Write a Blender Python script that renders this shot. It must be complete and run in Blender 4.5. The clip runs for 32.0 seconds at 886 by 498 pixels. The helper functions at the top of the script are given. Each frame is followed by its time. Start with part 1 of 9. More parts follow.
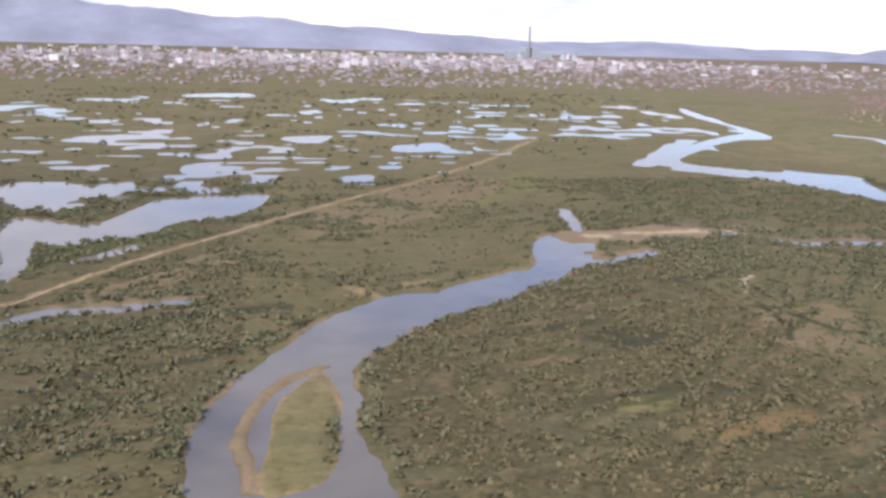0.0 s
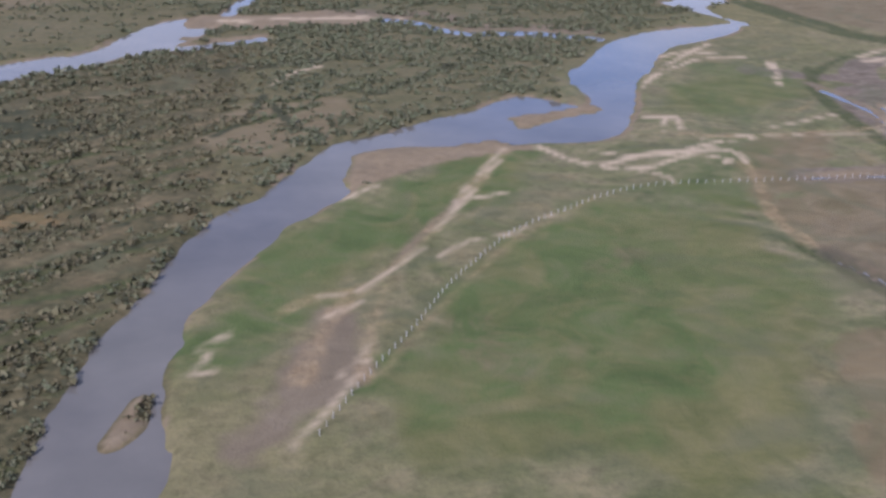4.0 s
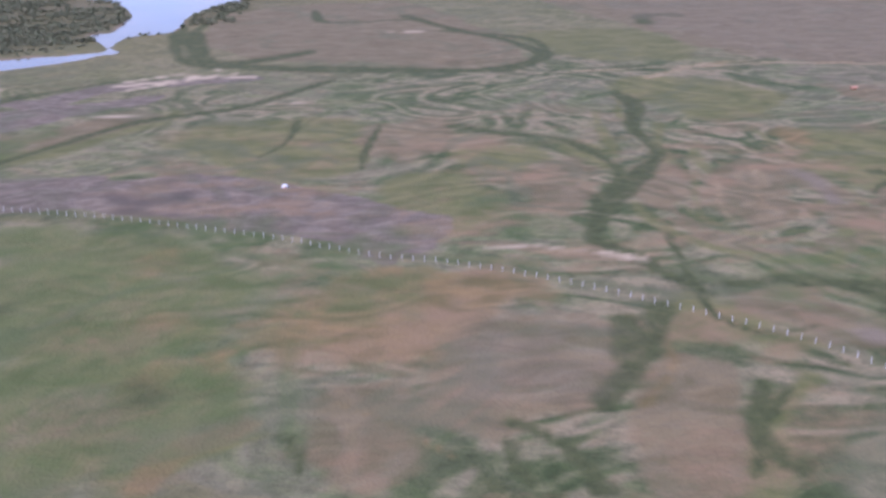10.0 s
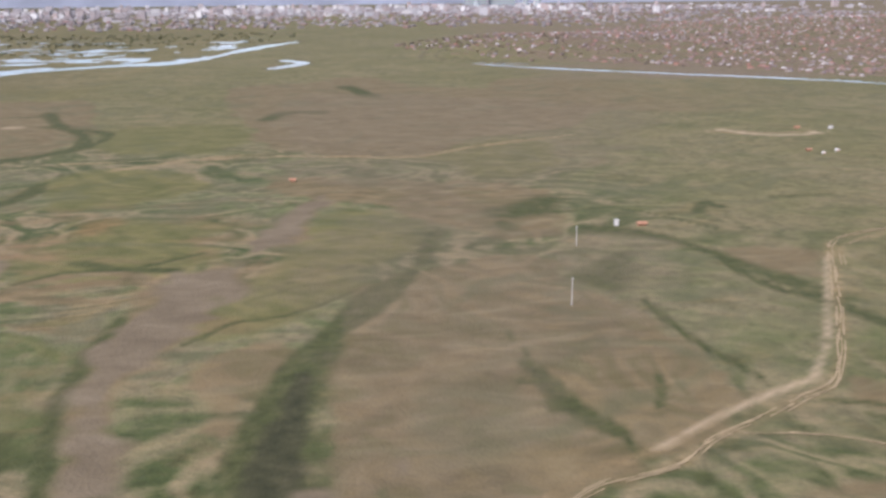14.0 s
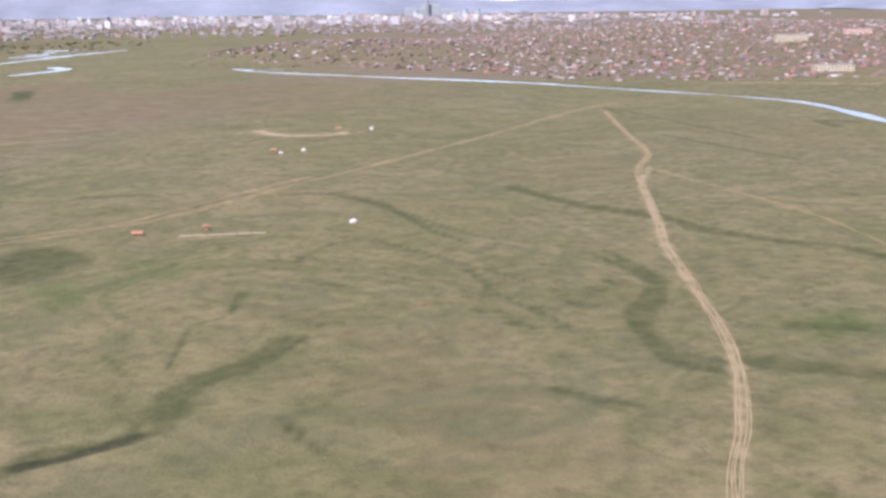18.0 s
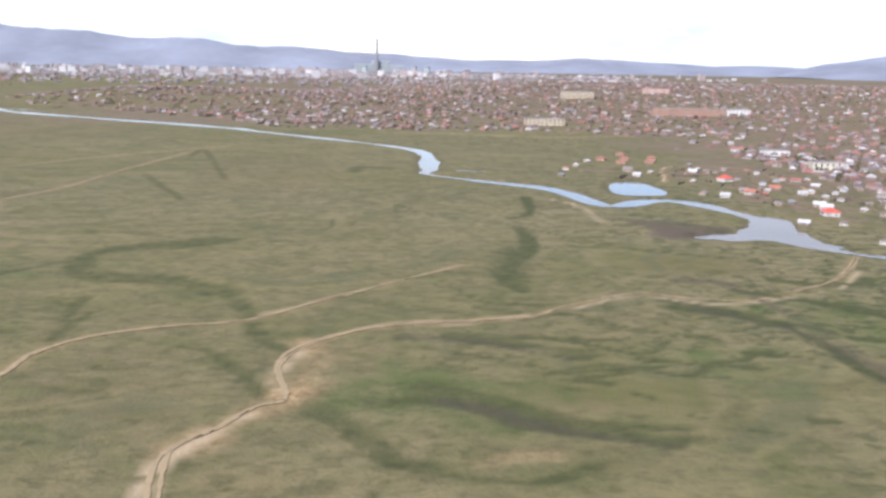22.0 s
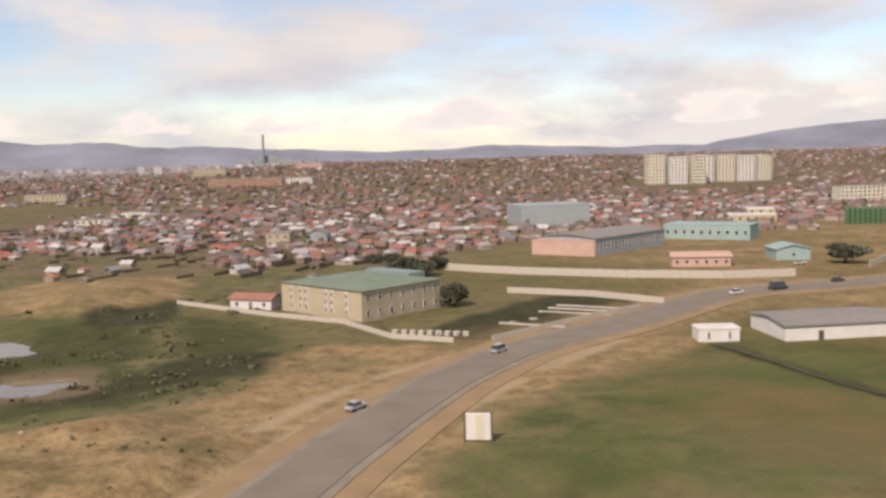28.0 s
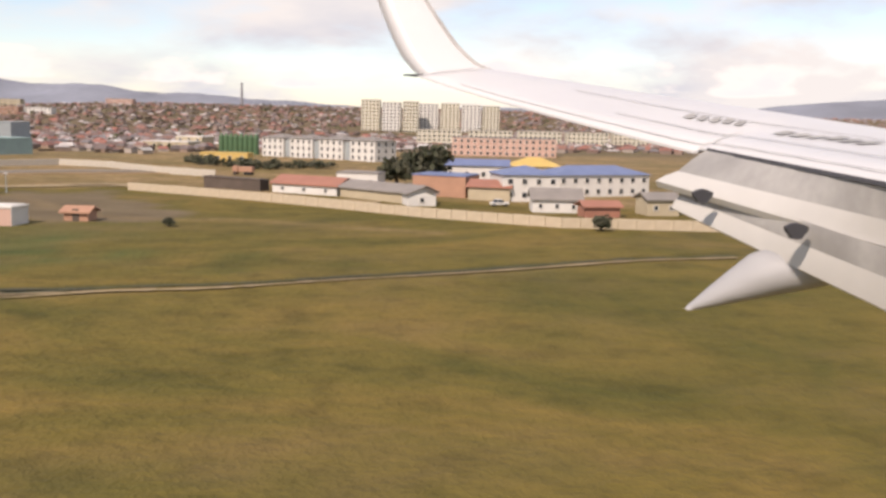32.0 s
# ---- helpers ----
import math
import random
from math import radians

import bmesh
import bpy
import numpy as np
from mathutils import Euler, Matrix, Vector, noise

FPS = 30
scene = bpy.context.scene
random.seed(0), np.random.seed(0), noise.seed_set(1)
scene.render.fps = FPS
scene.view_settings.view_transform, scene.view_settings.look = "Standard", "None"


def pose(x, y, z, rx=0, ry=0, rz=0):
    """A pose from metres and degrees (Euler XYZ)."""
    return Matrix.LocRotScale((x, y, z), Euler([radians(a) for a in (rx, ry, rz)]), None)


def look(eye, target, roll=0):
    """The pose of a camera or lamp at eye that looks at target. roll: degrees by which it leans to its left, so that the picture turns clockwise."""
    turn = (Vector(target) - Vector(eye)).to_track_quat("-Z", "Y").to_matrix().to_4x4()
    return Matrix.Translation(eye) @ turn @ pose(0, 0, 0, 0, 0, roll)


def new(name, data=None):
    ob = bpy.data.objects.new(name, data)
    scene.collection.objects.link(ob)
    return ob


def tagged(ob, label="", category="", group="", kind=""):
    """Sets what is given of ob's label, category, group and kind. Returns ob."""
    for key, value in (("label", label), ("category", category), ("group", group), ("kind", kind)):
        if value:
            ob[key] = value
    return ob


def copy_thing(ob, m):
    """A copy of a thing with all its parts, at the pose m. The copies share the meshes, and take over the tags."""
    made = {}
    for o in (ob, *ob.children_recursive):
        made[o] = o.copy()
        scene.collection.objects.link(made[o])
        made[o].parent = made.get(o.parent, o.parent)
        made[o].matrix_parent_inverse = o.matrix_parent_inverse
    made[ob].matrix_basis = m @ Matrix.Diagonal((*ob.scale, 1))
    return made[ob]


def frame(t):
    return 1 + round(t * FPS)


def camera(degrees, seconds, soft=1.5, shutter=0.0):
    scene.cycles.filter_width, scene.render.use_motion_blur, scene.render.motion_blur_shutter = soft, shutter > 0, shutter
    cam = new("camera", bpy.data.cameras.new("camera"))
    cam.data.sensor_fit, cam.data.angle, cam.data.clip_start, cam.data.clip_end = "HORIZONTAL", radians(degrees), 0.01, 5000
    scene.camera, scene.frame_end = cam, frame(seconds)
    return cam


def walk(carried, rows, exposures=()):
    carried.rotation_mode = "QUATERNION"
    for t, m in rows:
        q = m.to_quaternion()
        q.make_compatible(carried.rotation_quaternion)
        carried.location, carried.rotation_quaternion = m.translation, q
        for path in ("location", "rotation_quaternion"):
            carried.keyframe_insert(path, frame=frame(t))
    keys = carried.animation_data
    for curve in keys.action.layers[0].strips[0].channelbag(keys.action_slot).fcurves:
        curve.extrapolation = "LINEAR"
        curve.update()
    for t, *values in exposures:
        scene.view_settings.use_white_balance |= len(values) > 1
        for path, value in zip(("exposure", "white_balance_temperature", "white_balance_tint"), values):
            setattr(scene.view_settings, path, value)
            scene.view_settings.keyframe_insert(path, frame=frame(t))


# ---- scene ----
cam = camera(50.29, 32.0, soft=3.0)

# The aircraft's glide: seconds, x, y, z, yaw, pitch, roll.
PATH = [
    (0.0, -0.00, 0.00, 71.61, -11.99, -12.87, -1.64),
    (0.5, 19.22, -0.10, 70.94, -11.63, -12.08, -2.67),
    (1.0, 38.45, -0.21, 70.27, -11.50, -10.59, -3.58),
    (1.5, 57.66, -0.32, 69.60, -11.40, -9.67, -4.09),
    (2.0, 76.87, -0.43, 68.91, -10.84, -10.68, -4.10),
    (2.5, 96.08, -0.56, 68.21, -9.77, -13.52, -3.96),
    (3.0, 115.27, -0.71, 67.48, -8.96, -18.06, -3.19),
    (3.5, 134.47, -0.88, 66.71, -8.36, -22.18, -2.27),
    (4.0, 153.65, -1.06, 65.91, -7.67, -24.98, -1.56),
    (4.5, 172.83, -1.25, 65.07, -6.89, -26.48, -1.03),
    (5.0, 191.99, -1.45, 64.19, -6.07, -26.92, -0.58),
    (5.5, 211.15, -1.65, 63.28, -5.25, -26.53, -0.12),
    (6.0, 230.30, -1.85, 62.35, -4.43, -25.36, 0.36),
    (6.5, 249.45, -2.05, 61.38, -4.25, -23.02, 0.51),
    (7.0, 268.59, -2.26, 60.38, -4.71, -22.25, 0.46),
    (7.5, 287.73, -2.47, 59.36, -5.25, -22.10, 0.32),
    (8.0, 306.86, -2.67, 58.34, -5.72, -22.04, 0.42),
    (8.5, 326.00, -2.84, 57.32, -6.35, -22.15, 1.00),
    (9.0, 345.15, -2.99, 56.32, -6.48, -22.37, 1.13),
    (9.5, 364.31, -3.12, 55.35, -6.35, -22.48, 0.83),
    (10.0, 383.47, -3.21, 54.40, -5.70, -21.73, 0.29),
    (10.5, 402.63, -3.27, 53.46, -4.91, -19.25, -0.23),
    (11.0, 421.81, -3.32, 52.51, -5.09, -16.06, -0.06),
    (11.5, 441.00, -3.40, 51.53, -5.73, -13.64, 0.34),
    (12.0, 460.19, -3.49, 50.54, -6.08, -13.84, 0.62),
    (12.5, 479.38, -3.58, 49.55, -5.84, -15.22, 1.45),
    (13.0, 498.57, -3.68, 48.58, -4.93, -16.00, 1.89),
    (13.5, 517.75, -3.78, 47.62, -3.95, -15.12, 1.40),
    (14.0, 536.93, -3.87, 46.68, -4.35, -15.29, 0.50),
    (14.5, 556.09, -3.95, 45.79, -4.68, -15.96, -0.58),
    (15.0, 575.24, -4.00, 44.94, -5.14, -16.56, -1.40),
    (15.5, 594.38, -4.02, 44.11, -5.94, -16.57, -1.53),
    (16.0, 613.51, -4.04, 43.32, -6.37, -16.33, -1.07),
    (16.5, 632.64, -4.04, 42.55, -6.44, -15.88, -0.12),
    (17.0, 651.76, -4.03, 41.78, -6.19, -15.36, 0.78),
    (17.5, 670.86, -4.00, 41.00, -5.68, -14.93, 1.09),
    (18.0, 689.95, -3.95, 40.19, -4.91, -14.62, 0.72),
    (18.5, 709.04, -3.86, 39.38, -4.89, -14.25, 0.36),
    (19.0, 728.13, -3.75, 38.57, -5.25, -13.95, -0.01),
    (19.5, 747.23, -3.60, 37.77, -5.63, -13.85, -0.38),
    (20.0, 766.35, -3.44, 36.95, -5.65, -14.57, -0.93),
    (20.5, 785.47, -3.28, 36.12, -5.36, -15.35, -0.22),
    (21.0, 804.61, -3.11, 35.30, -5.09, -15.22, 1.00),
    (21.5, 823.75, -2.92, 34.47, -4.95, -14.82, 0.75),
    (22.0, 842.89, -2.75, 33.60, -4.91, -11.16, -0.99),
    (22.5, 862.04, -2.60, 32.68, -6.22, -7.95, -2.44),
    (23.0, 881.19, -2.47, 31.70, -7.22, -7.30, -1.75),
    (23.5, 900.33, -2.35, 30.65, -7.53, -6.18, -1.50),
    (24.0, 919.47, -2.25, 29.53, -7.76, -5.74, -1.17),
    (24.5, 938.61, -2.15, 28.37, -7.67, -6.88, -0.05),
    (25.0, 957.74, -2.05, 27.19, -8.18, -7.76, 0.93),
    (25.5, 976.88, -1.94, 25.97, -9.16, -8.36, 1.74),
    (26.0, 996.01, -1.83, 24.72, -9.81, -8.72, 2.10),
    (26.5, 1015.15, -1.71, 23.43, -9.30, -8.83, 1.75),
    (27.0, 1034.28, -1.60, 22.09, -7.51, -8.72, 0.64),
    (27.5, 1053.42, -1.48, 20.72, -7.21, -7.53, 1.80),
    (28.0, 1072.56, -1.36, 19.34, -7.17, -5.60, 1.63),
    (28.5, 1091.72, -1.23, 17.95, -6.71, -4.17, 0.91),
    (29.0, 1110.89, -1.09, 16.55, -6.17, -4.07, 0.36),
    (29.5, 1130.05, -0.94, 15.19, -5.76, -4.80, 0.49),
    (30.0, 1149.22, -0.78, 13.88, -5.93, -5.84, 0.41),
    (30.5, 1168.39, -0.59, 12.62, -6.10, -7.27, 0.39),
    (31.0, 1187.57, -0.40, 11.40, -5.93, -8.23, 0.60),
    (31.5, 1206.76, -0.20, 10.21, -5.78, -8.22, -1.14),
    (32.0, 1225.95, -0.00, 9.02, -5.36, -7.88, -1.29),
]

walk(cam, [(t, pose(x, y, z, 90 + p, r, w)) for t, x, y, z, w, p, r in PATH],
     exposures=[(0.0, 0.83, 6050, 25), (1.5, 0.71, 5950, 19), (2.5, 0.58, 5800, 23), (3.5, 0.52, 5350, 27), (5.5, 1.08, 5300, 33), (7.0, 0.90, 5150, 37), (8.0, 0.93, 5020, 37), (9.0, 0.92, 5000, 37), (10.0, 0.80, 5000, 37), (11.0, 0.80, 5350, 24),
                (12.0, 0.70, 5750, 19), (13.0, 0.76, 5450, 23), (14.0, 0.71, 5950, 22), (15.0, 0.86, 5600, 26), (18.0, 1.06, 5900, 26), (20.0, 0.92, 5980, 23), (21.0, 0.98, 5650, 20), (22.0, 0.90, 5900, 19), (23.0, 0.53, 7100, 20), (25.0, 0.51, 7350, 20), (27.0, 0.49, 6950, 20), (28.0, 0.31, 7350, 22),
                (30.0, 0.37, 7300, 20), (31.0, 0.70, 7150, 19), (32.0, 0.49, 7300, 22)])

# ---- sky and sun ----
SUN_AZ, SUN_EL = radians(215), radians(44)
world = bpy.data.worlds.new("sky")
scene.world = world
world.use_nodes = True
wn, wl = world.node_tree.nodes, world.node_tree.links
wn.clear()
sky = wn.new("ShaderNodeTexSky")
sky.sky_type = "NISHITA"
sky.sun_disc = False
sky.sun_elevation, sky.sun_rotation = SUN_EL, SUN_AZ
sky.air_density, sky.dust_density, sky.ozone_density = 1.0, 0.3, 3.0
sky_bg = wn.new("ShaderNodeBackground")
sky_bg.inputs["Strength"].default_value = 0.115
wl.new(sky.outputs[0], sky_bg.inputs["Color"])
tc = wn.new("ShaderNodeTexCoord")
mp = wn.new("ShaderNodeMapping")
mp.inputs["Scale"].default_value = (2.4, 2.4, 7.5)
wl.new(tc.outputs["Generated"], mp.inputs["Vector"])
puffs = wn.new("ShaderNodeTexNoise")
puffs.inputs["Scale"].default_value, puffs.inputs["Detail"].default_value = 1.5, 11.0
puffs.inputs["Roughness"].default_value, puffs.inputs["Distortion"].default_value = 0.55, 0.2
wl.new(mp.outputs[0], puffs.inputs["Vector"])
cover = wn.new("ShaderNodeValToRGB")
cover.color_ramp.elements[0].position, cover.color_ramp.elements[1].position = 0.43, 0.60
wl.new(puffs.outputs[0], cover.inputs[0])
shade = wn.new("ShaderNodeTexNoise")
shade.inputs["Scale"].default_value, shade.inputs["Detail"].default_value = 2.3, 6.0
wl.new(mp.outputs[0], shade.inputs["Vector"])
tone = wn.new("ShaderNodeValToRGB")
tone.color_ramp.elements[0].position, tone.color_ramp.elements[1].position = 0.36, 0.56
tone.color_ramp.elements[0].color, tone.color_ramp.elements[1].color = (0.68, 0.755, 0.84, 1), (0.86, 0.90, 0.91, 1)
wl.new(shade.outputs[0], tone.inputs[0])
cloud_bg = wn.new("ShaderNodeBackground")
cloud_bg.inputs["Strength"].default_value = 0.72
wl.new(tone.outputs[0], cloud_bg.inputs["Color"])
sky_mix = wn.new("ShaderNodeMixShader")
wl.new(cover.outputs[0], sky_mix.inputs[0])
wl.new(sky_bg.outputs[0], sky_mix.inputs[1])
wl.new(cloud_bg.outputs[0], sky_mix.inputs[2])
# A row of heaped white clouds low over the hills.
heap_mp = wn.new("ShaderNodeMapping")
heap_mp.inputs["Scale"].default_value = (7.0, 7.0, 15.0)
wl.new(tc.outputs["Generated"], heap_mp.inputs["Vector"])
heaps = wn.new("ShaderNodeTexNoise")
heaps.inputs["Scale"].default_value, heaps.inputs["Detail"].default_value, heaps.inputs["Roughness"].default_value = 1.5, 7.0, 0.52
wl.new(heap_mp.outputs[0], heaps.inputs["Vector"])
height = wn.new("ShaderNodeSeparateXYZ")
wl.new(tc.outputs["Generated"], height.inputs[0])
belt = wn.new("ShaderNodeValToRGB")
for at, v in ((0.016, 0.0), (0.030, 1.0), (0.058, 0.9), (0.095, 0.0)):
    e = belt.color_ramp.elements.new(at)
    e.color = (v, v, v, 1)
belt.color_ramp.elements.remove(belt.color_ramp.elements[-1])
wl.new(height.outputs[2], belt.inputs[0])
heap_mass = wn.new("ShaderNodeMath")
heap_mass.operation = "MULTIPLY"
wl.new(heaps.outputs[0], heap_mass.inputs[0])
wl.new(belt.outputs[0], heap_mass.inputs[1])
heap_edge = wn.new("ShaderNodeValToRGB")
heap_edge.color_ramp.elements[0].position, heap_edge.color_ramp.elements[1].position = 0.47, 0.545
wl.new(heap_mass.outputs[0], heap_edge.inputs[0])
heap_tone = wn.new("ShaderNodeValToRGB")
heap_tone.color_ramp.elements[0].position, heap_tone.color_ramp.elements[1].position = 0.52, 0.64
heap_tone.color_ramp.elements[0].color, heap_tone.color_ramp.elements[1].color = (0.93, 0.94, 0.925, 1), (0.83, 0.86, 0.89, 1)
wl.new(heap_mass.outputs[0], heap_tone.inputs[0])
heap_bg = wn.new("ShaderNodeBackground")
heap_bg.inputs["Strength"].default_value = 0.80
wl.new(heap_tone.outputs[0], heap_bg.inputs["Color"])
heap_mix = wn.new("ShaderNodeMixShader")
wl.new(heap_edge.outputs[0], heap_mix.inputs[0])
wl.new(sky_mix.outputs[0], heap_mix.inputs[1])
wl.new(heap_bg.outputs[0], heap_mix.inputs[2])
world_out = wn.new("ShaderNodeOutputWorld")
wl.new(heap_mix.outputs[0], world_out.inputs[0])

sun = new("sun", bpy.data.lights.new("sun", "SUN"))
sun.data.energy, sun.data.angle, sun.data.color = 3.4, radians(3.0), (1.0, 0.95, 0.87)
sun.matrix_world = look((0, 0, 500), Vector((0, 0, 500)) - Vector((math.sin(SUN_AZ) * math.cos(SUN_EL), math.cos(SUN_AZ) * math.cos(SUN_EL), math.sin(SUN_EL))))


# ---- materials ----
def nodes_of(name):
    m = bpy.data.materials.new(name)
    m.use_nodes = True
    nt = m.node_tree
    return m, nt.nodes, nt.links, nt.nodes["Principled BSDF"]


def ramp(ns, ls, src, stops):
    r = ns.new("ShaderNodeValToRGB")
    el = r.color_ramp.elements
    while len(el) < len(stops):
        el.new(0.5)
    for e, (p, c) in zip(el, stops):
        e.position, e.color = p, (*c, 1) if len(c) == 3 else c
    ls.new(src, r.inputs[0])
    return r.outputs[0]


def mixc(ns, ls, fac, a, b):
    m = ns.new("ShaderNodeMix")
    m.data_type = "RGBA"
    for sock, v in ((m.inputs[0], fac), (m.inputs[6], a), (m.inputs[7], b)):
        if isinstance(v, (int, float)):
            sock.default_value = v
        elif isinstance(v, tuple):
            sock.default_value = (*v, 1)
        else:
            ls.new(v, sock)
    return m.outputs[2]


def noise_of(ns, ls, scale, detail=4.0, rough=0.55, stretch=(1, 1, 1), coord="Object", swirl=0.0):
    c = ns.new("ShaderNodeTexCoord")
    mpg = ns.new("ShaderNodeMapping")
    mpg.inputs["Scale"].default_value = stretch
    ls.new(c.outputs[coord], mpg.inputs[0])
    n = ns.new("ShaderNodeTexNoise")
    n.inputs["Scale"].default_value, n.inputs["Detail"].default_value, n.inputs["Roughness"].default_value = scale, detail, rough
    n.inputs["Distortion"].default_value = swirl
    ls.new(mpg.outputs[0], n.inputs["Vector"])
    return n.outputs[0]


def bump_of(ns, ls, bsdf, src, strength, dist):
    b = ns.new("ShaderNodeBump")
    b.inputs["Strength"].default_value, b.inputs["Distance"].default_value = strength, dist
    ls.new(src, b.inputs["Height"])
    ls.new(b.outputs[0], bsdf.inputs["Normal"])


def plain(name, colour, rough=0.7, metal=0.0, vary=0.22, scale=0.6, bump=0.02):
    """A weathered coat: a base colour broken by stains at two scales."""
    m, ns, ls, b = nodes_of(name)
    big, fine = noise_of(ns, ls, scale, 5), noise_of(ns, ls, scale * 9, 4)
    dark = tuple(c * (1 - vary) for c in colour)
    lite = tuple(min(1.0, c * (1 + vary * 0.5)) for c in colour)
    c1 = ramp(ns, ls, big, [(0.3, dark), (0.62, colour), (0.8, lite)])
    c2 = mixc(ns, ls, ramp(ns, ls, fine, [(0.35, (0, 0, 0)), (0.75, (0.35, 0.35, 0.35))]), c1, dark)
    ls.new(c2, b.inputs["Base Color"])
    b.inputs["Roughness"].default_value, b.inputs["Metallic"].default_value = rough, metal
    bump_of(ns, ls, b, fine, 0.35, bump)
    return m


def by_random(name, colours, rough=0.75, island=False, dust=(0.12, 0.10, 0.085)):
    """One coat in many shades, a different one for each object or each loose piece."""
    m, ns, ls, b = nodes_of(name)
    if island:
        src = ns.new("ShaderNodeNewGeometry").outputs["Random Per Island"]
    else:
        src = ns.new("ShaderNodeObjectInfo").outputs["Random"]
    r = ns.new("ShaderNodeValToRGB")
    r.color_ramp.interpolation = "CONSTANT"
    el = r.color_ramp.elements
    while len(el) < len(colours):
        el.new(0.5)
    for i, e in enumerate(el):
        e.position, e.color = i / len(colours), (*colours[i], 1)
    ls.new(src, r.inputs[0])
    n = noise_of(ns, ls, 0.9, 4)
    ls.new(mixc(ns, ls, ramp(ns, ls, n, [(0.3, (0.4, 0.4, 0.4)), (0.7, (0, 0, 0))]), r.outputs[0], dust), b.inputs["Base Color"])
    b.inputs["Roughness"].default_value = rough
    return m


def ground_material():
    m, ns, ls, b = nodes_of("steppe_grass")
    cov = ns.new("ShaderNodeAttribute")
    cov.attribute_name = "cover"
    sep = ns.new("ShaderNodeSeparateColor")
    ls.new(cov.outputs["Color"], sep.inputs[0])
    sand, lush, bare = sep.outputs[0], sep.outputs[1], sep.outputs[2]
    cov2 = ns.new("ShaderNodeAttribute")
    cov2.attribute_name = "region"
    sep2 = ns.new("ShaderNodeSeparateColor")
    ls.new(cov2.outputs["Color"], sep2.inputs[0])
    scrub, mud, warm = sep2.outputs[0], sep2.outputs[1], sep2.outputs[2]
    broad = noise_of(ns, ls, 0.012, 6, 0.6)
    mid = noise_of(ns, ls, 0.045, 7, 0.62, (1.0, 1.25, 1.0), swirl=1.8)
    fine = noise_of(ns, ls, 0.45, 5, 0.65)
    tuft = noise_of(ns, ls, 2.2, 3, 0.6)
    ragged = noise_of(ns, ls, 0.30, 6, 0.68, swirl=0.5)

    def torn(src, lo=0.28, hi=0.70, bite=0.95):
        """A cover with a ragged, broken edge."""
        k = ns.new("ShaderNodeMath")
        k.operation = "MULTIPLY_ADD"
        ls.new(ragged, k.inputs[0])
        k.inputs[1].default_value = bite
        k.inputs[2].default_value = -bite / 2
        a = ns.new("ShaderNodeMath")
        a.operation = "ADD"
        ls.new(src, a.inputs[0])
        ls.new(k.outputs[0], a.inputs[1])
        r = ns.new("ShaderNodeMapRange")
        r.interpolation_type = "SMOOTHSTEP"
        r.inputs["From Min"].default_value, r.inputs["From Max"].default_value = lo, hi
        ls.new(a.outputs[0], r.inputs["Value"])
        return r.outputs[0]

    cov4 = ns.new("ShaderNodeAttribute")
    cov4.attribute_name = "tone"
    sep4 = ns.new("ShaderNodeSeparateColor")
    ls.new(cov4.outputs["Color"], sep4.inputs[0])
    khaki = ramp(ns, ls, mid, [(0.28, (0.098, 0.090, 0.039)), (0.46, (0.147, 0.121, 0.056)), (0.58, (0.172, 0.138, 0.068)), (0.74, (0.200, 0.160, 0.088))])
    green = ramp(ns, ls, mid, [(0.3, (0.094, 0.089, 0.034)), (0.6, (0.140, 0.117, 0.048)), (0.78, (0.170, 0.134, 0.062))])
    base = mixc(ns, ls, ramp(ns, ls, broad, [(0.38, (0, 0, 0)), (0.62, (1, 1, 1))]), khaki, green)
    gold = ramp(ns, ls, mid, [(0.3, (0.074, 0.069, 0.016)), (0.5, (0.122, 0.095, 0.023)), (0.72, (0.172, 0.117, 0.033))])
    base = mixc(ns, ls, warm, base, gold)
    cov3 = ns.new("ShaderNodeAttribute")
    cov3.attribute_name = "growth"
    sep3 = ns.new("ShaderNodeSeparateColor")
    ls.new(cov3.outputs["Color"], sep3.inputs[0])
    meadow, lively = sep3.outputs[0], sep3.outputs[1]
    swath = ramp(ns, ls, noise_of(ns, ls, 0.036, 6, 0.6, (1.0, 1.25, 1.0), swirl=2.2), [(0.32, (0.055, 0.068, 0.028)), (0.43, (0.098, 0.110, 0.046)), (0.50, (0.142, 0.130, 0.070)), (0.57, (0.128, 0.109, 0.066)), (0.68, (0.172, 0.128, 0.062))])
    base = mixc(ns, ls, lively, base, swath)
    # Old meander scrolls: nested bands that follow the contours of a smooth noise.
    rings = ns.new("ShaderNodeMath")
    rings.operation = "MULTIPLY"
    ls.new(noise_of(ns, ls, 0.022, 2.5, 0.5, (1.0, 1.2, 1.0), swirl=1.6), rings.inputs[0])
    rings.inputs[1].default_value = 40.0
    wave = ns.new("ShaderNodeMath")
    wave.operation = "SINE"
    ls.new(rings.outputs[0], wave.inputs[0])
    lift = ns.new("ShaderNodeMath")
    lift.operation = "MULTIPLY_ADD"
    ls.new(wave.outputs[0], lift.inputs[0])
    lift.inputs[1].default_value, lift.inputs[2].default_value = 0.22, 0.0
    broken = ns.new("ShaderNodeMath")
    broken.operation = "ADD"
    ls.new(lift.outputs[0], broken.inputs[0])
    ls.new(noise_of(ns, ls, 0.14, 6, 0.68, (1.0, 1.3, 1.0), swirl=1.0), broken.inputs[1])
    scroll = ramp(ns, ls, broken.outputs[0], [(0.28, (0.052, 0.062, 0.022)), (0.45, (0.100, 0.098, 0.040)), (0.58, (0.136, 0.116, 0.060)), (0.76, (0.178, 0.140, 0.080))])
    where = ns.new("ShaderNodeMath")
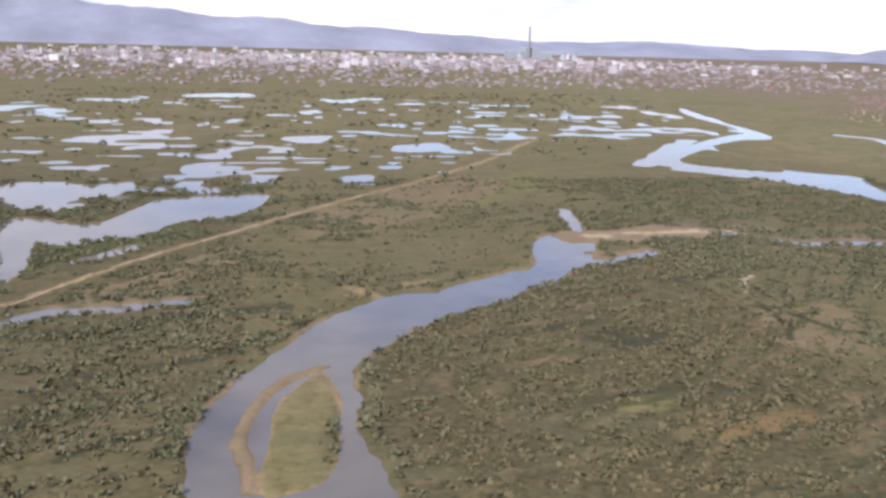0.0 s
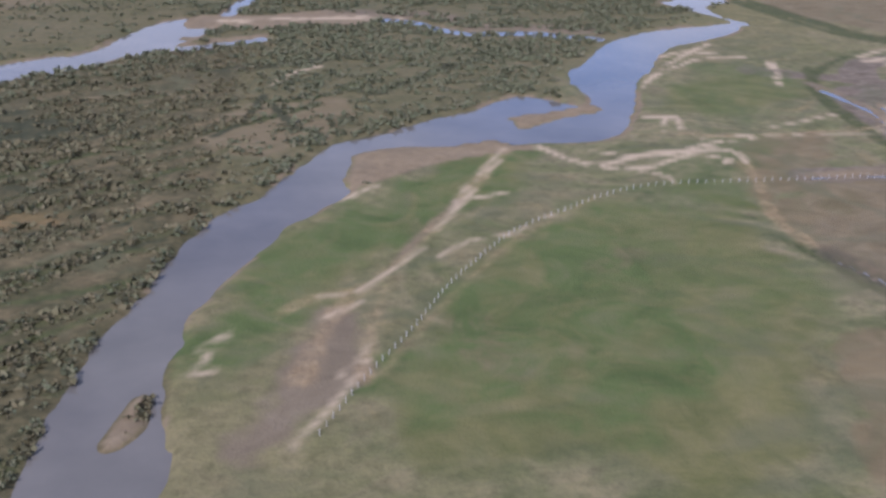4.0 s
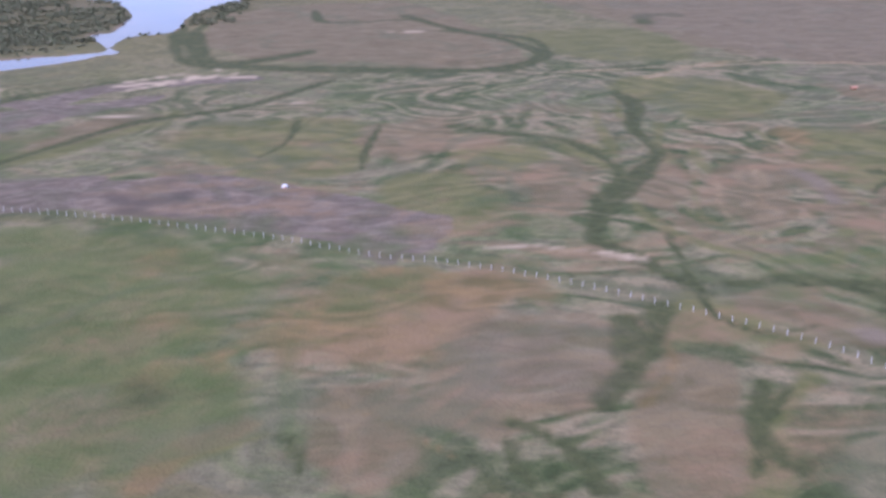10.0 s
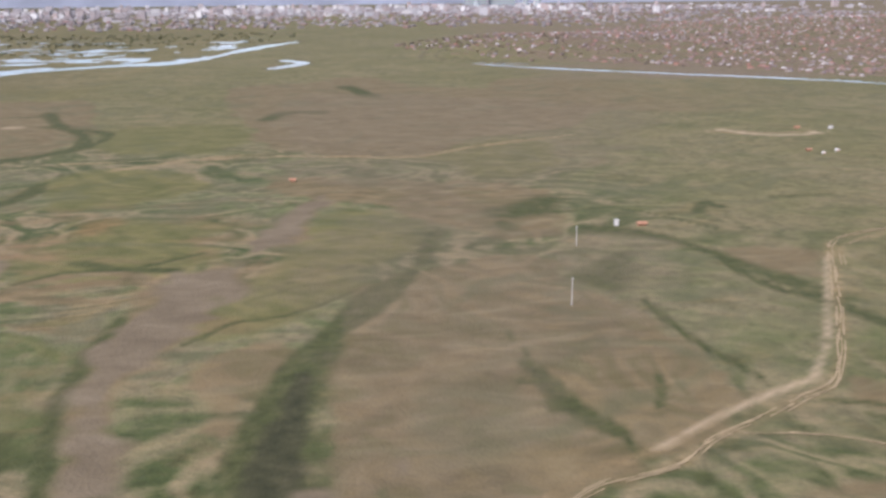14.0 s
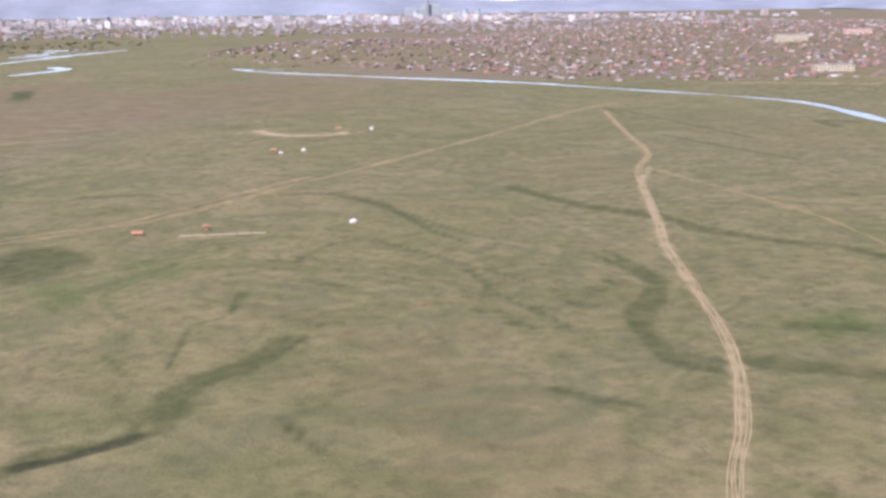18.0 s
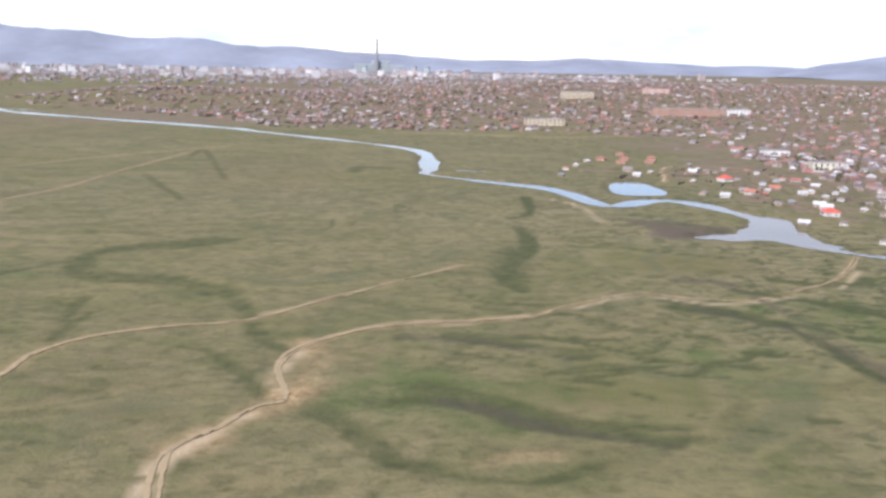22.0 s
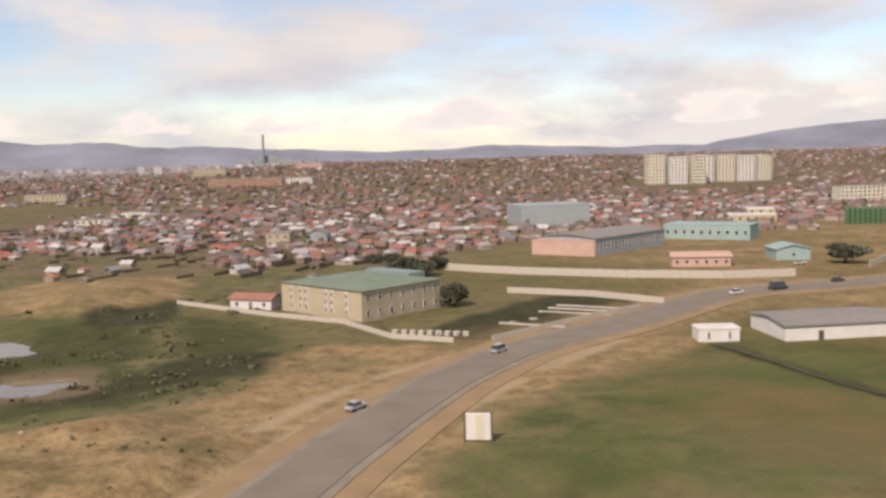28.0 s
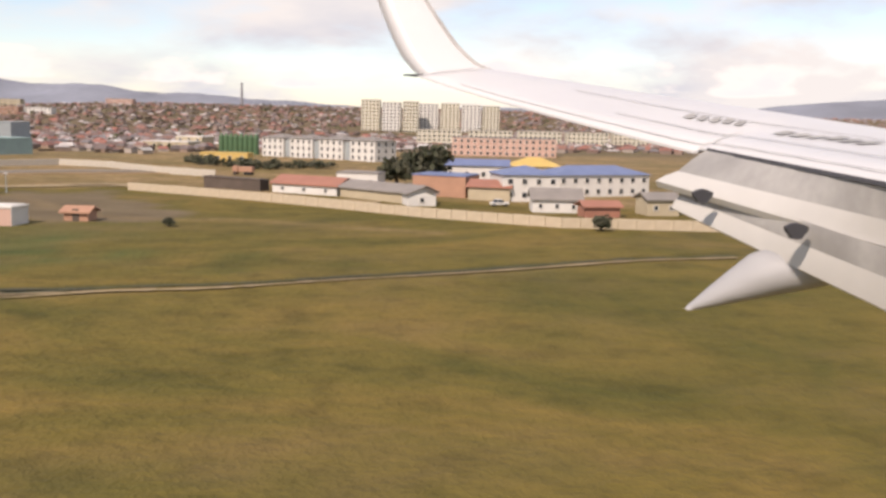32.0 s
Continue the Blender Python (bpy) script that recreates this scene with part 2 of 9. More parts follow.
    where.operation = "MULTIPLY"
    ls.new(lively, where.inputs[0])
    ls.new(ramp(ns, ls, noise_of(ns, ls, 0.02, 3, 0.5, (1, 1, 1), swirl=0.5), [(0.40, (0.12, 0.12, 0.12)), (0.58, (0.95, 0.95, 0.95))]), where.inputs[1])
    base = mixc(ns, ls, where.outputs[0], base, scroll)
    olive = ramp(ns, ls, mid, [(0.3, (0.032, 0.032, 0.013)), (0.48, (0.062, 0.053, 0.025)), (0.72, (0.112, 0.087, 0.046))])
    dabs = noise_of(ns, ls, 0.62, 4, 0.6, (1.0, 1.25, 1.0))
    bushy = ramp(ns, ls, dabs, [(0.36, (0.044, 0.041, 0.017)), (0.47, (0.070, 0.060, 0.026)), (0.60, (0.100, 0.081, 0.036)), (0.74, (0.128, 0.100, 0.048))])
    olive = mixc(ns, ls, 0.65, olive, bushy)
    base = mixc(ns, ls, scrub, base, olive)
    speck = ramp(ns, ls, fine, [(0.32, (0.45, 0.48, 0.42)), (0.5, (1, 1, 1)), (0.72, (1.22, 1.18, 1.12))])
    mul = ns.new("ShaderNodeMix")
    mul.data_type, mul.blend_type = "RGBA", "MULTIPLY"
    mul.inputs[0].default_value = 0.52
    ls.new(base, mul.inputs[6])
    ls.new(speck, mul.inputs[7])
    base = mul.outputs[2]
    grain = ns.new("ShaderNodeMix")
    grain.data_type, grain.blend_type = "RGBA", "MULTIPLY"
    grain.inputs[0].default_value = 0.30
    ls.new(base, grain.inputs[6])
    ls.new(ramp(ns, ls, noise_of(ns, ls, 1.1, 4, 0.7, (1.0, 1.5, 1.0)), [(0.32, (0.50, 0.52, 0.46)), (0.5, (1.02, 1.02, 1.0)), (0.70, (1.30, 1.24, 1.16))]), grain.inputs[7])
    base = grain.outputs[2]
    blot = ramp(ns, ls, noise_of(ns, ls, 0.17, 5, 0.7, (1.0, 1.35, 1.0), swirl=0.8), [(0.56, (0, 0, 0)), (0.66, (0.45, 0.45, 0.45))])
    zone = mixc(ns, ls, warm, ramp(ns, ls, noise_of(ns, ls, 0.018, 3, 0.5), [(0.38, (0, 0, 0)), (0.55, (1, 1, 1))]), (0.0, 0.0, 0.0))
    both = ns.new("ShaderNodeMath")
    both.operation = "MULTIPLY"
    ls.new(blot, both.inputs[0])
    ls.new(zone, both.inputs[1])
    base = mixc(ns, ls, both.outputs[0], base, (0.066, 0.068, 0.033))
    streak = noise_of(ns, ls, 0.10, 6, 0.66, (1.0, 1.7, 1.0), swirl=0.9)
    verdc = ramp(ns, ls, streak, [(0.30, (0.080, 0.081, 0.026)), (0.5, (0.112, 0.102, 0.038)), (0.72, (0.142, 0.119, 0.053))])
    base = mixc(ns, ls, torn(sep4.outputs[2], 0.1, 0.95, 0.7), base, verdc)
    fawnc = ramp(ns, ls, streak, [(0.30, (0.102, 0.078, 0.037)), (0.44, (0.128, 0.097, 0.048)), (0.56, (0.142, 0.109, 0.056)), (0.70, (0.164, 0.129, 0.069))])
    base = mixc(ns, ls, torn(sep4.outputs[0], 0.2, 0.8, 0.8), base, fawnc)
    rustyc = ramp(ns, ls, streak, [(0.3, (0.118, 0.086, 0.034)), (0.7, (0.182, 0.118, 0.050))])
    base = mixc(ns, ls, torn(cov3.outputs["Alpha"], 0.25, 1.15, 0.9), base, rustyc)
    soilc = ramp(ns, ls, noise_of(ns, ls, 0.24, 6, 0.62, (1.0, 1.4, 1.0), swirl=0.6), [(0.34, (0.098, 0.075, 0.049)), (0.48, (0.124, 0.095, 0.064)), (0.66, (0.164, 0.128, 0.088))])
    base = mixc(ns, ls, torn(sep4.outputs[1], 0.25, 0.7, 0.9), base, soilc)
    relief = ns.new("ShaderNodeMix")
    relief.data_type, relief.blend_type = "RGBA", "MULTIPLY"
    ls.new(lively, relief.inputs[0])
    ls.new(base, relief.inputs[6])
    ls.new(ramp(ns, ls, broken.outputs[0], [(0.26, (0.76, 0.83, 0.70)), (0.50, (1, 1, 1)), (0.74, (1.18, 1.14, 1.07))]), relief.inputs[7])
    base = relief.outputs[2]
    mottle = ramp(ns, ls, noise_of(ns, ls, 0.13, 6, 0.7, (1.0, 1.6, 1.0), swirl=1.2), [(0.36, (0.074, 0.074, 0.030)), (0.47, (0.132, 0.114, 0.052)), (0.56, (0.168, 0.136, 0.070)), (0.68, (0.196, 0.158, 0.090))])
    east = ns.new("ShaderNodeMath")
    east.operation = "MULTIPLY"
    ls.new(sep3.outputs[2], east.inputs[0])
    east.inputs[1].default_value = 0.5
    base = mixc(ns, ls, east.outputs[0], base, mottle)
    rustn = ramp(ns, ls, noise_of(ns, ls, 0.05, 5, 0.65, (1.0, 1.5, 1.0)), [(0.50, (0, 0, 0)), (0.66, (0.8, 0.8, 0.8))])
    base = mixc(ns, ls, mixc(ns, ls, cov2.outputs["Alpha"], (0.0, 0.0, 0.0), rustn), base, (0.190, 0.122, 0.062))
    scar = ramp(ns, ls, noise_of(ns, ls, 0.014, 4, 0.5, (1.0, 1.3, 1.0), swirl=1.4), [(0.465, (0, 0, 0)), (0.488, (0.5, 0.5, 0.5)), (0.507, (0.5, 0.5, 0.5)), (0.535, (0, 0, 0))])
    scarred = ns.new("ShaderNodeMath")
    scarred.operation = "MULTIPLY"
    ls.new(mixc(ns, ls, warm, scar, (0.0, 0.0, 0.0)), scarred.inputs[0])
    ls.new(ramp(ns, ls, noise_of(ns, ls, 0.04, 3, 0.5), [(0.42, (0, 0, 0)), (0.54, (1, 1, 1))]), scarred.inputs[1])
    base = mixc(ns, ls, scarred.outputs[0], base, (0.088, 0.088, 0.042))
    meadc = ramp(ns, ls, mid, [(0.28, (0.045, 0.062, 0.017)), (0.5, (0.072, 0.091, 0.026)), (0.75, (0.120, 0.108, 0.051))])
    tufted = ns.new("ShaderNodeMath")
    tufted.operation = "MULTIPLY"
    ls.new(meadow, tufted.inputs[0])
    ls.new(ramp(ns, ls, noise_of(ns, ls, 0.09, 6, 0.66, swirl=1.0), [(0.38, (0.25, 0.25, 0.25)), (0.56, (1, 1, 1))]), tufted.inputs[1])
    base = mixc(ns, ls, tufted.outputs[0], base, meadc)
    clumps = ns.new("ShaderNodeMath")
    clumps.operation = "MULTIPLY"
    ls.new(ramp(ns, ls, noise_of(ns, ls, 0.36, 5, 0.6, (1.0, 1.25, 1.0), swirl=0.8), [(0.515, (0, 0, 0)), (0.575, (0.75, 0.75, 0.75))]), clumps.inputs[0])
    ls.new(sep3.outputs[2], clumps.inputs[1])
    base = mixc(ns, ls, clumps.outputs[0], base, (0.038, 0.044, 0.015))
    worn = ns.new("ShaderNodeMath")
    worn.operation = "MULTIPLY"
    ls.new(ramp(ns, ls, noise_of(ns, ls, 0.22, 6, 0.62, (1.0, 1.4, 1.0), swirl=0.9), [(0.52, (0, 0, 0)), (0.60, (0.65, 0.65, 0.65))]), worn.inputs[0])
    ls.new(sep3.outputs[2], worn.inputs[1])
    base = mixc(ns, ls, worn.outputs[0], base, (0.172, 0.142, 0.072))
    lushc = ramp(ns, ls, fine, [(0.3, (0.036, 0.042, 0.014)), (0.7, (0.072, 0.074, 0.026))])
    patchy = ns.new("ShaderNodeMath")
    patchy.operation = "MULTIPLY"
    ls.new(torn(lush, 0.06, 0.80, 0.45), patchy.inputs[0])
    ls.new(ramp(ns, ls, noise_of(ns, ls, 0.16, 5, 0.65), [(0.34, (0.7, 0.7, 0.7)), (0.5, (1, 1, 1))]), patchy.inputs[1])
    base = mixc(ns, ls, patchy.outputs[0], base, lushc)
    darkc = ramp(ns, ls, fine, [(0.3, (0.026, 0.028, 0.012)), (0.7, (0.060, 0.056, 0.026))])
    base = mixc(ns, ls, torn(cov4.outputs["Alpha"], 0.1, 0.95, 0.8), base, darkc)
    barec = ramp(ns, ls, streak, [(0.3, (0.110, 0.084, 0.050)), (0.5, (0.140, 0.107, 0.064)), (0.7, (0.168, 0.130, 0.081))])
    base = mixc(ns, ls, torn(bare, 0.1, 0.9, 0.6), base, barec)
    sandc = ramp(ns, ls, fine, [(0.28, (0.158, 0.106, 0.052)), (0.48, (0.252, 0.172, 0.084)), (0.72, (0.35, 0.248, 0.128))])
    grit = ns.new("ShaderNodeMix")
    grit.data_type, grit.blend_type = "RGBA", "MULTIPLY"
    grit.inputs[0].default_value = 0.75
    ls.new(sandc, grit.inputs[6])
    ls.new(ramp(ns, ls, noise_of(ns, ls, 1.3, 6, 0.75), [(0.34, (0.42, 0.42, 0.42)), (0.5, (1, 1, 1)), (0.7, (1.2, 1.2, 1.2))]), grit.inputs[7])
    sandc = grit.outputs[2]
    sparse = ns.new("ShaderNodeMath")
    sparse.operation = "MULTIPLY"
    ls.new(sand, sparse.inputs[0])
    ls.new(ramp(ns, ls, noise_of(ns, ls, 0.11, 6, 0.68), [(0.36, (0.35, 0.35, 0.35)), (0.52, (1, 1, 1))]), sparse.inputs[1])
    base = mixc(ns, ls, sparse.outputs[0], base, sandc)
    base = mixc(ns, ls, cov.outputs["Alpha"], base, (0.345, 0.262, 0.160))
    base = mixc(ns, ls, mud, base, (0.056, 0.046, 0.032))
    ls.new(base, b.inputs["Base Color"])
    b.inputs["Roughness"].default_value = 0.95
    b.inputs["Specular IOR Level"].default_value = 0.15
    h = ns.new("ShaderNodeMath")
    h.operation = "ADD"
    ls.new(fine, h.inputs[0])
    ls.new(tuft, h.inputs[1])
    bump_of(ns, ls, b, h.outputs[0], 0.5, 0.35)
    return m


def water_material():
    m, ns, ls, b = nodes_of("river_water")
    n = noise_of(ns, ls, 0.05, 5)
    ls.new(ramp(ns, ls, n, [(0.3, (0.088, 0.080, 0.066)), (0.7, (0.135, 0.120, 0.098))]), b.inputs["Base Color"])
    b.inputs["Roughness"].default_value = 0.08
    b.inputs["IOR"].default_value = 1.33
    bump_of(ns, ls, b, noise_of(ns, ls, 1.3, 4), 0.2, 0.08)
    return m


M_GROUND, M_WATER = ground_material(), water_material()
M_LEAF = by_random("willow_leaves", [(0.082, 0.090, 0.038), (0.096, 0.100, 0.044), (0.114, 0.108, 0.050), (0.088, 0.094, 0.040), (0.122, 0.108, 0.054)], 0.9, True, (0.090, 0.084, 0.042))
M_SCRUB = by_random("scrub_leaves", [(0.092, 0.082, 0.034), (0.108, 0.092, 0.038), (0.122, 0.098, 0.044), (0.084, 0.078, 0.031), (0.114, 0.092, 0.040)], 0.9, True, (0.090, 0.076, 0.034))
M_POST = plain("whitewashed_concrete", (0.40, 0.37, 0.32))
# The blue-grey of distance haze is put into the hills' base colour.
M_HILL = plain("haze_blue_hillside", (0.225, 0.24, 0.28), 0.95, 0, 0.35, 0.004, 0.5)
M_ASPHALT = plain("worn_asphalt", (0.195, 0.162, 0.120), 0.85, 0, 0.2, 0.25, 0.01)
M_CONCRETE = plain("pale_concrete", (0.50, 0.45, 0.37), 0.85)
M_ROOFS = by_random("tin_roofs", [(0.31, 0.110, 0.074), (0.13, 0.080, 0.068), (0.22, 0.12, 0.09), (0.20, 0.165, 0.155), (0.52, 0.49, 0.46), (0.11, 0.088, 0.08), (0.21, 0.086, 0.065), (0.15, 0.15, 0.155), (0.24, 0.15, 0.11), (0.36, 0.33, 0.31), (0.13, 0.10, 0.09), (0.30, 0.118, 0.08), (0.14, 0.10, 0.085), (0.26, 0.22, 0.20), (0.21, 0.11, 0.085)], 0.7, True, (0.15, 0.11, 0.095))
M_WALLS = by_random("plank_and_plaster", [(0.20, 0.14, 0.11), (0.34, 0.28, 0.24), (0.24, 0.165, 0.12), (0.40, 0.34, 0.29), (0.16, 0.12, 0.095), (0.28, 0.195, 0.15), (0.22, 0.15, 0.12)], 0.85, True)
M_SUBURB = by_random("suburb_roofs", [(0.22, 0.17, 0.15), (0.30, 0.26, 0.24), (0.16, 0.13, 0.12), (0.26, 0.15, 0.12), (0.34, 0.32, 0.30), (0.20, 0.18, 0.17)], 0.8, True)
M_BLOCK = by_random("city_plaster", [(0.60, 0.57, 0.55), (0.40, 0.36, 0.35), (0.34, 0.29, 0.28), (0.74, 0.71, 0.68), (0.46, 0.37, 0.34), (0.30, 0.26, 0.26), (0.50, 0.48, 0.48), (0.38, 0.32, 0.30)], 0.8, True)


# ---- mesh tools ----
def part(name, bm, material, parent=None, label=""):
    me = bpy.data.meshes.new(name)
    bm.to_mesh(me)
    bm.free()
    for mat in (material if isinstance(material, (list, tuple)) else [material]):
        me.materials.append(mat)
    ob = new(name, me)
    if parent is not None:
        ob.parent = parent
    if label:
        ob["label"] = label
    return ob


def box(bm, x0, x1, y0, y1, z0, z1, bevel=0.0, mi=0):
    vs = [bm.verts.new((x, y, z)) for x in (x0, x1) for y in (y0, y1) for z in (z0, z1)]
    made = [bm.faces.new([vs[i] for i in q]) for q in ((0, 1, 3, 2), (4, 6, 7, 5), (0, 4, 5, 1), (2, 3, 7, 6), (0, 2, 6, 4), (1, 5, 7, 3))]
    for fc in made:
        fc.material_index = mi
    if bevel > 0:
        bmesh.ops.bevel(bm, geom=list({e for fc in made for e in fc.edges}), offset=bevel, segments=1, affect="EDGES")
    return made


def boxed(x0, x1, y0, y1, z0, z1, bevel=0.0):
    bm = bmesh.new()
    box(bm, x0, x1, y0, y1, z0, z1, bevel)
    return bm


def prism(bm, ring, z0, z1, mi=0):
    lo = [bm.verts.new((x, y, z0)) for x, y in ring]
    hi = [bm.verts.new((x, y, z1)) for x, y in ring]
    n = len(ring)
    fs = [bm.faces.new((lo[i], lo[(i + 1) % n], hi[(i + 1) % n], hi[i])) for i in range(n)] + [bm.faces.new(hi), bm.faces.new(lo[::-1])]
    for fc in fs:
        fc.material_index = mi


def tube(bm, r0, r1, z0, z1, n=16, cx=0, cy=0):
    lo = [bm.verts.new((cx + r0 * math.cos(a), cy + r0 * math.sin(a), z0)) for a in [2 * math.pi * i / n for i in range(n)]]
    hi = [bm.verts.new((cx + r1 * math.cos(a), cy + r1 * math.sin(a), z1)) for a in [2 * math.pi * i / n for i in range(n)]]
    for i in range(n):
        bm.faces.new((lo[i], lo[(i + 1) % n], hi[(i + 1) % n], hi[i]))
    bm.faces.new(hi)
    bm.faces.new(lo[::-1])


def gable(bm, w, d, h, rise, over=0.25, thick=0.12):
    """A pitched roof over a w x d house with its ridge along x."""
    w2, d2 = w / 2 + over, d / 2 + over
    sec = [(-d2, h - 0.08), (0, h + rise), (d2, h - 0.08), (d2, h - 0.08 + thick), (0, h + rise + thick), (-d2, h - 0.08 + thick)]
    a = [bm.verts.new((-w2, y, z)) for y, z in sec]
    b = [bm.verts.new((w2, y, z)) for y, z in sec]
    n = len(sec)
    for i in range(n):
        bm.faces.new((a[i], a[(i + 1) % n], b[(i + 1) % n], b[i]))
    bm.faces.new(a[::-1])
    bm.faces.new(b)


def hipped(bm, w, d, h, rise, over=0.25):
    w2, d2, r = w / 2 + over, d / 2 + over, max(0.05, w / 2 - d / 2)
    lo = [bm.verts.new(p) for p in ((-w2, -d2, h), (w2, -d2, h), (w2, d2, h), (-w2, d2, h))]
    hi = [bm.verts.new((-r, 0, h + rise)), bm.verts.new((r, 0, h + rise))]
    bm.faces.new((lo[0], lo[1], hi[1], hi[0]))
    bm.faces.new((lo[2], lo[3], hi[0], hi[1]))
    bm.faces.new((lo[1], lo[2], hi[1]))
    bm.faces.new((lo[3], lo[0], hi[0]))
    bm.faces.new(lo[::-1])


# ---- the ground: one sheet with rivers cut into it ----
def lattice(seed, n=257):
    return np.random.RandomState(seed).rand(n, n).astype(np.float32)


LAT = [lattice(s) for s in (3, 5, 7, 11)]


def vnoise(x, y, k=0):
    """Smooth value noise in 0..1 with cells of size one."""
    g = LAT[k]
    xi, yi = np.floor(x).astype(int), np.floor(y).astype(int)
    fx, fy = x - xi, y - yi
    fx, fy = fx * fx * (3 - 2 * fx), fy * fy * (3 - 2 * fy)
    xi, yi = xi % 256, yi % 256
    return (g[xi, yi] * (1 - fx) + g[xi + 1, yi] * fx) * (1 - fy) + (g[xi, yi + 1] * (1 - fx) + g[xi + 1, yi + 1] * fx) * fy


def step(a, b, v):
    t = np.clip((v - a) / (b - a), 0, 1)
    return t * t * (3 - 2 * t)


def land(x, y):
    """Height of the land: flat flood plain, a low ridge under the town, gentle swells."""
    x, y = np.asarray(x, float), np.asarray(y, float)
    hill = 15.0 * step(330, 780, y) * step(760, 1080, x) * (1 - step(1000, 1500, y))
    hill = hill + 9.0 * step(620, 760, y) * (1 - step(820, 1100, y)) * step(540, 660, x) * (1 - step(700, 900, x))
    return hill


def spline(pts, n=6, closed=False):
    """Catmull-Rom curve through the points."""
    p = np.array(pts, float)
    q = np.vstack([p[-1], p, p[0], p[1]]) if closed else np.vstack([2 * p[0] - p[1], p, 2 * p[-1] - p[-2]])
    out = []
    for i in range(1, len(q) - 2):
        for s in np.linspace(0, 1, n, endpoint=False):
            a, b, c, d = q[i - 1], q[i], q[i + 1], q[i + 2]
            out.append(0.5 * (2 * b + (c - a) * s + (2 * a - 5 * b + 4 * c - d) * s * s + (3 * b - a - 3 * c + d) * s ** 3))
    if not closed:
        out.append(p[-1])
    return np.array(out)


def off_line(x, y, pts):
    best = np.full(x.shape, 1e9)
    for (ax, ay), (bx, by) in zip(pts[:-1], pts[1:]):
        dx, dy = bx - ax, by - ay
        t = np.clip(((x - ax) * dx + (y - ay) * dy) / (dx * dx + dy * dy + 1e-9), 0, 1)
        best = np.minimum(best, (x - ax - t * dx) ** 2 + (y - ay - t * dy) ** 2)
    return np.sqrt(best)


def inside(x, y, pts):
    odd = np.zeros(x.shape, bool)
    for (ax, ay), (bx, by) in zip(pts, np.roll(pts, -1, 0)):
        cross = ((ay > y) != (by > y)) & (x < (bx - ax) * (y - ay) / (by - ay + 1e-12) + ax)
        odd ^= cross
    return odd


cols = np.concatenate([-60 - np.geomspace(2, 4400, 60)[::-1], np.arange(-60, 1330, 1.15), 1330 + np.geomspace(2, 4400, 60)])
near_rows = np.arange(28, 78, 0.8)
far_rows = [78.0]
while far_rows[-1] < 4800:
    far_rows.append(far_rows[-1] * (1.0105 if far_rows[-1] < 680 else 1.02))
rows_y = np.concatenate([[-3000, -1500, -800, -400], np.arange(-200, 28, 7.0), near_rows, far_rows])
GX, GY = np.meshgrid(cols, rows_y)
SHAPE = GX.shape
gx, gy = GX.ravel(), GY.ravel()
layer = {k: np.zeros(gx.size, np.float32) for k in ("sand", "lush", "bare", "water", "isle", "ditch", "bar", "dun", "mead", "dune", "mud", "fawn", "soil", "verd", "rusty", "dark", "mound")}
ROW_OF, COL_OF = rows_y, cols
WATER_SHAPES = []


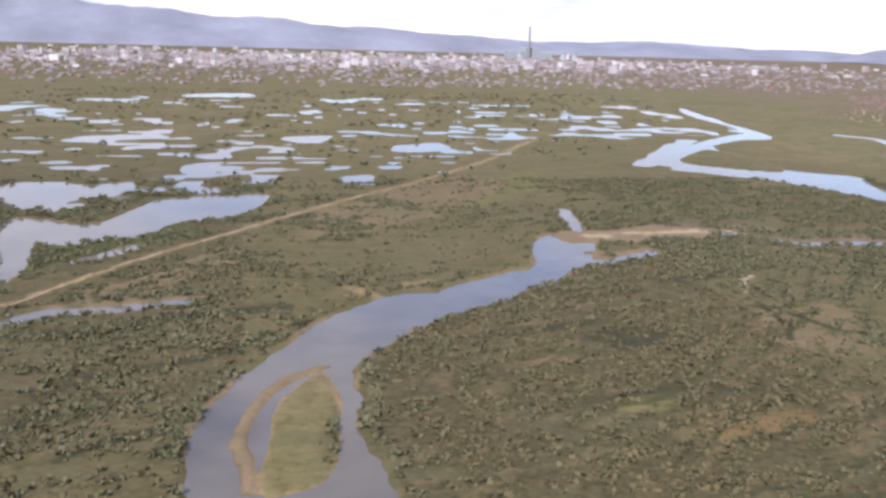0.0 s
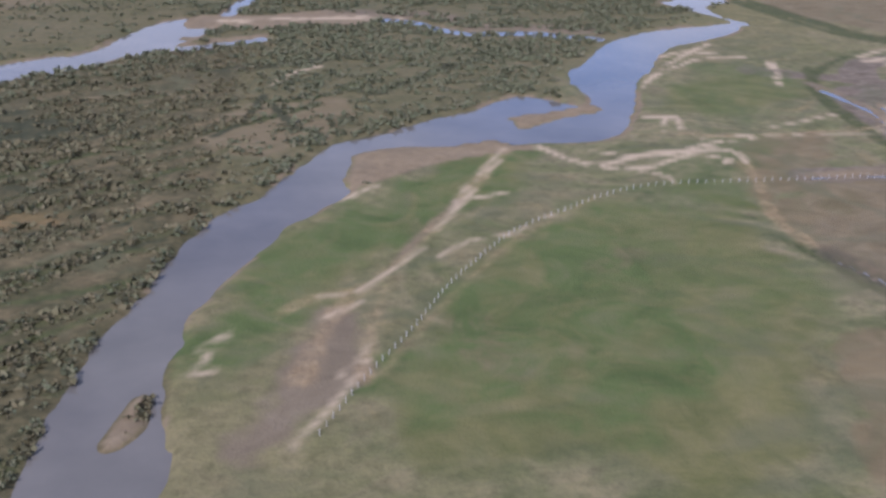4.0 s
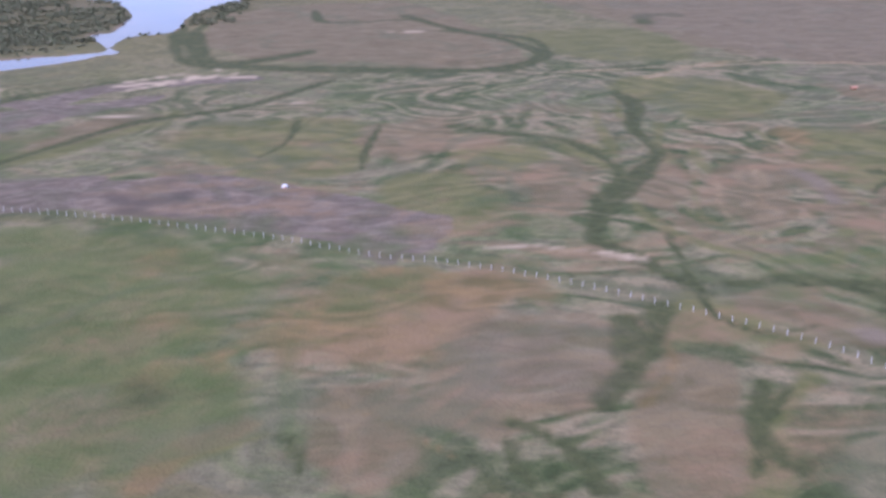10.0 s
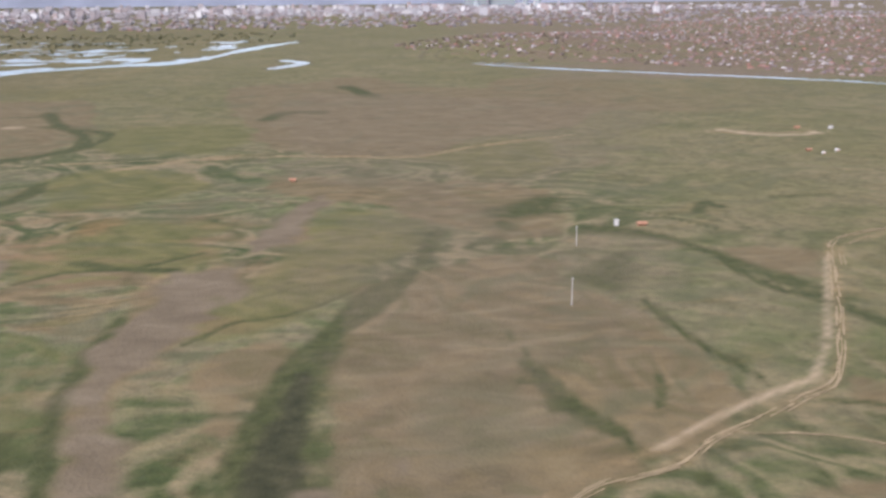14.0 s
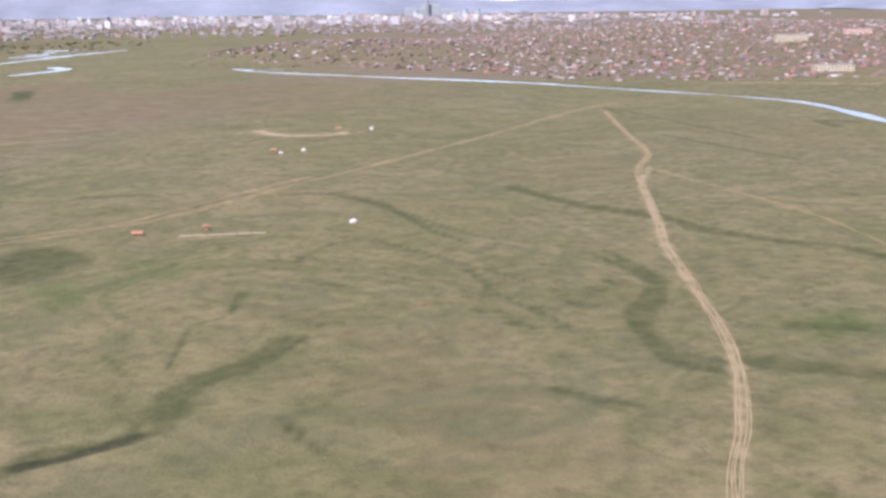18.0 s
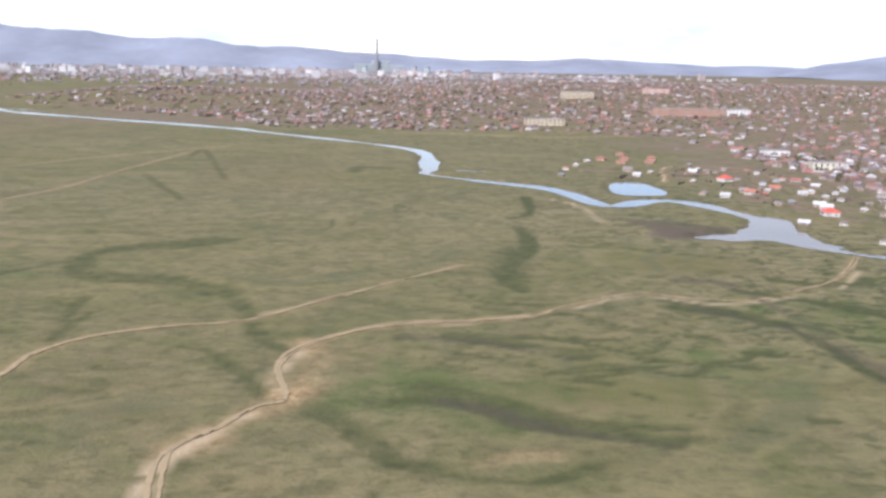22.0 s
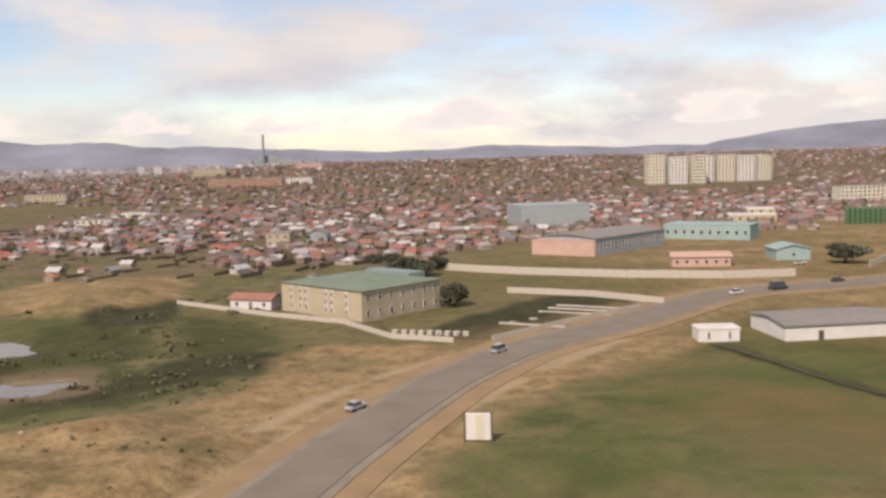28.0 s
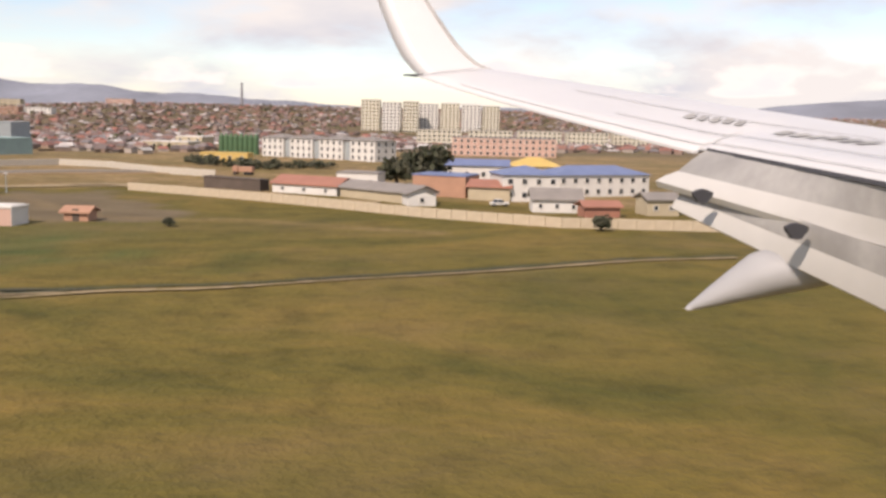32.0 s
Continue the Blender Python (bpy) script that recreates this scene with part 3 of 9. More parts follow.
def mark(kind, width, *pts):
    """Lay one feature on the ground: a band of that width along the points, or, with width 0, the patch they enclose."""
    line = spline(pts, 5, width == 0)
    ragged = kind == "pool"
    kind = "water" if ragged else kind
    if kind == "water":
        WATER_SHAPES.append((width, line))
    pad = 8 + width * 2
    (x0, y0), (x1, y1) = line.min(0) - pad, line.max(0) + pad
    c0, c1 = np.searchsorted(COL_OF, [x0, x1])
    r0, r1 = np.searchsorted(ROW_OF, [y0, y1])
    if c1 <= c0 or r1 <= r0:
        return
    idx = (np.arange(r0, r1)[:, None] * SHAPE[1] + np.arange(c0, c1)[None, :]).ravel()
    x, y = gx[idx], gy[idx]
    rough = {"water": 0.8, "sand": 1.2, "lush": 1.0, "bare": 2.2, "dun": 5.0, "mead": 5.0, "mud": 1.6, "fawn": 2.0, "verd": 2.6, "soil": 1.6, "rusty": 2.4, "dark": 1.0}.get(kind, 0.4)
    rough = 2.4 if ragged else rough
    wob = (vnoise(x / 3.1, y / 3.1) - 0.5) * 2 + (vnoise(x / 11.0 + 7, y / 11.0, 1) - 0.5) * 3
    d = off_line(x, y, np.vstack([line, line[:1]]) if width == 0 else line)
    if width == 0:
        sd = np.where(inside(x, y, line), -d, d) + wob * rough * min(1.0, 0.4 + np.ptp(line[:, 0]) / 40)
        sd = sd - (0.2 if ragged else 0.0)
        soft = {"water": np.maximum(0.9, y * 0.0095), "sand": 2.0, "lush": 3.6, "bare": 3.0, "dun": 9.0, "mead": 5.0, "dune": 1.5, "fawn": 3.2, "verd": 5.0, "soil": 2.2, "rusty": 4.5, "dark": 1.6, "mound": 4.5}.get(kind, 1.5)
    else:
        swell = 0.65 + 0.7 * vnoise(x / 14 + 3, y / 14 + len(pts), 2)
        sd = d - width / 2 * (swell if kind != "ditch" else 1) + wob * rough * min(width, 4) / 9
        soft = {"water": np.maximum(0.5, y * 0.0085), "sand": 0.8, "lush": 0.6, "bare": 1.6, "dune": 0.7, "fawn": 1.4, "verd": 1.6, "soil": 1.2, "rusty": 1.4, "dark": 0.6}.get(kind, 0.5)
        soft = max(soft, 0.32 * width) if kind in ("lush", "dark", "mud", "fawn", "verd") else soft
        cell = np.maximum(0.0, y * 0.0105 - 1.5) * 0.35
        sd = sd - cell - (0.45 if kind == "water" and width < 2.5 else 0.0)
    v = 1 - step(-soft, soft, sd)
    if kind == "sand" and 0 < width < 4:
        ruts = 0.62 + 0.38 * np.cos(np.clip(d / width, 0, 1.2) * 9.0 + 2.0)
        v = 0.75 * v * np.where(y < 220, 0.45 + 0.55 * ruts, 0.95) * (0.55 + 0.45 * step(0.25, 0.6, vnoise(x / 6 + 9, y / 6, 3)))
    layer[kind][idx] = np.maximum(layer[kind][idx], v)


mark("water", 0, (290, 356), (297, 365), (294, 406), (278, 458), (250, 497), (236, 526), (261, 555), (314, 617), (363, 667), (408, 716), (431, 863), (454, 932), (471, 950), (435, 809), (409, 673), (365, 643), (318, 593), (309, 492), (337, 465), (320, 423), (318, 364), (304, 351), (303, 320), (305, 316), (306, 321))
mark("water", 0, (121, 60), (121, 92), (123, 112), (128, 128), (132, 146), (138, 158), (147, 173), (157, 192), (173, 204), (191, 217), (206, 229), (222, 220), (223, 247), (237, 272), (252, 294), (276, 309), (306, 321), (305, 316), (292, 299), (266, 281), (253, 260), (239, 234), (228, 204), (216, 192), (195, 191), (179, 182), (170, 177), (163, 168), (155, 157), (147, 147), (141, 132), (137, 120), (134, 108), (135, 100), (136, 91), (136, 60))
mark("water", 0, (-11, 60), (-9, 142), (-10, 159), (-6, 179), (1, 198), (9, 212), (16, 224), (26, 238), (38, 250), (52, 254), (68, 264), (81, 274), (89, 277), (102, 313), (109, 324), (127, 326), (115, 290), (97, 266), (82, 253), (63, 236), (46, 223), (34, 211), (26, 198), (23, 181), (22, 167), (22, 154), (24, 145), (23, 135), (23, 60))
mark("bar", 3, (1, 140), (-0, 151), (-1, 160), (2, 175), (8, 188), (17, 196))
mark("sand", 2.2, (-61, 250), (-51, 265), (-39, 286), (-23, 311), (-1, 340), (30, 383), (56, 416), (86, 453), (140, 530), (209, 651))
mark("water", 5, (159, 329), (185, 323), (192, 315), (204, 303), (225, 303), (245, 295))
mark("sand", 1.2, (237, 196), (247, 193), (259, 194), (279, 196), (290, 200))
mark("bare", 0, (297, 137), (302, 136), (309, 122), (301, 111), (300, 99), (305, 88), (308, 75), (305, 78), (300, 90), (297, 96), (295, 108), (295, 122))
mark("soil", 7, (308, 176), (322, 173), (339, 171), (356, 171), (370, 164), (383, 154))
mark("bare", 5, (252, 167), (267, 168), (283, 172))
mark("soil", 7, (307, 173), (322, 173), (344, 167), (359, 166), (374, 155), (385, 139), (393, 134))
mark("lush", 3.7, (320, 372), (326, 321), (338, 289), (362, 286), (396, 277), (426, 275), (445, 294), (446, 328), (419, 348))
mark("lush", 3.7, (453, 237), (454, 223), (447, 201), (447, 182), (441, 171), (434, 160), (427, 148), (423, 140), (421, 133), (425, 127), (428, 119), (431, 111))
mark("lush", 3.7, (407, 207), (417, 199), (427, 195), (433, 183), (435, 171), (432, 161), (427, 153), (424, 144))
mark("lush", 2.6, (370, 409), (376, 374), (409, 380))
mark("water", 5, (475, 613), (491, 657), (477, 683))
mark("water", 4, (585, 732), (578, 676), (596, 649), (636, 623))
mark("sand", 1.3, (449, 268), (483, 270), (509, 272), (535, 270))
mark("dun", 0, (547, 166), (563, 172), (597, 164), (546, 72), (532, 76), (530, 89), (531, 108), (531, 125))
mark("lush", 3.7, (541, 149), (532, 130), (527, 112), (523, 92), (523, 81), (527, 76), (532, 74))
mark("lush", 3.7, (499, 131), (499, 106), (501, 93), (504, 79))
mark("sand", 2.0, (467, 255), (493, 274), (523, 271), (548, 267), (569, 284), (603, 304))
mark("dun", 0, (497, 439), (566, 436), (645, 362), (584, 225), (526, 225), (507, 280))
mark("sand", 1.3, (552, 71), (558, 77), (566, 80), (572, 85), (580, 90), (586, 95), (591, 98), (596, 105), (601, 114), (606, 126), (614, 143), (622, 161), (632, 169), (643, 174), (653, 189), (664, 204), (677, 220))
mark("sand", 0.9, (576, 87), (583, 86), (590, 83), (596, 78))
mark("lush", 3.7, (529, 116), (531, 123), (538, 138), (545, 157), (549, 178))
mark("lush", 2.6, (556, 109), (560, 93), (563, 88))
mark("lush", 2.6, (592, 90), (597, 84), (602, 79), (604, 75))
mark("lush", 2.6, (598, 154), (600, 137), (607, 129))
mark("lush", 2.6, (617, 115), (625, 108), (631, 96), (635, 88))
mark("sand", 1.2, (649, 308), (663, 299), (684, 302))
mark("sand", 1.2, (655, 160), (658, 162), (668, 162), (674, 163))
mark("sand", 1.3, (617, 147), (624, 160), (640, 170), (649, 178), (666, 199), (684, 224), (704, 251), (732, 291), (769, 347), (792, 373))
mark("lush", 2.8, (656, 74), (659, 79), (666, 81), (669, 92), (677, 99), (682, 108))
mark("lush", 2.0, (722, 202), (728, 188), (736, 175), (747, 168), (751, 155), (763, 143))
mark("lush", 2.8, (726, 143), (731, 129), (730, 118), (725, 109), (724, 96), (729, 91))
mark("lush", 2.8, (633, 120), (640, 105), (641, 89))
mark("lush", 2.0, (685, 196), (694, 183), (702, 160))
mark("sand", 0.9, (716, 53), (721, 68), (726, 78), (731, 93), (734, 104), (735, 115), (738, 131), (740, 148), (744, 164), (748, 185), (756, 218), (766, 244), (772, 290), (781, 346))
mark("sand", 1.2, (752, 63), (756, 67), (761, 71), (766, 74), (773, 77), (781, 78))
mark("lush", 2.0, (723, 203), (729, 186), (738, 177), (746, 169), (749, 155), (759, 148), (769, 141), (774, 127), (773, 116))
mark("lush", 2.8, (729, 145), (732, 125), (725, 113), (724, 103), (728, 95), (736, 93), (743, 90), (749, 87), (753, 87), (756, 92), (761, 95), (769, 93), (776, 87), (783, 85))
mark("lush", 2.8, (753, 86), (750, 78), (752, 72), (753, 66))
mark("lush", 2.0, (816, 143), (806, 145), (799, 152), (799, 164), (806, 171), (819, 175))
mark("lush", 2.0, (684, 200), (695, 181), (705, 163), (712, 154))
mark("sand", 1.2, (773, 77), (781, 78), (787, 79), (792, 81), (797, 85), (802, 90), (805, 97), (806, 103), (810, 110), (818, 115), (829, 118), (842, 132), (860, 151))
mark("sand", 1.3, (781, 78), (783, 73), (785, 68), (788, 64), (790, 61))
mark("sand", 1.3, (781, 78), (779, 80), (776, 85), (772, 91), (770, 97), (770, 102), (772, 116), (775, 128), (776, 145), (775, 164), (769, 186), (761, 217))
mark("sand", 1.3, (828, 56), (827, 66), (826, 75), (829, 80), (833, 86), (836, 89), (834, 98), (837, 107), (846, 115), (856, 117), (866, 119))
mark("lush", 2.8, (825, 105), (830, 98), (832, 91), (837, 87), (841, 82), (844, 77), (846, 73), (850, 71))
mark("lush", 2.8, (820, 174), (810, 167), (800, 167), (796, 158), (798, 151), (800, 146), (809, 143), (821, 137), (825, 128), (829, 116))
mark("lush", 2.8, (795, 79), (798, 70), (804, 65), (809, 62), (814, 59))
mark("lush", 2.0, (804, 131), (805, 119), (808, 114))
mark("water", 4, (592, 669), (632, 598), (772, 484), (785, 470))
mark("sand", 1.5, (843, 113), (856, 116), (866, 119), (872, 124), (884, 131), (892, 128), (900, 127), (909, 132), (920, 140), (932, 157))
mark("lush", 2.8, (876, 187), (874, 169), (869, 155), (865, 144), (867, 135))
mark("lush", 2.8, (887, 129), (897, 117), (900, 104), (900, 93), (904, 87), (914, 84), (926, 79), (933, 74))
mark("lush", 2.8, (851, 90), (857, 84), (863, 81), (873, 79))
mark("water", 4.5, (785, 470), (829, 416), (857, 381), (867, 353), (865, 300), (863, 286), (882, 266), (896, 251), (903, 221), (915, 230), (925, 229), (933, 203), (934, 195), (926, 181), (917, 182))
mark("water", 5, (926, 181), (932, 167), (942, 157), (958, 142), (971, 133), (978, 131), (988, 130))
mark("water", 0, (950, 115), (956, 115), (960, 111), (964, 105), (964, 101), (962, 101), (960, 106), (958, 102), (955, 101), (951, 100), (950, 97), (951, 94), (953, 97), (957, 94), (962, 95), (965, 92), (968, 90), (969, 88), (971, 90), (970, 84), (967, 85), (966, 87), (963, 89), (958, 90), (956, 87), (955, 82), (955, 76), (951, 78), (947, 80), (942, 83), (938, 86), (939, 89), (943, 87), (949, 87), (944, 89), (943, 91), (946, 98), (947, 102), (951, 103), (951, 109))
mark("bare", 0, (958, 89), (965, 85), (964, 81), (956, 75), (956, 82))
mark("pool", 0, (983, 76), (986, 76), (983, 71))
mark("lush", 2.8, (906, 86), (913, 85), (921, 82), (929, 78), (933, 72))
mark("water", 1.4, (977, 125), (975, 115), (981, 104), (985, 91), (992, 85))
mark("sand", 1.0, (1119, 45), (1120, 47), (1121, 50), (1124, 53), (1127, 56), (1131, 59), (1135, 62), (1140, 66), (1145, 69), (1153, 74), (1162, 79))
mark("lush", 1.5, (1111, 83), (1113, 72), (1116, 60), (1117, 50))
mark("sand", 0.5, (1175, 33), (1179, 35), (1184, 37), (1188, 38), (1192, 39), (1195, 40), (1200, 42), (1207, 44), (1216, 47))
mark("sand", 0.5, (1210, 44), (1214, 46), (1220, 48), (1225, 50), (1233, 52), (1243, 56), (1251, 59))
mark("bar", 3.5, (161, 172), (171, 180), (183, 183), (192, 187), (199, 189))
mark("bar", 3.5, (202, 210), (212, 213), (222, 218))
mark("dune", 2.5, (320, 262), (332, 266), (345, 272), (355, 270))
mark("lush", 4, (942, 91), (945, 98), (949, 108), (949, 115), (959, 117), (967, 106))
mark("lush", .8, (1175, 34), (1179, 36), (1184, 38), (1188, 39), (1192, 40), (1195, 41), (1201, 44), (1208, 46), (1217, 49))
mark("lush", .8, (1210, 45), (1214, 48), (1219, 49), (1225, 51), (1233, 54), (1243, 58), (1251, 60))
mark("bar", 3, (163, 181), (172, 186), (183, 189), (191, 192))
mark("bar", 3.5, (202, 205), (213, 213), (220, 216))
mark("bar", 2, (116, 297), (126, 294), (139, 300))
mark("dun", 0, (235, 124), (256, 141), (287, 156), (292, 135), (293, 97), (296, 76), (250, 81))
mark("mead", 0, (320, 127), (348, 149), (375, 138), (339, 72), (327, 73), (323, 101))
mark("mead", 0, (451, 110), (461, 123), (483, 124), (499, 113), (501, 90), (488, 90), (466, 93))
mark("bare", 0, (527, 218), (524, 190), (516, 165), (513, 139), (508, 120), (506, 105), (508, 95), (511, 84), (514, 77), (507, 77), (505, 80), (501, 96), (500, 113), (500, 130), (502, 151), (512, 158), (515, 182), (522, 213))
mark("lush", 6, (530, 116), (527, 101), (526, 89), (528, 80), (530, 75))
mark("mead", 0, (177, 120), (198, 133), (224, 140), (237, 122), (225, 110), (211, 99), (188, 87))
mark("dun", 0, (255, 163), (284, 160), (281, 114), (270, 69), (242, 71), (245, 102), (240, 128))
mark("dun", 0, (516, 154), (525, 192), (558, 224), (569, 154), (562, 115), (539, 108))
mark("mead", 0, (894, 124), (922, 127), (950, 116), (938, 89), (921, 86), (904, 90))
mark("mead", 0, (1077, 51), (1086, 69), (1101, 79), (1122, 76), (1103, 46))
mark("mead", 0, (1162, 72), (1178, 78), (1200, 69), (1213, 59), (1198, 45), (1180, 42), (1173, 41))
mark("dune", 1.6, (280, 237), (285, 250), (288, 260))
mark("bar", 0, (163, 185), (176, 186), (186, 185), (179, 179), (172, 174), (162, 167), (160, 171))
mark("mead", 0, (141, 132), (158, 163), (173, 178), (198, 185), (192, 162), (173, 142), (154, 122), (143, 110), (135, 104))
mark("mead", 0, (168, 112), (188, 141), (215, 171), (254, 188), (195, 98), (162, 100))
mark("sand", 2.6, (194, 188), (182, 162), (171, 142), (163, 129), (158, 122), (154, 112), (151, 101))
mark("sand", 1.6, (165, 129), (162, 118), (160, 108), (159, 100))
mark("bare", 0, (153, 112), (159, 118), (159, 106), (157, 101), (149, 101))
mark("dune", 1.1, (213, 185), (226, 181), (240, 188), (252, 192))
mark("dune", 0.9, (219, 173), (234, 181), (242, 177))
mark("sand", 0.5, (206, 159), (198, 151), (187, 141), (173, 121), (161, 101))
mark("dune", 1.2, (159, 162), (166, 168))
mark("dune", 0.9, (154, 123), (159, 124), (165, 131), (171, 139))
mark("dune", 0.7, (138, 109), (141, 113), (138, 105))
mark("dune", 1.0, (240, 235), (260, 264), (279, 285))
mark("dune", 0.8, (154, 116), (156, 118), (160, 121))
mark("sand", 0.8, (112, 142), (119, 153), (125, 163))
mark("lush", 1.6, (65, 164), (84, 168), (106, 188), (133, 204), (154, 222))
mark("lush", 1.4, (74, 134), (91, 154), (108, 164), (126, 178), (137, 192))
mark("lush", 1.8, (77, 120), (91, 126), (106, 134), (120, 141), (130, 141))
mark("lush", 1.4, (80, 110), (90, 112), (103, 122), (115, 126), (127, 131))
mark("lush", 1.3, (94, 105), (106, 108), (117, 115), (124, 121))
mark("lush", 1.3, (140, 226), (158, 232), (191, 277), (212, 265))
mark("water", 0.55, (290, 231), (291, 222), (293, 213), (291, 204), (292, 195), (293, 185), (293, 177), (291, 170), (292, 161), (292, 155), (293, 146), (294, 138))
mark("water", 0.4, (292, 202), (295, 205), (298, 216))
mark("bare", 2.2, (290, 238), (292, 216), (291, 195), (292, 181), (290, 167), (289, 155), (290, 142), (293, 130))
mark("water", 0.6, (239, 129), (242, 123), (244, 117), (245, 113), (245, 108))
mark("lush", 1.6, (235, 136), (240, 126), (243, 116), (244, 108))
mark("sand", 1.0, (241, 163), (237, 153), (236, 145), (237, 138))
mark("sand", 1.6, (246, 117), (245, 106), (244, 101))
mark("dune", 1.3, (202, 189), (208, 179), (219, 174), (229, 179), (239, 185), (244, 182), (243, 175), (239, 176))
mark("dune", 0.7, (209, 176), (222, 171), (224, 166))
mark("dune", 0.5, (240, 192), (255, 194), (274, 194), (286, 195), (294, 205), (299, 216))
mark("dune", 0.4, (254, 197), (269, 203), (282, 209))
mark("dune", 0.6, (243, 240), (257, 256), (273, 268), (289, 263), (281, 238))
mark("dune", 1.2, (257, 269), (267, 275), (277, 272))
mark("dune", 1.0, (321, 267), (333, 275), (341, 272))
mark("dune", 0.8, (324, 257), (335, 265))
mark("dune", 0.4, (344, 284), (346, 280), (355, 271))
mark("dune", 0.4, (317, 225), (339, 228))
mark("dune", 0.4, (362, 235), (373, 237))
mark("dune", 0.9, (234, 198), (236, 205), (240, 208), (238, 199))
mark("dune", 0.6, (398, 346), (414, 349))
mark("lush", 1.8, (294, 109), (296, 97), (299, 86), (301, 78))
mark("lush", 3.0, (306, 179), (318, 198), (335, 221), (357, 234), (378, 262))
mark("lush", 2.6, (333, 416), (327, 345), (335, 311), (348, 286), (382, 282), (415, 273))
mark("lush", 2.2, (283, 194), (283, 214), (289, 235), (301, 253), (318, 269))
mark("mead", 0, (297, 201), (309, 209), (317, 218), (308, 179), (295, 180))
mark("mead", 0, (248, 223), (264, 254), (286, 258), (281, 233), (267, 214), (249, 210))
mark("mead", 0, (322, 138), (344, 152), (360, 148), (341, 113), (329, 118))
mark("dun", 0, (250, 109), (266, 112), (286, 112), (288, 97), (276, 86), (258, 87))
mark("sand", 0.9, (251, 80), (252, 83), (256, 85))
mark("sand", 0.9, (249, 89), (252, 90), (256, 90))
mark("water", 3, (1000, 92), (996, 90), (990, 93))
mark("water", 0, (989, 137), (995, 134), (1000, 128), (1004, 117), (1005, 105), (1005, 97), (1007, 91), (1013, 84), (1018, 79), (1023, 73), (1028, 67), (1033, 61), (1036, 56), (1039, 50), (1039, 48), (1033, 49), (1031, 54), (1029, 58), (1027, 61), (1025, 64), (1022, 69), (1018, 74), (1012, 78), (1006, 82), (1003, 85), (998, 98), (1001, 99), (1002, 104), (1001, 116), (996, 127), (992, 129))
mark("pool", 0, (1014, 105), (1018, 111), (1024, 106), (1029, 99), (1030, 96), (1026, 98), (1023, 100), (1022, 99), (1024, 96), (1021, 95), (1017, 98))
mark("pool", 0, (1028, 110), (1032, 112), (1037, 111), (1039, 105), (1040, 99), (1036, 96), (1033, 97), (1030, 103))
mark("mead", 0, (1004, 115), (1014, 125), (1029, 122), (1043, 108), (1054, 94), (1066, 89), (1060, 75), (1044, 68), (1031, 71), (1017, 88))
mark("lush", 1.0, (1012, 109), (1015, 117), (1022, 119), (1031, 113), (1039, 107))
mark("lush", 1.2, (1038, 87), (1043, 76), (1051, 82), (1057, 85), (1066, 89))
mark("lush", 1.0, (1040, 68), (1044, 71), (1049, 75), (1053, 76))
mark("lush", 0, (1007, 79), (1014, 76), (1021, 69), (1025, 64), (1020, 63), (1015, 63), (1012, 63))
mark("bare", 0, (1013, 61), (1020, 60), (1029, 58), (1031, 53), (1032, 50), (1016, 53))
mark("sand", 0, (1039, 61), (1046, 67), (1059, 72), (1072, 86), (1083, 87), (1090, 84), (1065, 45), (1040, 49), (1042, 56))
mark("sand", 0, (1030, 135), (1034, 155), (1047, 160), (1053, 142), (1044, 125))
mark("sand", 0, (1017, 82), (1022, 84), (1026, 81), (1026, 72), (1020, 76))
mark("sand", 0, (1030, 66), (1035, 66), (1039, 63), (1037, 57), (1034, 61))
mark("lush", 0.9, (1050, 55), (1053, 57), (1056, 59), (1058, 57))
mark("lush", 0, (1038, 57), (1042, 56), (1042, 49), (1038, 49))
mark("lush", 0.8, (1061, 68), (1066, 74), (1071, 77))
mark("sand", 0.8, (976, 179), (1001, 153), (1020, 137), (1032, 146))
mark("water", 0, (911, 250), (916, 266), (924, 269), (927, 252), (923, 242), (914, 240))
mark("water", 4, (912, 179), (920, 181), (929, 180), (935, 169))
mark("bare", 0, (902, 195), (911, 189), (920, 177), (911, 174), (901, 180))
mark("sand", 2.0, (853, 450), (884, 439), (926, 424), (971, 431))
mark("sand", 1.4, (932, 266), (947, 308), (969, 306), (970, 262), (963, 240))
mark("dun", 0, (947, 308), (969, 306), (969, 267), (953, 271))
mark("sand", 0, (836, 107), (839, 103), (839, 94), (836, 88), (832, 83), (828, 75), (826, 75), (828, 80), (830, 82), (834, 89), (836, 95))
mark("verd", 1.2, (433, 160), (442, 168), (447, 183), (447, 212), (454, 236))
mark("lush", 1.5, (477, 151), (484, 157), (494, 158), (505, 167))
mark("verd", 1.6, (453, 117), (458, 124), (466, 116), (465, 108))
mark("lush", 1.2, (512, 121), (516, 128), (524, 131), (533, 141))
mark("sand", 1.2, (474, 135), (482, 145), (496, 142), (501, 153))
mark("lush", 1.4, (500, 102), (502, 90), (503, 80))
mark("lush", 0.9, (555, 109), (559, 94), (563, 88), (564, 79))
mark("lush", 0.9, (568, 81), (570, 75), (572, 70))
mark("lush", 1.6, (598, 154), (606, 140), (610, 129))
mark("lush", 0.8, (1076, 51), (1078, 57), (1081, 62), (1092, 75), (1101, 81))
mark("dune", 0.8, (1041, 86), (1045, 87), (1050, 86))
mark("dune", 0.7, (1042, 83), (1045, 82), (1049, 84))
mark("bare", 0, (1040, 86), (1046, 89), (1052, 89), (1050, 81), (1045, 79), (1041, 82))
mark("lush", 0, (1039, 97), (1049, 91), (1059, 90), (1063, 91), (1062, 99), (1049, 120), (1056, 120), (1065, 106), (1062, 87), (1054, 82), (1047, 74))
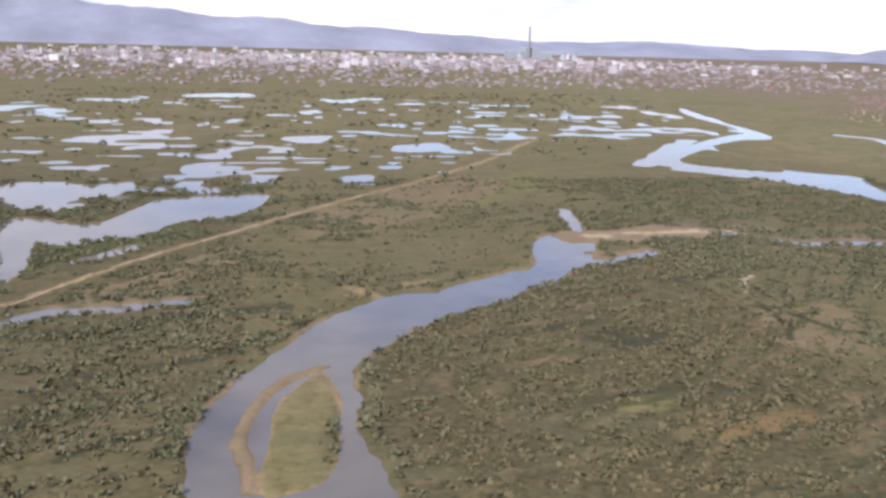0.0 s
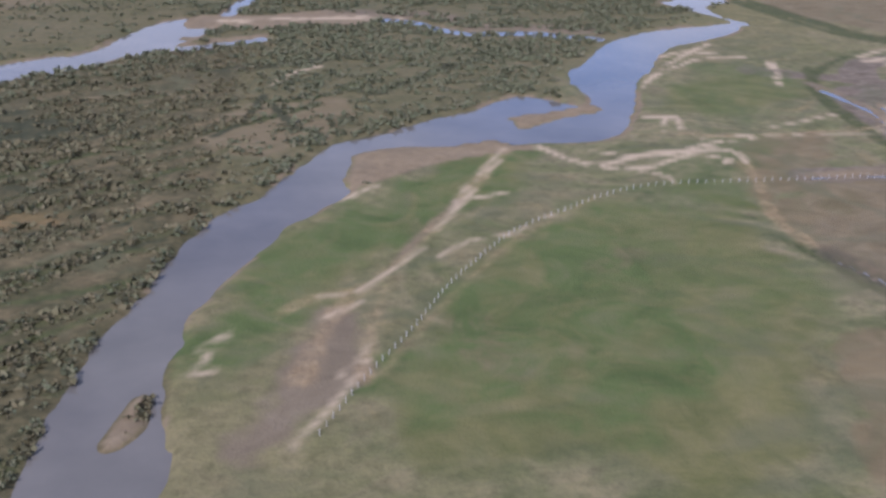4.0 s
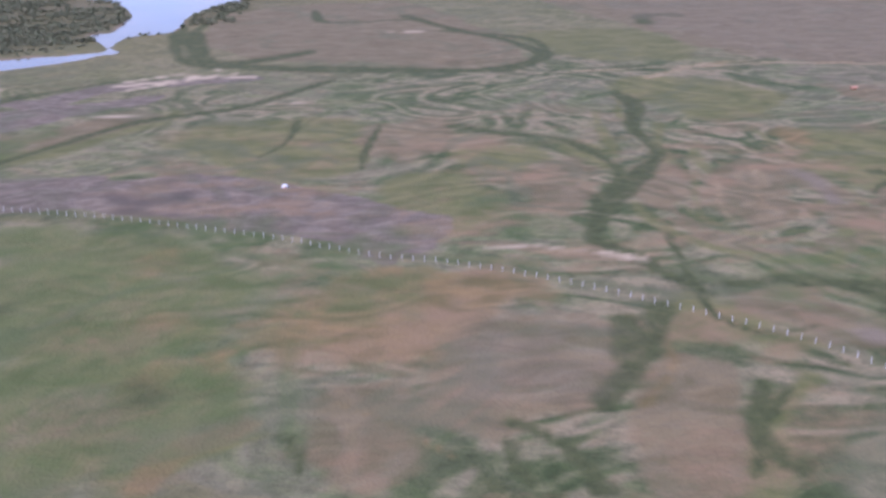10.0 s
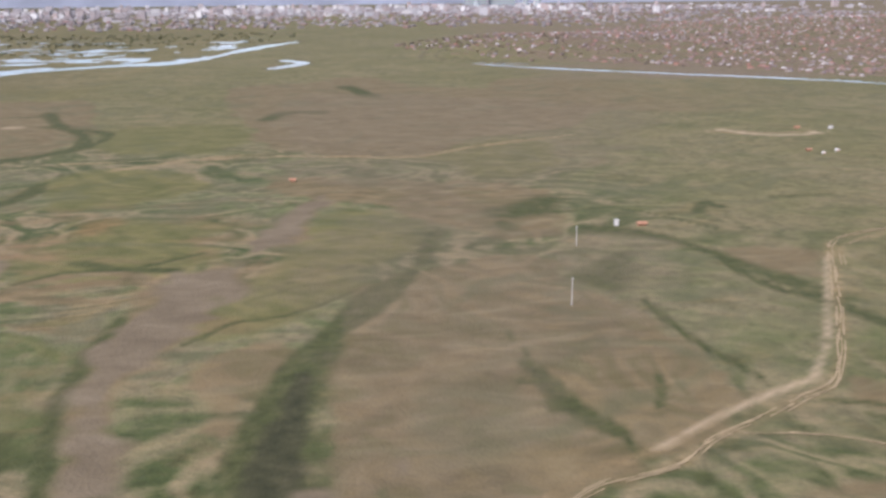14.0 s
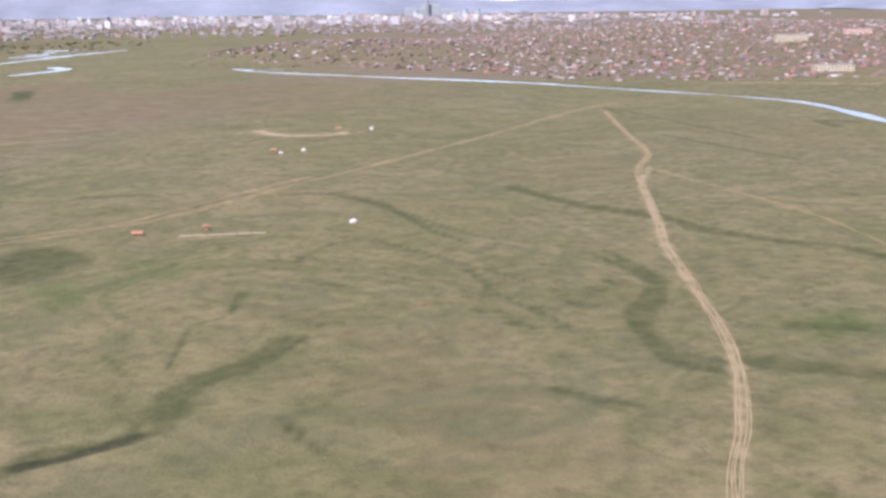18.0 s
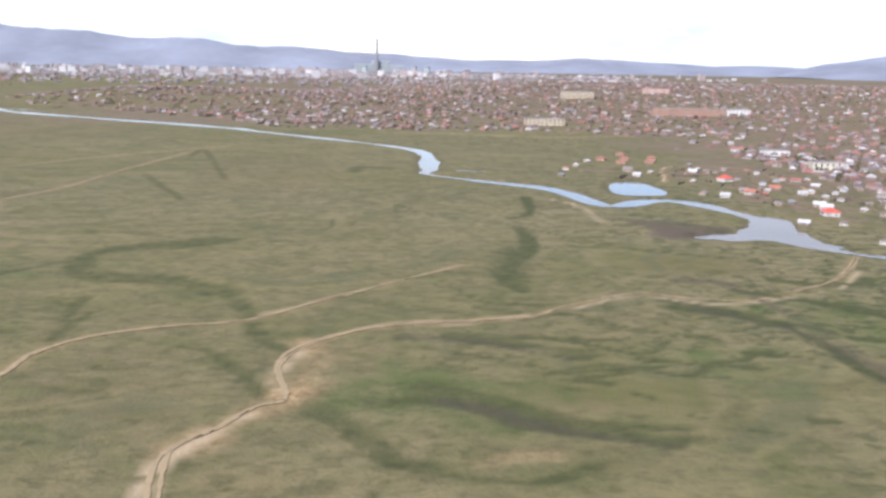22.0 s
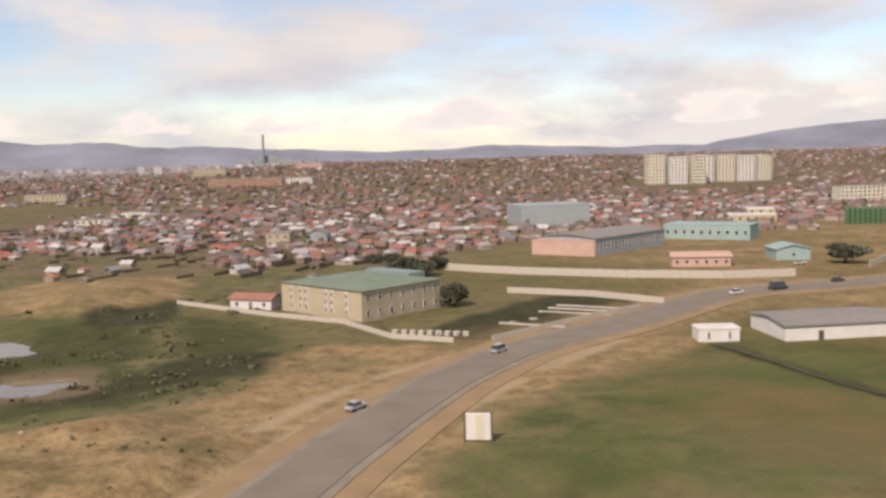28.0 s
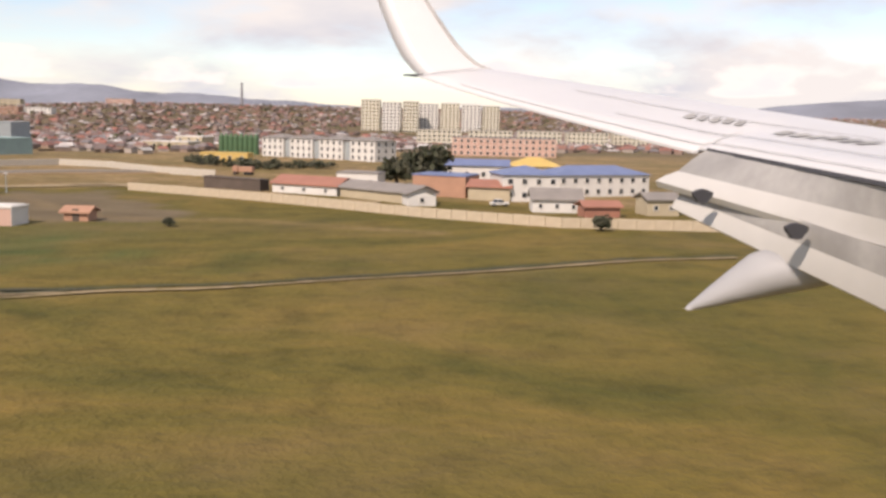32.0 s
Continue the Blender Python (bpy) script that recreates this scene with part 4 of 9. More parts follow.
mark("sand", 0, (1050, 65), (1056, 70), (1064, 79), (1073, 89), (1085, 91), (1078, 80), (1071, 68), (1066, 58), (1063, 52), (1053, 54))
mark("sand", 0, (1073, 50), (1079, 64), (1087, 74), (1103, 86), (1103, 81), (1091, 71), (1080, 59), (1076, 49))
mark("sand", 0, (1022, 152), (1027, 164), (1038, 147), (1038, 128), (1029, 128))
mark("lush", 1.8, (856, 107), (866, 109), (876, 102), (881, 107))
mark("lush", 2.0, (863, 95), (871, 98), (879, 94), (883, 98))
mark("lush", 1.4, (891, 111), (900, 114), (907, 106), (919, 108))
mark("mead", 0, (884, 123), (907, 123), (932, 106), (939, 92), (918, 87), (901, 97))
mark("lush", 1.2, (852, 211), (871, 195), (891, 168), (907, 157))
mark("lush", 1.5, (920, 111), (931, 130), (946, 137), (962, 128))
mark("lush", 1.2, (678, 143), (687, 156), (701, 144), (714, 127))
mark("lush", 1.0, (748, 114), (753, 104), (762, 105), (770, 111))
mark("lush", 1.4, (705, 139), (708, 123), (713, 113), (715, 108))
mark("lush", 1.2, (855, 141), (861, 126), (874, 124))
mark("lush", 1.2, (574, 193), (591, 194), (605, 174))
mark("lush", 1.4, (601, 103), (607, 92), (615, 86), (618, 76))
mark("lush", 1.6, (1110, 86), (1113, 72), (1116, 60), (1117, 50), (1117, 45))
mark("sand", 1.6, (1192, 99), (1202, 83), (1209, 78), (1217, 78), (1223, 75), (1232, 71))
mark("bare", 0, (1187, 110), (1197, 100), (1210, 82), (1207, 76), (1198, 78))
mark("lush", 2.6, (417, 105), (418, 100), (414, 91), (410, 84))
mark("lush", 2.2, (399, 82), (402, 79), (405, 74), (405, 69))
mark("lush", 2.4, (429, 87), (425, 80), (424, 74), (426, 71))
mark("lush", 1.4, (433, 134), (431, 116), (430, 105), (434, 99), (442, 100))
mark("dun", 0, (398, 105), (408, 113), (415, 109), (415, 100), (410, 89), (403, 87), (398, 93))
mark("sand", 0.8, (410, 129), (418, 128), (426, 125))
mark("verd", 0.9, (449, 166), (442, 144), (444, 129), (451, 123), (459, 130))
mark("verd", 0.8, (457, 173), (450, 149), (450, 135), (457, 132))
mark("verd", 0.8, (463, 181), (472, 176), (470, 154), (461, 143))
mark("sand", 0.7, (452, 162), (446, 144), (447, 131), (453, 128))
mark("sand", 0.6, (462, 169), (455, 149), (456, 140))
mark("verd", 1.6, (471, 136), (475, 128), (486, 125), (496, 115))
mark("dun", 0, (400, 106), (408, 115), (415, 104), (412, 88), (405, 87))
mark("mead", 0, (340, 149), (370, 140), (393, 132), (358, 71), (335, 74), (333, 93), (327, 115))
mark("sand", 4.5, (1128, 100), (1141, 97), (1155, 99), (1174, 105))
mark("sand", 4.5, (1179, 104), (1191, 111), (1200, 115), (1212, 103), (1227, 93))
mark("bare", 0, (1185, 94), (1193, 103), (1201, 106), (1207, 90), (1205, 78), (1194, 76), (1189, 81))
mark("lush", 0.8, (1158, 82), (1164, 82), (1169, 88))
mark("lush", 0.7, (1165, 70), (1174, 66), (1182, 63))
mark("mud", 3.2, (890, 123), (897, 113), (901, 103), (902, 91), (906, 85), (914, 84), (922, 84), (930, 78))
mark("mud", 0, (957, 87), (963, 88), (970, 85), (975, 80), (968, 70), (955, 71), (956, 80))
mark("mud", 0, (942, 113), (948, 112), (950, 104), (944, 95), (941, 90), (939, 92))
mark("mud", 0, (899, 199), (910, 195), (920, 187), (912, 177), (903, 177))
mark("pool", 0, (902, 86), (904, 86), (908, 85), (913, 84), (911, 83), (904, 83))
mark("water", 0, (914, 177), (920, 184), (927, 193), (933, 205), (938, 203), (936, 183), (934, 169), (929, 173), (920, 175))
mark("water", 3.5, (974, 139), (982, 135), (989, 133), (994, 130))
mark("mud", 1.2, (848, 110), (858, 107), (867, 100))
mark("sand", 0, (1084, 76), (1088, 79), (1093, 84), (1099, 92), (1103, 98), (1110, 102), (1110, 97), (1104, 89), (1096, 81), (1090, 74), (1087, 68))
mark("lush", 2.2, (854, 110), (862, 106), (870, 103))
mark("lush", 1.6, (864, 117), (871, 120), (878, 113), (886, 109))
mark("lush", 1.8, (840, 129), (849, 123), (858, 120))
mark("lush", 1.5, (862, 98), (868, 94), (873, 96))
mark("lush", 1.3, (911, 112), (917, 106), (925, 110))
mark("lush", 1.2, (906, 98), (911, 92), (915, 94))
mark("lush", 1.5, (887, 99), (891, 102), (896, 99))
mark("lush", 1.3, (923, 93), (931, 96), (937, 99))
mark("lush", 2.6, (850, 92), (856, 87), (862, 82), (871, 76))
mark("mud", 2.2, (893, 140), (900, 137), (902, 117), (902, 102), (902, 90), (905, 84), (915, 80), (925, 78))
mark("dune", 1.3, (1081, 81), (1073, 69), (1068, 60), (1065, 52), (1063, 45))
mark("dune", 1.2, (1067, 65), (1071, 72), (1076, 79), (1084, 87))
mark("dune", 1.3, (1071, 52), (1074, 58), (1079, 66), (1084, 72), (1094, 84), (1104, 92))
mark("pool", 0, (1041, 85), (1044, 86), (1050, 87), (1048, 84), (1045, 83))
mark("mead", 0, (443, 121), (455, 119), (470, 113), (485, 98), (489, 86), (456, 91), (447, 103))
mark("lush", 2.6, (445, 114), (455, 112), (464, 105), (472, 100), (481, 94))
mark("lush", 2.0, (458, 101), (466, 96), (475, 93), (483, 88))
mark("verd", 1.6, (460, 121), (468, 118), (474, 109))
mark("mead", 0, (323, 142), (343, 146), (370, 132), (383, 117), (365, 108), (346, 115), (329, 121))
mark("bare", 0, (1018, 82), (1026, 81), (1030, 72), (1037, 63), (1037, 58), (1034, 59), (1027, 70), (1022, 76))
mark("isle", 0, (3, 138), (2, 146), (4, 159), (6, 174), (12, 187), (17, 192), (18, 179), (17, 162), (15, 148), (11, 141))
mark("verd", 0, (176, 123), (196, 146), (226, 154), (232, 136), (229, 119), (224, 103), (217, 96), (212, 81), (208, 76), (191, 76))
mark("fawn", 0, (243, 159), (265, 158), (282, 157), (292, 131), (290, 108), (290, 92), (282, 77), (260, 84), (250, 98), (247, 107), (246, 123), (237, 133), (235, 145))
mark("fawn", 0, (221, 98), (228, 106), (239, 105), (241, 95), (235, 82), (228, 73), (213, 75), (216, 85))
mark("bare", 0, (244, 86), (257, 92), (260, 89), (250, 81), (242, 72), (239, 72), (241, 79))
mark("bare", 0, (226, 81), (231, 81), (231, 77), (228, 75))
mark("dune", 0.7, (248, 89), (252, 89), (256, 90))
mark("dune", 0.7, (250, 81), (253, 83))
mark("dune", 0.8, (231, 91), (234, 91))
mark("dune", 0.6, (236, 95), (239, 97))
mark("bare", 5.4, (270, 138), (274, 136))
mark("bare", 3.4, (264, 125), (268, 126))
mark("mud", 4.0, (238, 132), (242, 124), (244, 117), (246, 110), (245, 106))
mark("sand", 2.4, (243, 176), (241, 164), (237, 151), (236, 143), (237, 135))
mark("dune", 0.3, (237, 131), (241, 123), (244, 116))
mark("sand", 1.5, (242, 127), (246, 119), (247, 110), (246, 103))
mark("lush", 2.8, (233, 138), (235, 132), (240, 118), (243, 111))
mark("lush", 3.5, (246, 92), (250, 96), (253, 96))
mark("lush", 1.6, (252, 75), (259, 75), (269, 74))
mark("verd", 3.4, (235, 74), (240, 83), (243, 90))
mark("mud", 5.0, (292, 184), (290, 164), (291, 149), (293, 136))
mark("soil", 8.2, (253, 168), (267, 168), (283, 167), (301, 170), (315, 171), (330, 169))
mark("verd", 10.1, (296, 168), (311, 190), (331, 219), (339, 226))
mark("lush", 4.1, (297, 251), (287, 228), (283, 204), (282, 185), (284, 171))
mark("verd", 5.2, (225, 165), (230, 156), (234, 153))
mark("verd", 16.6, (173, 161), (182, 166), (190, 178))
mark("verd", 21.7, (254, 221), (270, 236), (282, 240))
mark("fawn", 12.8, (302, 207), (314, 205), (332, 224))
mark("fawn", 6.0, (192, 127), (199, 130), (205, 134))
mark("dune", 0.7, (174, 146), (181, 159), (187, 172), (192, 181))
mark("bar", 7.3, (165, 177), (173, 182), (184, 187), (192, 190))
mark("dune", 0.8, (173, 135), (179, 141), (186, 143), (190, 146))
mark("dune", 0.8, (194, 150), (199, 153))
mark("dune", 0.9, (183, 160), (189, 162))
mark("soil", 0, (308, 173), (328, 175), (349, 174), (367, 167), (378, 161), (388, 153), (399, 145), (390, 129), (378, 136), (362, 144), (344, 153), (320, 163))
mark("soil", 0, (308, 167), (323, 168), (335, 163), (333, 156), (316, 160))
mark("fawn", 0, (363, 153), (373, 151), (371, 142), (362, 145))
mark("mud", 4.8, (339, 164), (345, 159), (353, 162))
mark("mud", 3.6, (344, 155), (352, 152))
mark("fawn", 0, (246, 160), (287, 159), (292, 139), (295, 118), (295, 96), (294, 79), (271, 80))
mark("verd", 1.7, (290, 130), (293, 105), (295, 87))
mark("fawn", 0, (303, 107), (311, 114), (316, 113), (320, 102), (319, 89), (321, 76), (310, 77), (306, 86))
mark("bare", 0, (304, 133), (310, 130), (309, 121), (304, 121))
mark("bare", 0, (269, 139), (275, 139), (274, 133))
mark("bare", 0, (264, 127), (269, 131), (268, 123))
mark("verd", 0, (325, 131), (342, 146), (365, 133), (350, 121), (337, 108), (335, 93), (329, 88), (326, 98), (323, 115))
mark("verd", 0, (337, 100), (355, 103), (372, 96), (358, 72), (329, 75))
mark("rusty", 0, (346, 109), (355, 114), (362, 110), (356, 106), (349, 106))
mark("rusty", 0, (365, 103), (370, 96), (365, 95))
mark("rusty", 0, (334, 88), (339, 90), (343, 89), (337, 86))
mark("rusty", 0, (353, 137), (357, 134), (354, 123), (347, 120))
mark("rusty", 0, (337, 97), (340, 98), (339, 95))
mark("fawn", 0, (350, 93), (356, 91), (355, 85), (347, 84))
mark("fawn", 0, (334, 83), (339, 84), (338, 80), (334, 80))
mark("fawn", 0, (313, 146), (321, 140), (322, 134), (316, 136))
mark("lush", 0, (333, 118), (337, 120), (338, 117), (335, 111), (333, 113))
mark("lush", 0, (312, 96), (317, 90), (316, 86), (314, 88), (312, 92))
mark("lush", 0, (358, 96), (361, 94), (363, 91), (360, 89), (357, 90))
mark("verd", 2.7, (344, 99), (347, 100))
mark("verd", 4.7, (349, 125), (356, 127))
mark("lush", 1.9, (327, 97), (330, 93))
mark("verd", 2.6, (322, 122), (322, 108), (323, 99), (323, 88), (321, 76))
mark("verd", 10.7, (314, 189), (324, 204), (335, 217))
mark("verd", 0, (342, 204), (366, 219), (386, 216), (385, 189), (378, 170), (365, 170), (351, 187))
mark("lush", 1.4, (371, 218), (369, 198), (364, 187))
mark("lush", 1.4, (390, 210), (386, 189), (385, 177))
mark("fawn", 0, (339, 182), (351, 185), (361, 176), (338, 177))
mark("fawn", 0, (332, 400), (381, 437), (411, 388), (415, 332), (379, 309), (338, 320))
mark("lush", 5.6, (327, 357), (334, 315), (344, 291), (371, 310))
mark("soil", 8.7, (281, 251), (304, 242), (319, 260), (353, 269))
mark("mud", 2.5, (291, 163), (292, 154), (294, 141))
mark("water", 0.8, (254, 167), (262, 168), (271, 167))
mark("lush", 3.2, (269, 149), (278, 149), (284, 155))
mark("soil", 2.7, (262, 109), (269, 111), (281, 113))
mark("lush", 2.0, (272, 123), (282, 126))
mark("dune", 0.3, (276, 84), (278, 86))
mark("rusty", 0, (371, 116), (389, 124), (405, 120), (414, 110), (406, 110), (397, 106), (390, 95), (378, 96), (368, 96))
mark("fawn", 0, (393, 89), (395, 99), (400, 107), (408, 109), (415, 107), (415, 98), (411, 89), (408, 86), (402, 88))
mark("fawn", 0, (388, 84), (395, 98), (404, 106), (414, 104), (418, 95), (413, 87), (404, 82), (396, 79))
mark("rusty", 1.6, (418, 106), (421, 98), (419, 90), (414, 84))
mark("rusty", 1.2, (392, 76), (386, 83), (380, 88))
mark("lush", 3.3, (424, 108), (418, 96), (413, 89), (410, 85))
mark("lush", 2.1, (404, 77), (405, 73), (406, 69))
mark("lush", 1.6, (398, 78), (398, 74), (399, 71))
mark("verd", 3.5, (435, 87), (429, 82), (424, 75), (421, 67))
mark("lush", 1.3, (431, 85), (425, 78), (421, 70))
mark("fawn", 0, (416, 92), (428, 94), (425, 82), (418, 69), (410, 69))
mark("verd", 0, (327, 143), (352, 140), (367, 129), (365, 105), (355, 90), (345, 86))
mark("rusty", 3.7, (362, 74), (365, 80), (371, 84))
mark("verd", 3.0, (364, 77), (368, 81), (372, 82))
mark("fawn", 0, (378, 90), (387, 91), (390, 81), (386, 71), (379, 73))
mark("rusty", 3.8, (359, 92), (361, 98), (367, 100))
mark("verd", 2.4, (358, 93), (363, 93), (363, 96))
mark("lush", 1.5, (376, 81), (377, 75))
mark("dune", 0.9, (403, 132), (412, 131), (420, 128), (426, 125))
mark("fawn", 0, (415, 162), (422, 172), (432, 174), (431, 163), (422, 148), (414, 149))
mark("mead", 0, (404, 166), (413, 149), (422, 142), (420, 135), (405, 141))
mark("verd", 0, (368, 199), (385, 188), (376, 170), (369, 178))
mark("fawn", 0, (386, 207), (402, 216), (404, 190), (392, 179))
mark("verd", 0, (402, 186), (416, 189), (424, 179), (414, 173))
mark("fawn", 0, (412, 162), (419, 171), (427, 180), (431, 170), (424, 149), (417, 146))
mark("fawn", 0, (448, 156), (456, 171), (464, 176), (465, 162), (457, 141), (448, 134))
mark("bare", 0, (468, 166), (471, 155), (467, 146))
mark("fawn", 0, (438, 173), (447, 172), (442, 152), (435, 147))
mark("verd", 2.1, (453, 135), (446, 133), (441, 142), (439, 158), (445, 168))
mark("verd", 1.7, (455, 122), (446, 121), (438, 128), (433, 137), (432, 150))
mark("verd", 1.7, (467, 144), (463, 133), (457, 127), (452, 128))
mark("verd", 1.6, (448, 123), (442, 126), (435, 133), (433, 144))
mark("verd", 1.1, (474, 154), (469, 137), (462, 126))
mark("fawn", 2.0, (454, 131), (446, 129), (439, 138), (437, 155))
mark("fawn", 2.1, (454, 125), (447, 125), (440, 130), (436, 141))
mark("fawn", 1.3, (470, 145), (464, 130), (458, 124))
mark("fawn", 3.5, (476, 145), (485, 141), (494, 140))
mark("fawn", 3.9, (479, 151), (490, 156), (498, 151))
mark("fawn", 2.9, (464, 140), (470, 142), (474, 136))
mark("mead", 0, (455, 122), (470, 118), (486, 118), (496, 102), (496, 90), (484, 91), (465, 96), (457, 107))
mark("lush", 4.9, (436, 114), (446, 115), (453, 110), (458, 102), (465, 96), (474, 93), (491, 93), (498, 87))
mark("lush", 0, (476, 103), (481, 104), (482, 99), (476, 97))
mark("fawn", 0, (457, 96), (464, 93), (469, 90), (455, 91))
mark("fawn", 0, (436, 110), (444, 111), (452, 102), (449, 93), (442, 93), (435, 103))
mark("bare", 0, (445, 99), (449, 99), (450, 95), (446, 94))
mark("fawn", 0, (500, 146), (510, 159), (515, 149), (510, 132), (506, 114), (505, 98), (500, 90), (499, 105), (499, 121), (498, 138))
mark("verd", 0, (524, 200), (543, 197), (546, 168), (519, 121), (510, 127), (517, 153))
mark("fawn", 0, (506, 423), (549, 464), (596, 432), (561, 279), (508, 284), (496, 343))
mark("fawn", 0, (380, 401), (405, 438), (437, 344), (441, 295), (424, 275), (386, 287), (347, 308), (340, 344), (374, 353))
mark("verd", 0, (392, 171), (410, 169), (410, 149), (405, 139), (390, 146))
mark("fawn", 0, (397, 108), (409, 109), (414, 101), (412, 95), (401, 97))
mark("rusty", 0, (397, 119), (409, 116), (414, 111), (405, 109))
mark("lush", 3.7, (418, 105), (416, 99), (415, 95))
mark("verd", 0, (424, 110), (436, 106), (441, 93), (422, 96))
mark("verd", 1.4, (394, 131), (400, 128), (410, 124))
mark("fawn", 2.9, (389, 136), (402, 134), (414, 129), (426, 124))
mark("dune", 0.7, (415, 128), (421, 126), (426, 124))
mark("verd", 0, (477, 190), (500, 192), (503, 173), (491, 152), (474, 154))
mark("rusty", 0, (476, 195), (483, 197), (481, 185), (475, 183))
mark("verd", 0, (453, 248), (485, 252), (495, 228), (470, 206))
mark("lush", 7.3, (524, 482), (537, 436))
mark("lush", 7.1, (497, 358), (504, 379), (515, 378))
mark("lush", 4.7, (407, 388), (425, 346), (439, 324), (445, 294), (437, 280), (431, 274))
mark("lush", 6.1, (353, 285), (388, 275), (428, 271))
mark("fawn", 0, (501, 149), (511, 151), (518, 180), (521, 221), (527, 220), (524, 179), (514, 144), (508, 111), (509, 93), (511, 79), (505, 78), (502, 87), (500, 102), (499, 121))
mark("lush", 0, (533, 133), (537, 139), (530, 117), (530, 107), (530, 94), (531, 84), (532, 74), (523, 76), (522, 84), (523, 98), (528, 116))
mark("dark", 0, (527, 108), (529, 100), (529, 83), (530, 75), (524, 76), (523, 85))
mark("fawn", 0, (539, 145), (563, 160), (571, 139), (570, 117), (545, 73), (534, 74), (532, 88), (531, 110), (533, 124))
mark("lush", 2.1, (499, 114), (499, 102), (501, 91), (504, 84), (504, 79))
mark("lush", 1.2, (537, 78), (538, 73))
mark("lush", 1.4, (554, 103), (557, 101), (557, 94))
mark("bare", 0, (539, 84), (540, 82), (538, 80))
mark("mead", 0, (452, 120), (470, 121), (495, 119), (497, 102), (499, 89), (487, 92), (475, 92), (462, 97))
mark("lush", 2.8, (453, 103), (466, 94), (475, 90), (486, 91), (496, 93))
mark("lush", 1.6, (478, 88), (480, 83), (482, 81))
mark("lush", 0, (475, 106), (481, 106), (484, 101), (480, 98), (475, 101))
mark("lush", 0, (457, 110), (462, 115), (467, 108), (463, 104))
mark("fawn", 0, (456, 96), (463, 92), (470, 87), (477, 86), (484, 84), (489, 88), (496, 84), (499, 79), (460, 84))
mark("fawn", 0, (515, 116), (525, 121), (525, 108), (521, 90), (517, 93), (514, 103))
mark("fawn", 0, (510, 239), (549, 231), (573, 223), (580, 201), (566, 170), (551, 185), (530, 207), (514, 217))
mark("fawn", 0, (474, 499), (571, 472), (635, 418), (605, 323), (555, 304), (508, 319), (481, 381))
mark("verd", 0, (524, 181), (539, 185), (545, 170), (533, 157), (520, 156))
mark("verd", 0, (566, 272), (590, 276), (581, 240), (562, 237))
mark("lush", 3.9, (563, 185), (564, 180))
mark("lush", 1.1, (515, 127), (510, 119))
mark("fawn", 0, (462, 167), (471, 162), (473, 148), (465, 153))
mark("verd", 2.2, (433, 166), (437, 180), (439, 197), (442, 218))
mark("verd", 2.4, (440, 158), (446, 167), (447, 182), (454, 204))
mark("verd", 1.9, (452, 156), (453, 177), (458, 189))
mark("verd", 1.5, (470, 173), (473, 185), (474, 200))
mark("fawn", 3.1, (446, 151), (461, 145), (475, 139))
mark("fawn", 2.9, (468, 131), (480, 131), (493, 126))
mark("fawn", 2.6, (456, 128), (469, 126))
mark("fawn", 3.7, (476, 145), (489, 149), (500, 149))
mark("fawn", 2.8, (463, 136), (472, 133))
mark("verd", 0, (424, 196), (434, 189), (437, 165), (430, 170))
mark("verd", 0, (487, 187), (503, 184), (508, 158), (496, 150), (484, 159))
mark("lush", 3.2, (484, 163), (492, 158), (502, 156))
mark("fawn", 0, (536, 143), (553, 158), (566, 159), (568, 136), (576, 124), (580, 102), (581, 95), (566, 83), (551, 74), (540, 75), (536, 88), (532, 93), (530, 112))
mark("lush", 0, (569, 146), (582, 160), (583, 154), (577, 137), (570, 139))
mark("lush", 5.4, (581, 177), (592, 170), (598, 157), (606, 137))
mark("lush", 4.5, (605, 133), (610, 118), (616, 109), (619, 98))
mark("lush", 1.8, (578, 133), (580, 115), (584, 101))
mark("lush", 1.8, (589, 94), (595, 92), (598, 87), (601, 81), (607, 76))
mark("lush", 1.0, (555, 121), (557, 108), (559, 96), (561, 93))
mark("mead", 0, (611, 125), (623, 115), (621, 103), (610, 83), (607, 92), (604, 102), (605, 113))
mark("mead", 0, (585, 121), (595, 120), (595, 110), (586, 108))
mark("dune", 0.7, (590, 100), (597, 111), (605, 127), (614, 146), (621, 160))
mark("sand", 1.2, (551, 74), (559, 80), (566, 84), (571, 88), (578, 93), (586, 98), (590, 100))
mark("sand", 1.3, (578, 91), (584, 89), (591, 86), (596, 82))
mark("lush", 0.7, (583, 88), (581, 80), (580, 73))
mark("lush", 0.7, (567, 82), (568, 77), (569, 74))
mark("lush", 1.1, (572, 104), (569, 94), (571, 99))
mark("fawn", 0, (601, 161), (618, 157), (611, 140), (601, 147))
mark("fawn", 0, (595, 103), (601, 94), (607, 83), (600, 82), (591, 93))
mark("lush", 0, (563, 198), (582, 213), (575, 192), (562, 189))
mark("fawn", 0, (487, 445), (530, 539), (570, 422), (539, 345), (504, 362))
mark("verd", 0, (552, 280), (581, 303), (593, 279), (580, 255), (555, 260))
mark("lush", 0, (630, 160), (641, 156), (646, 148), (639, 135), (629, 142))
mark("lush", 2.9, (606, 189), (611, 199), (613, 194))
mark("fawn", 0, (576, 73), (583, 75), (589, 72))
mark("verd", 0, (443, 331), (486, 345), (496, 292), (462, 282))
mark("bare", 0, (529, 78), (532, 78), (533, 74), (530, 75))
mark("lush", 3.1, (657, 75), (659, 77), (663, 79), (668, 81), (670, 85), (670, 90), (672, 96), (676, 100), (679, 107))
mark("dark", 2.2, (658, 76), (663, 78), (667, 81))
mark("lush", 1.7, (667, 99), (667, 113), (671, 117), (672, 127))
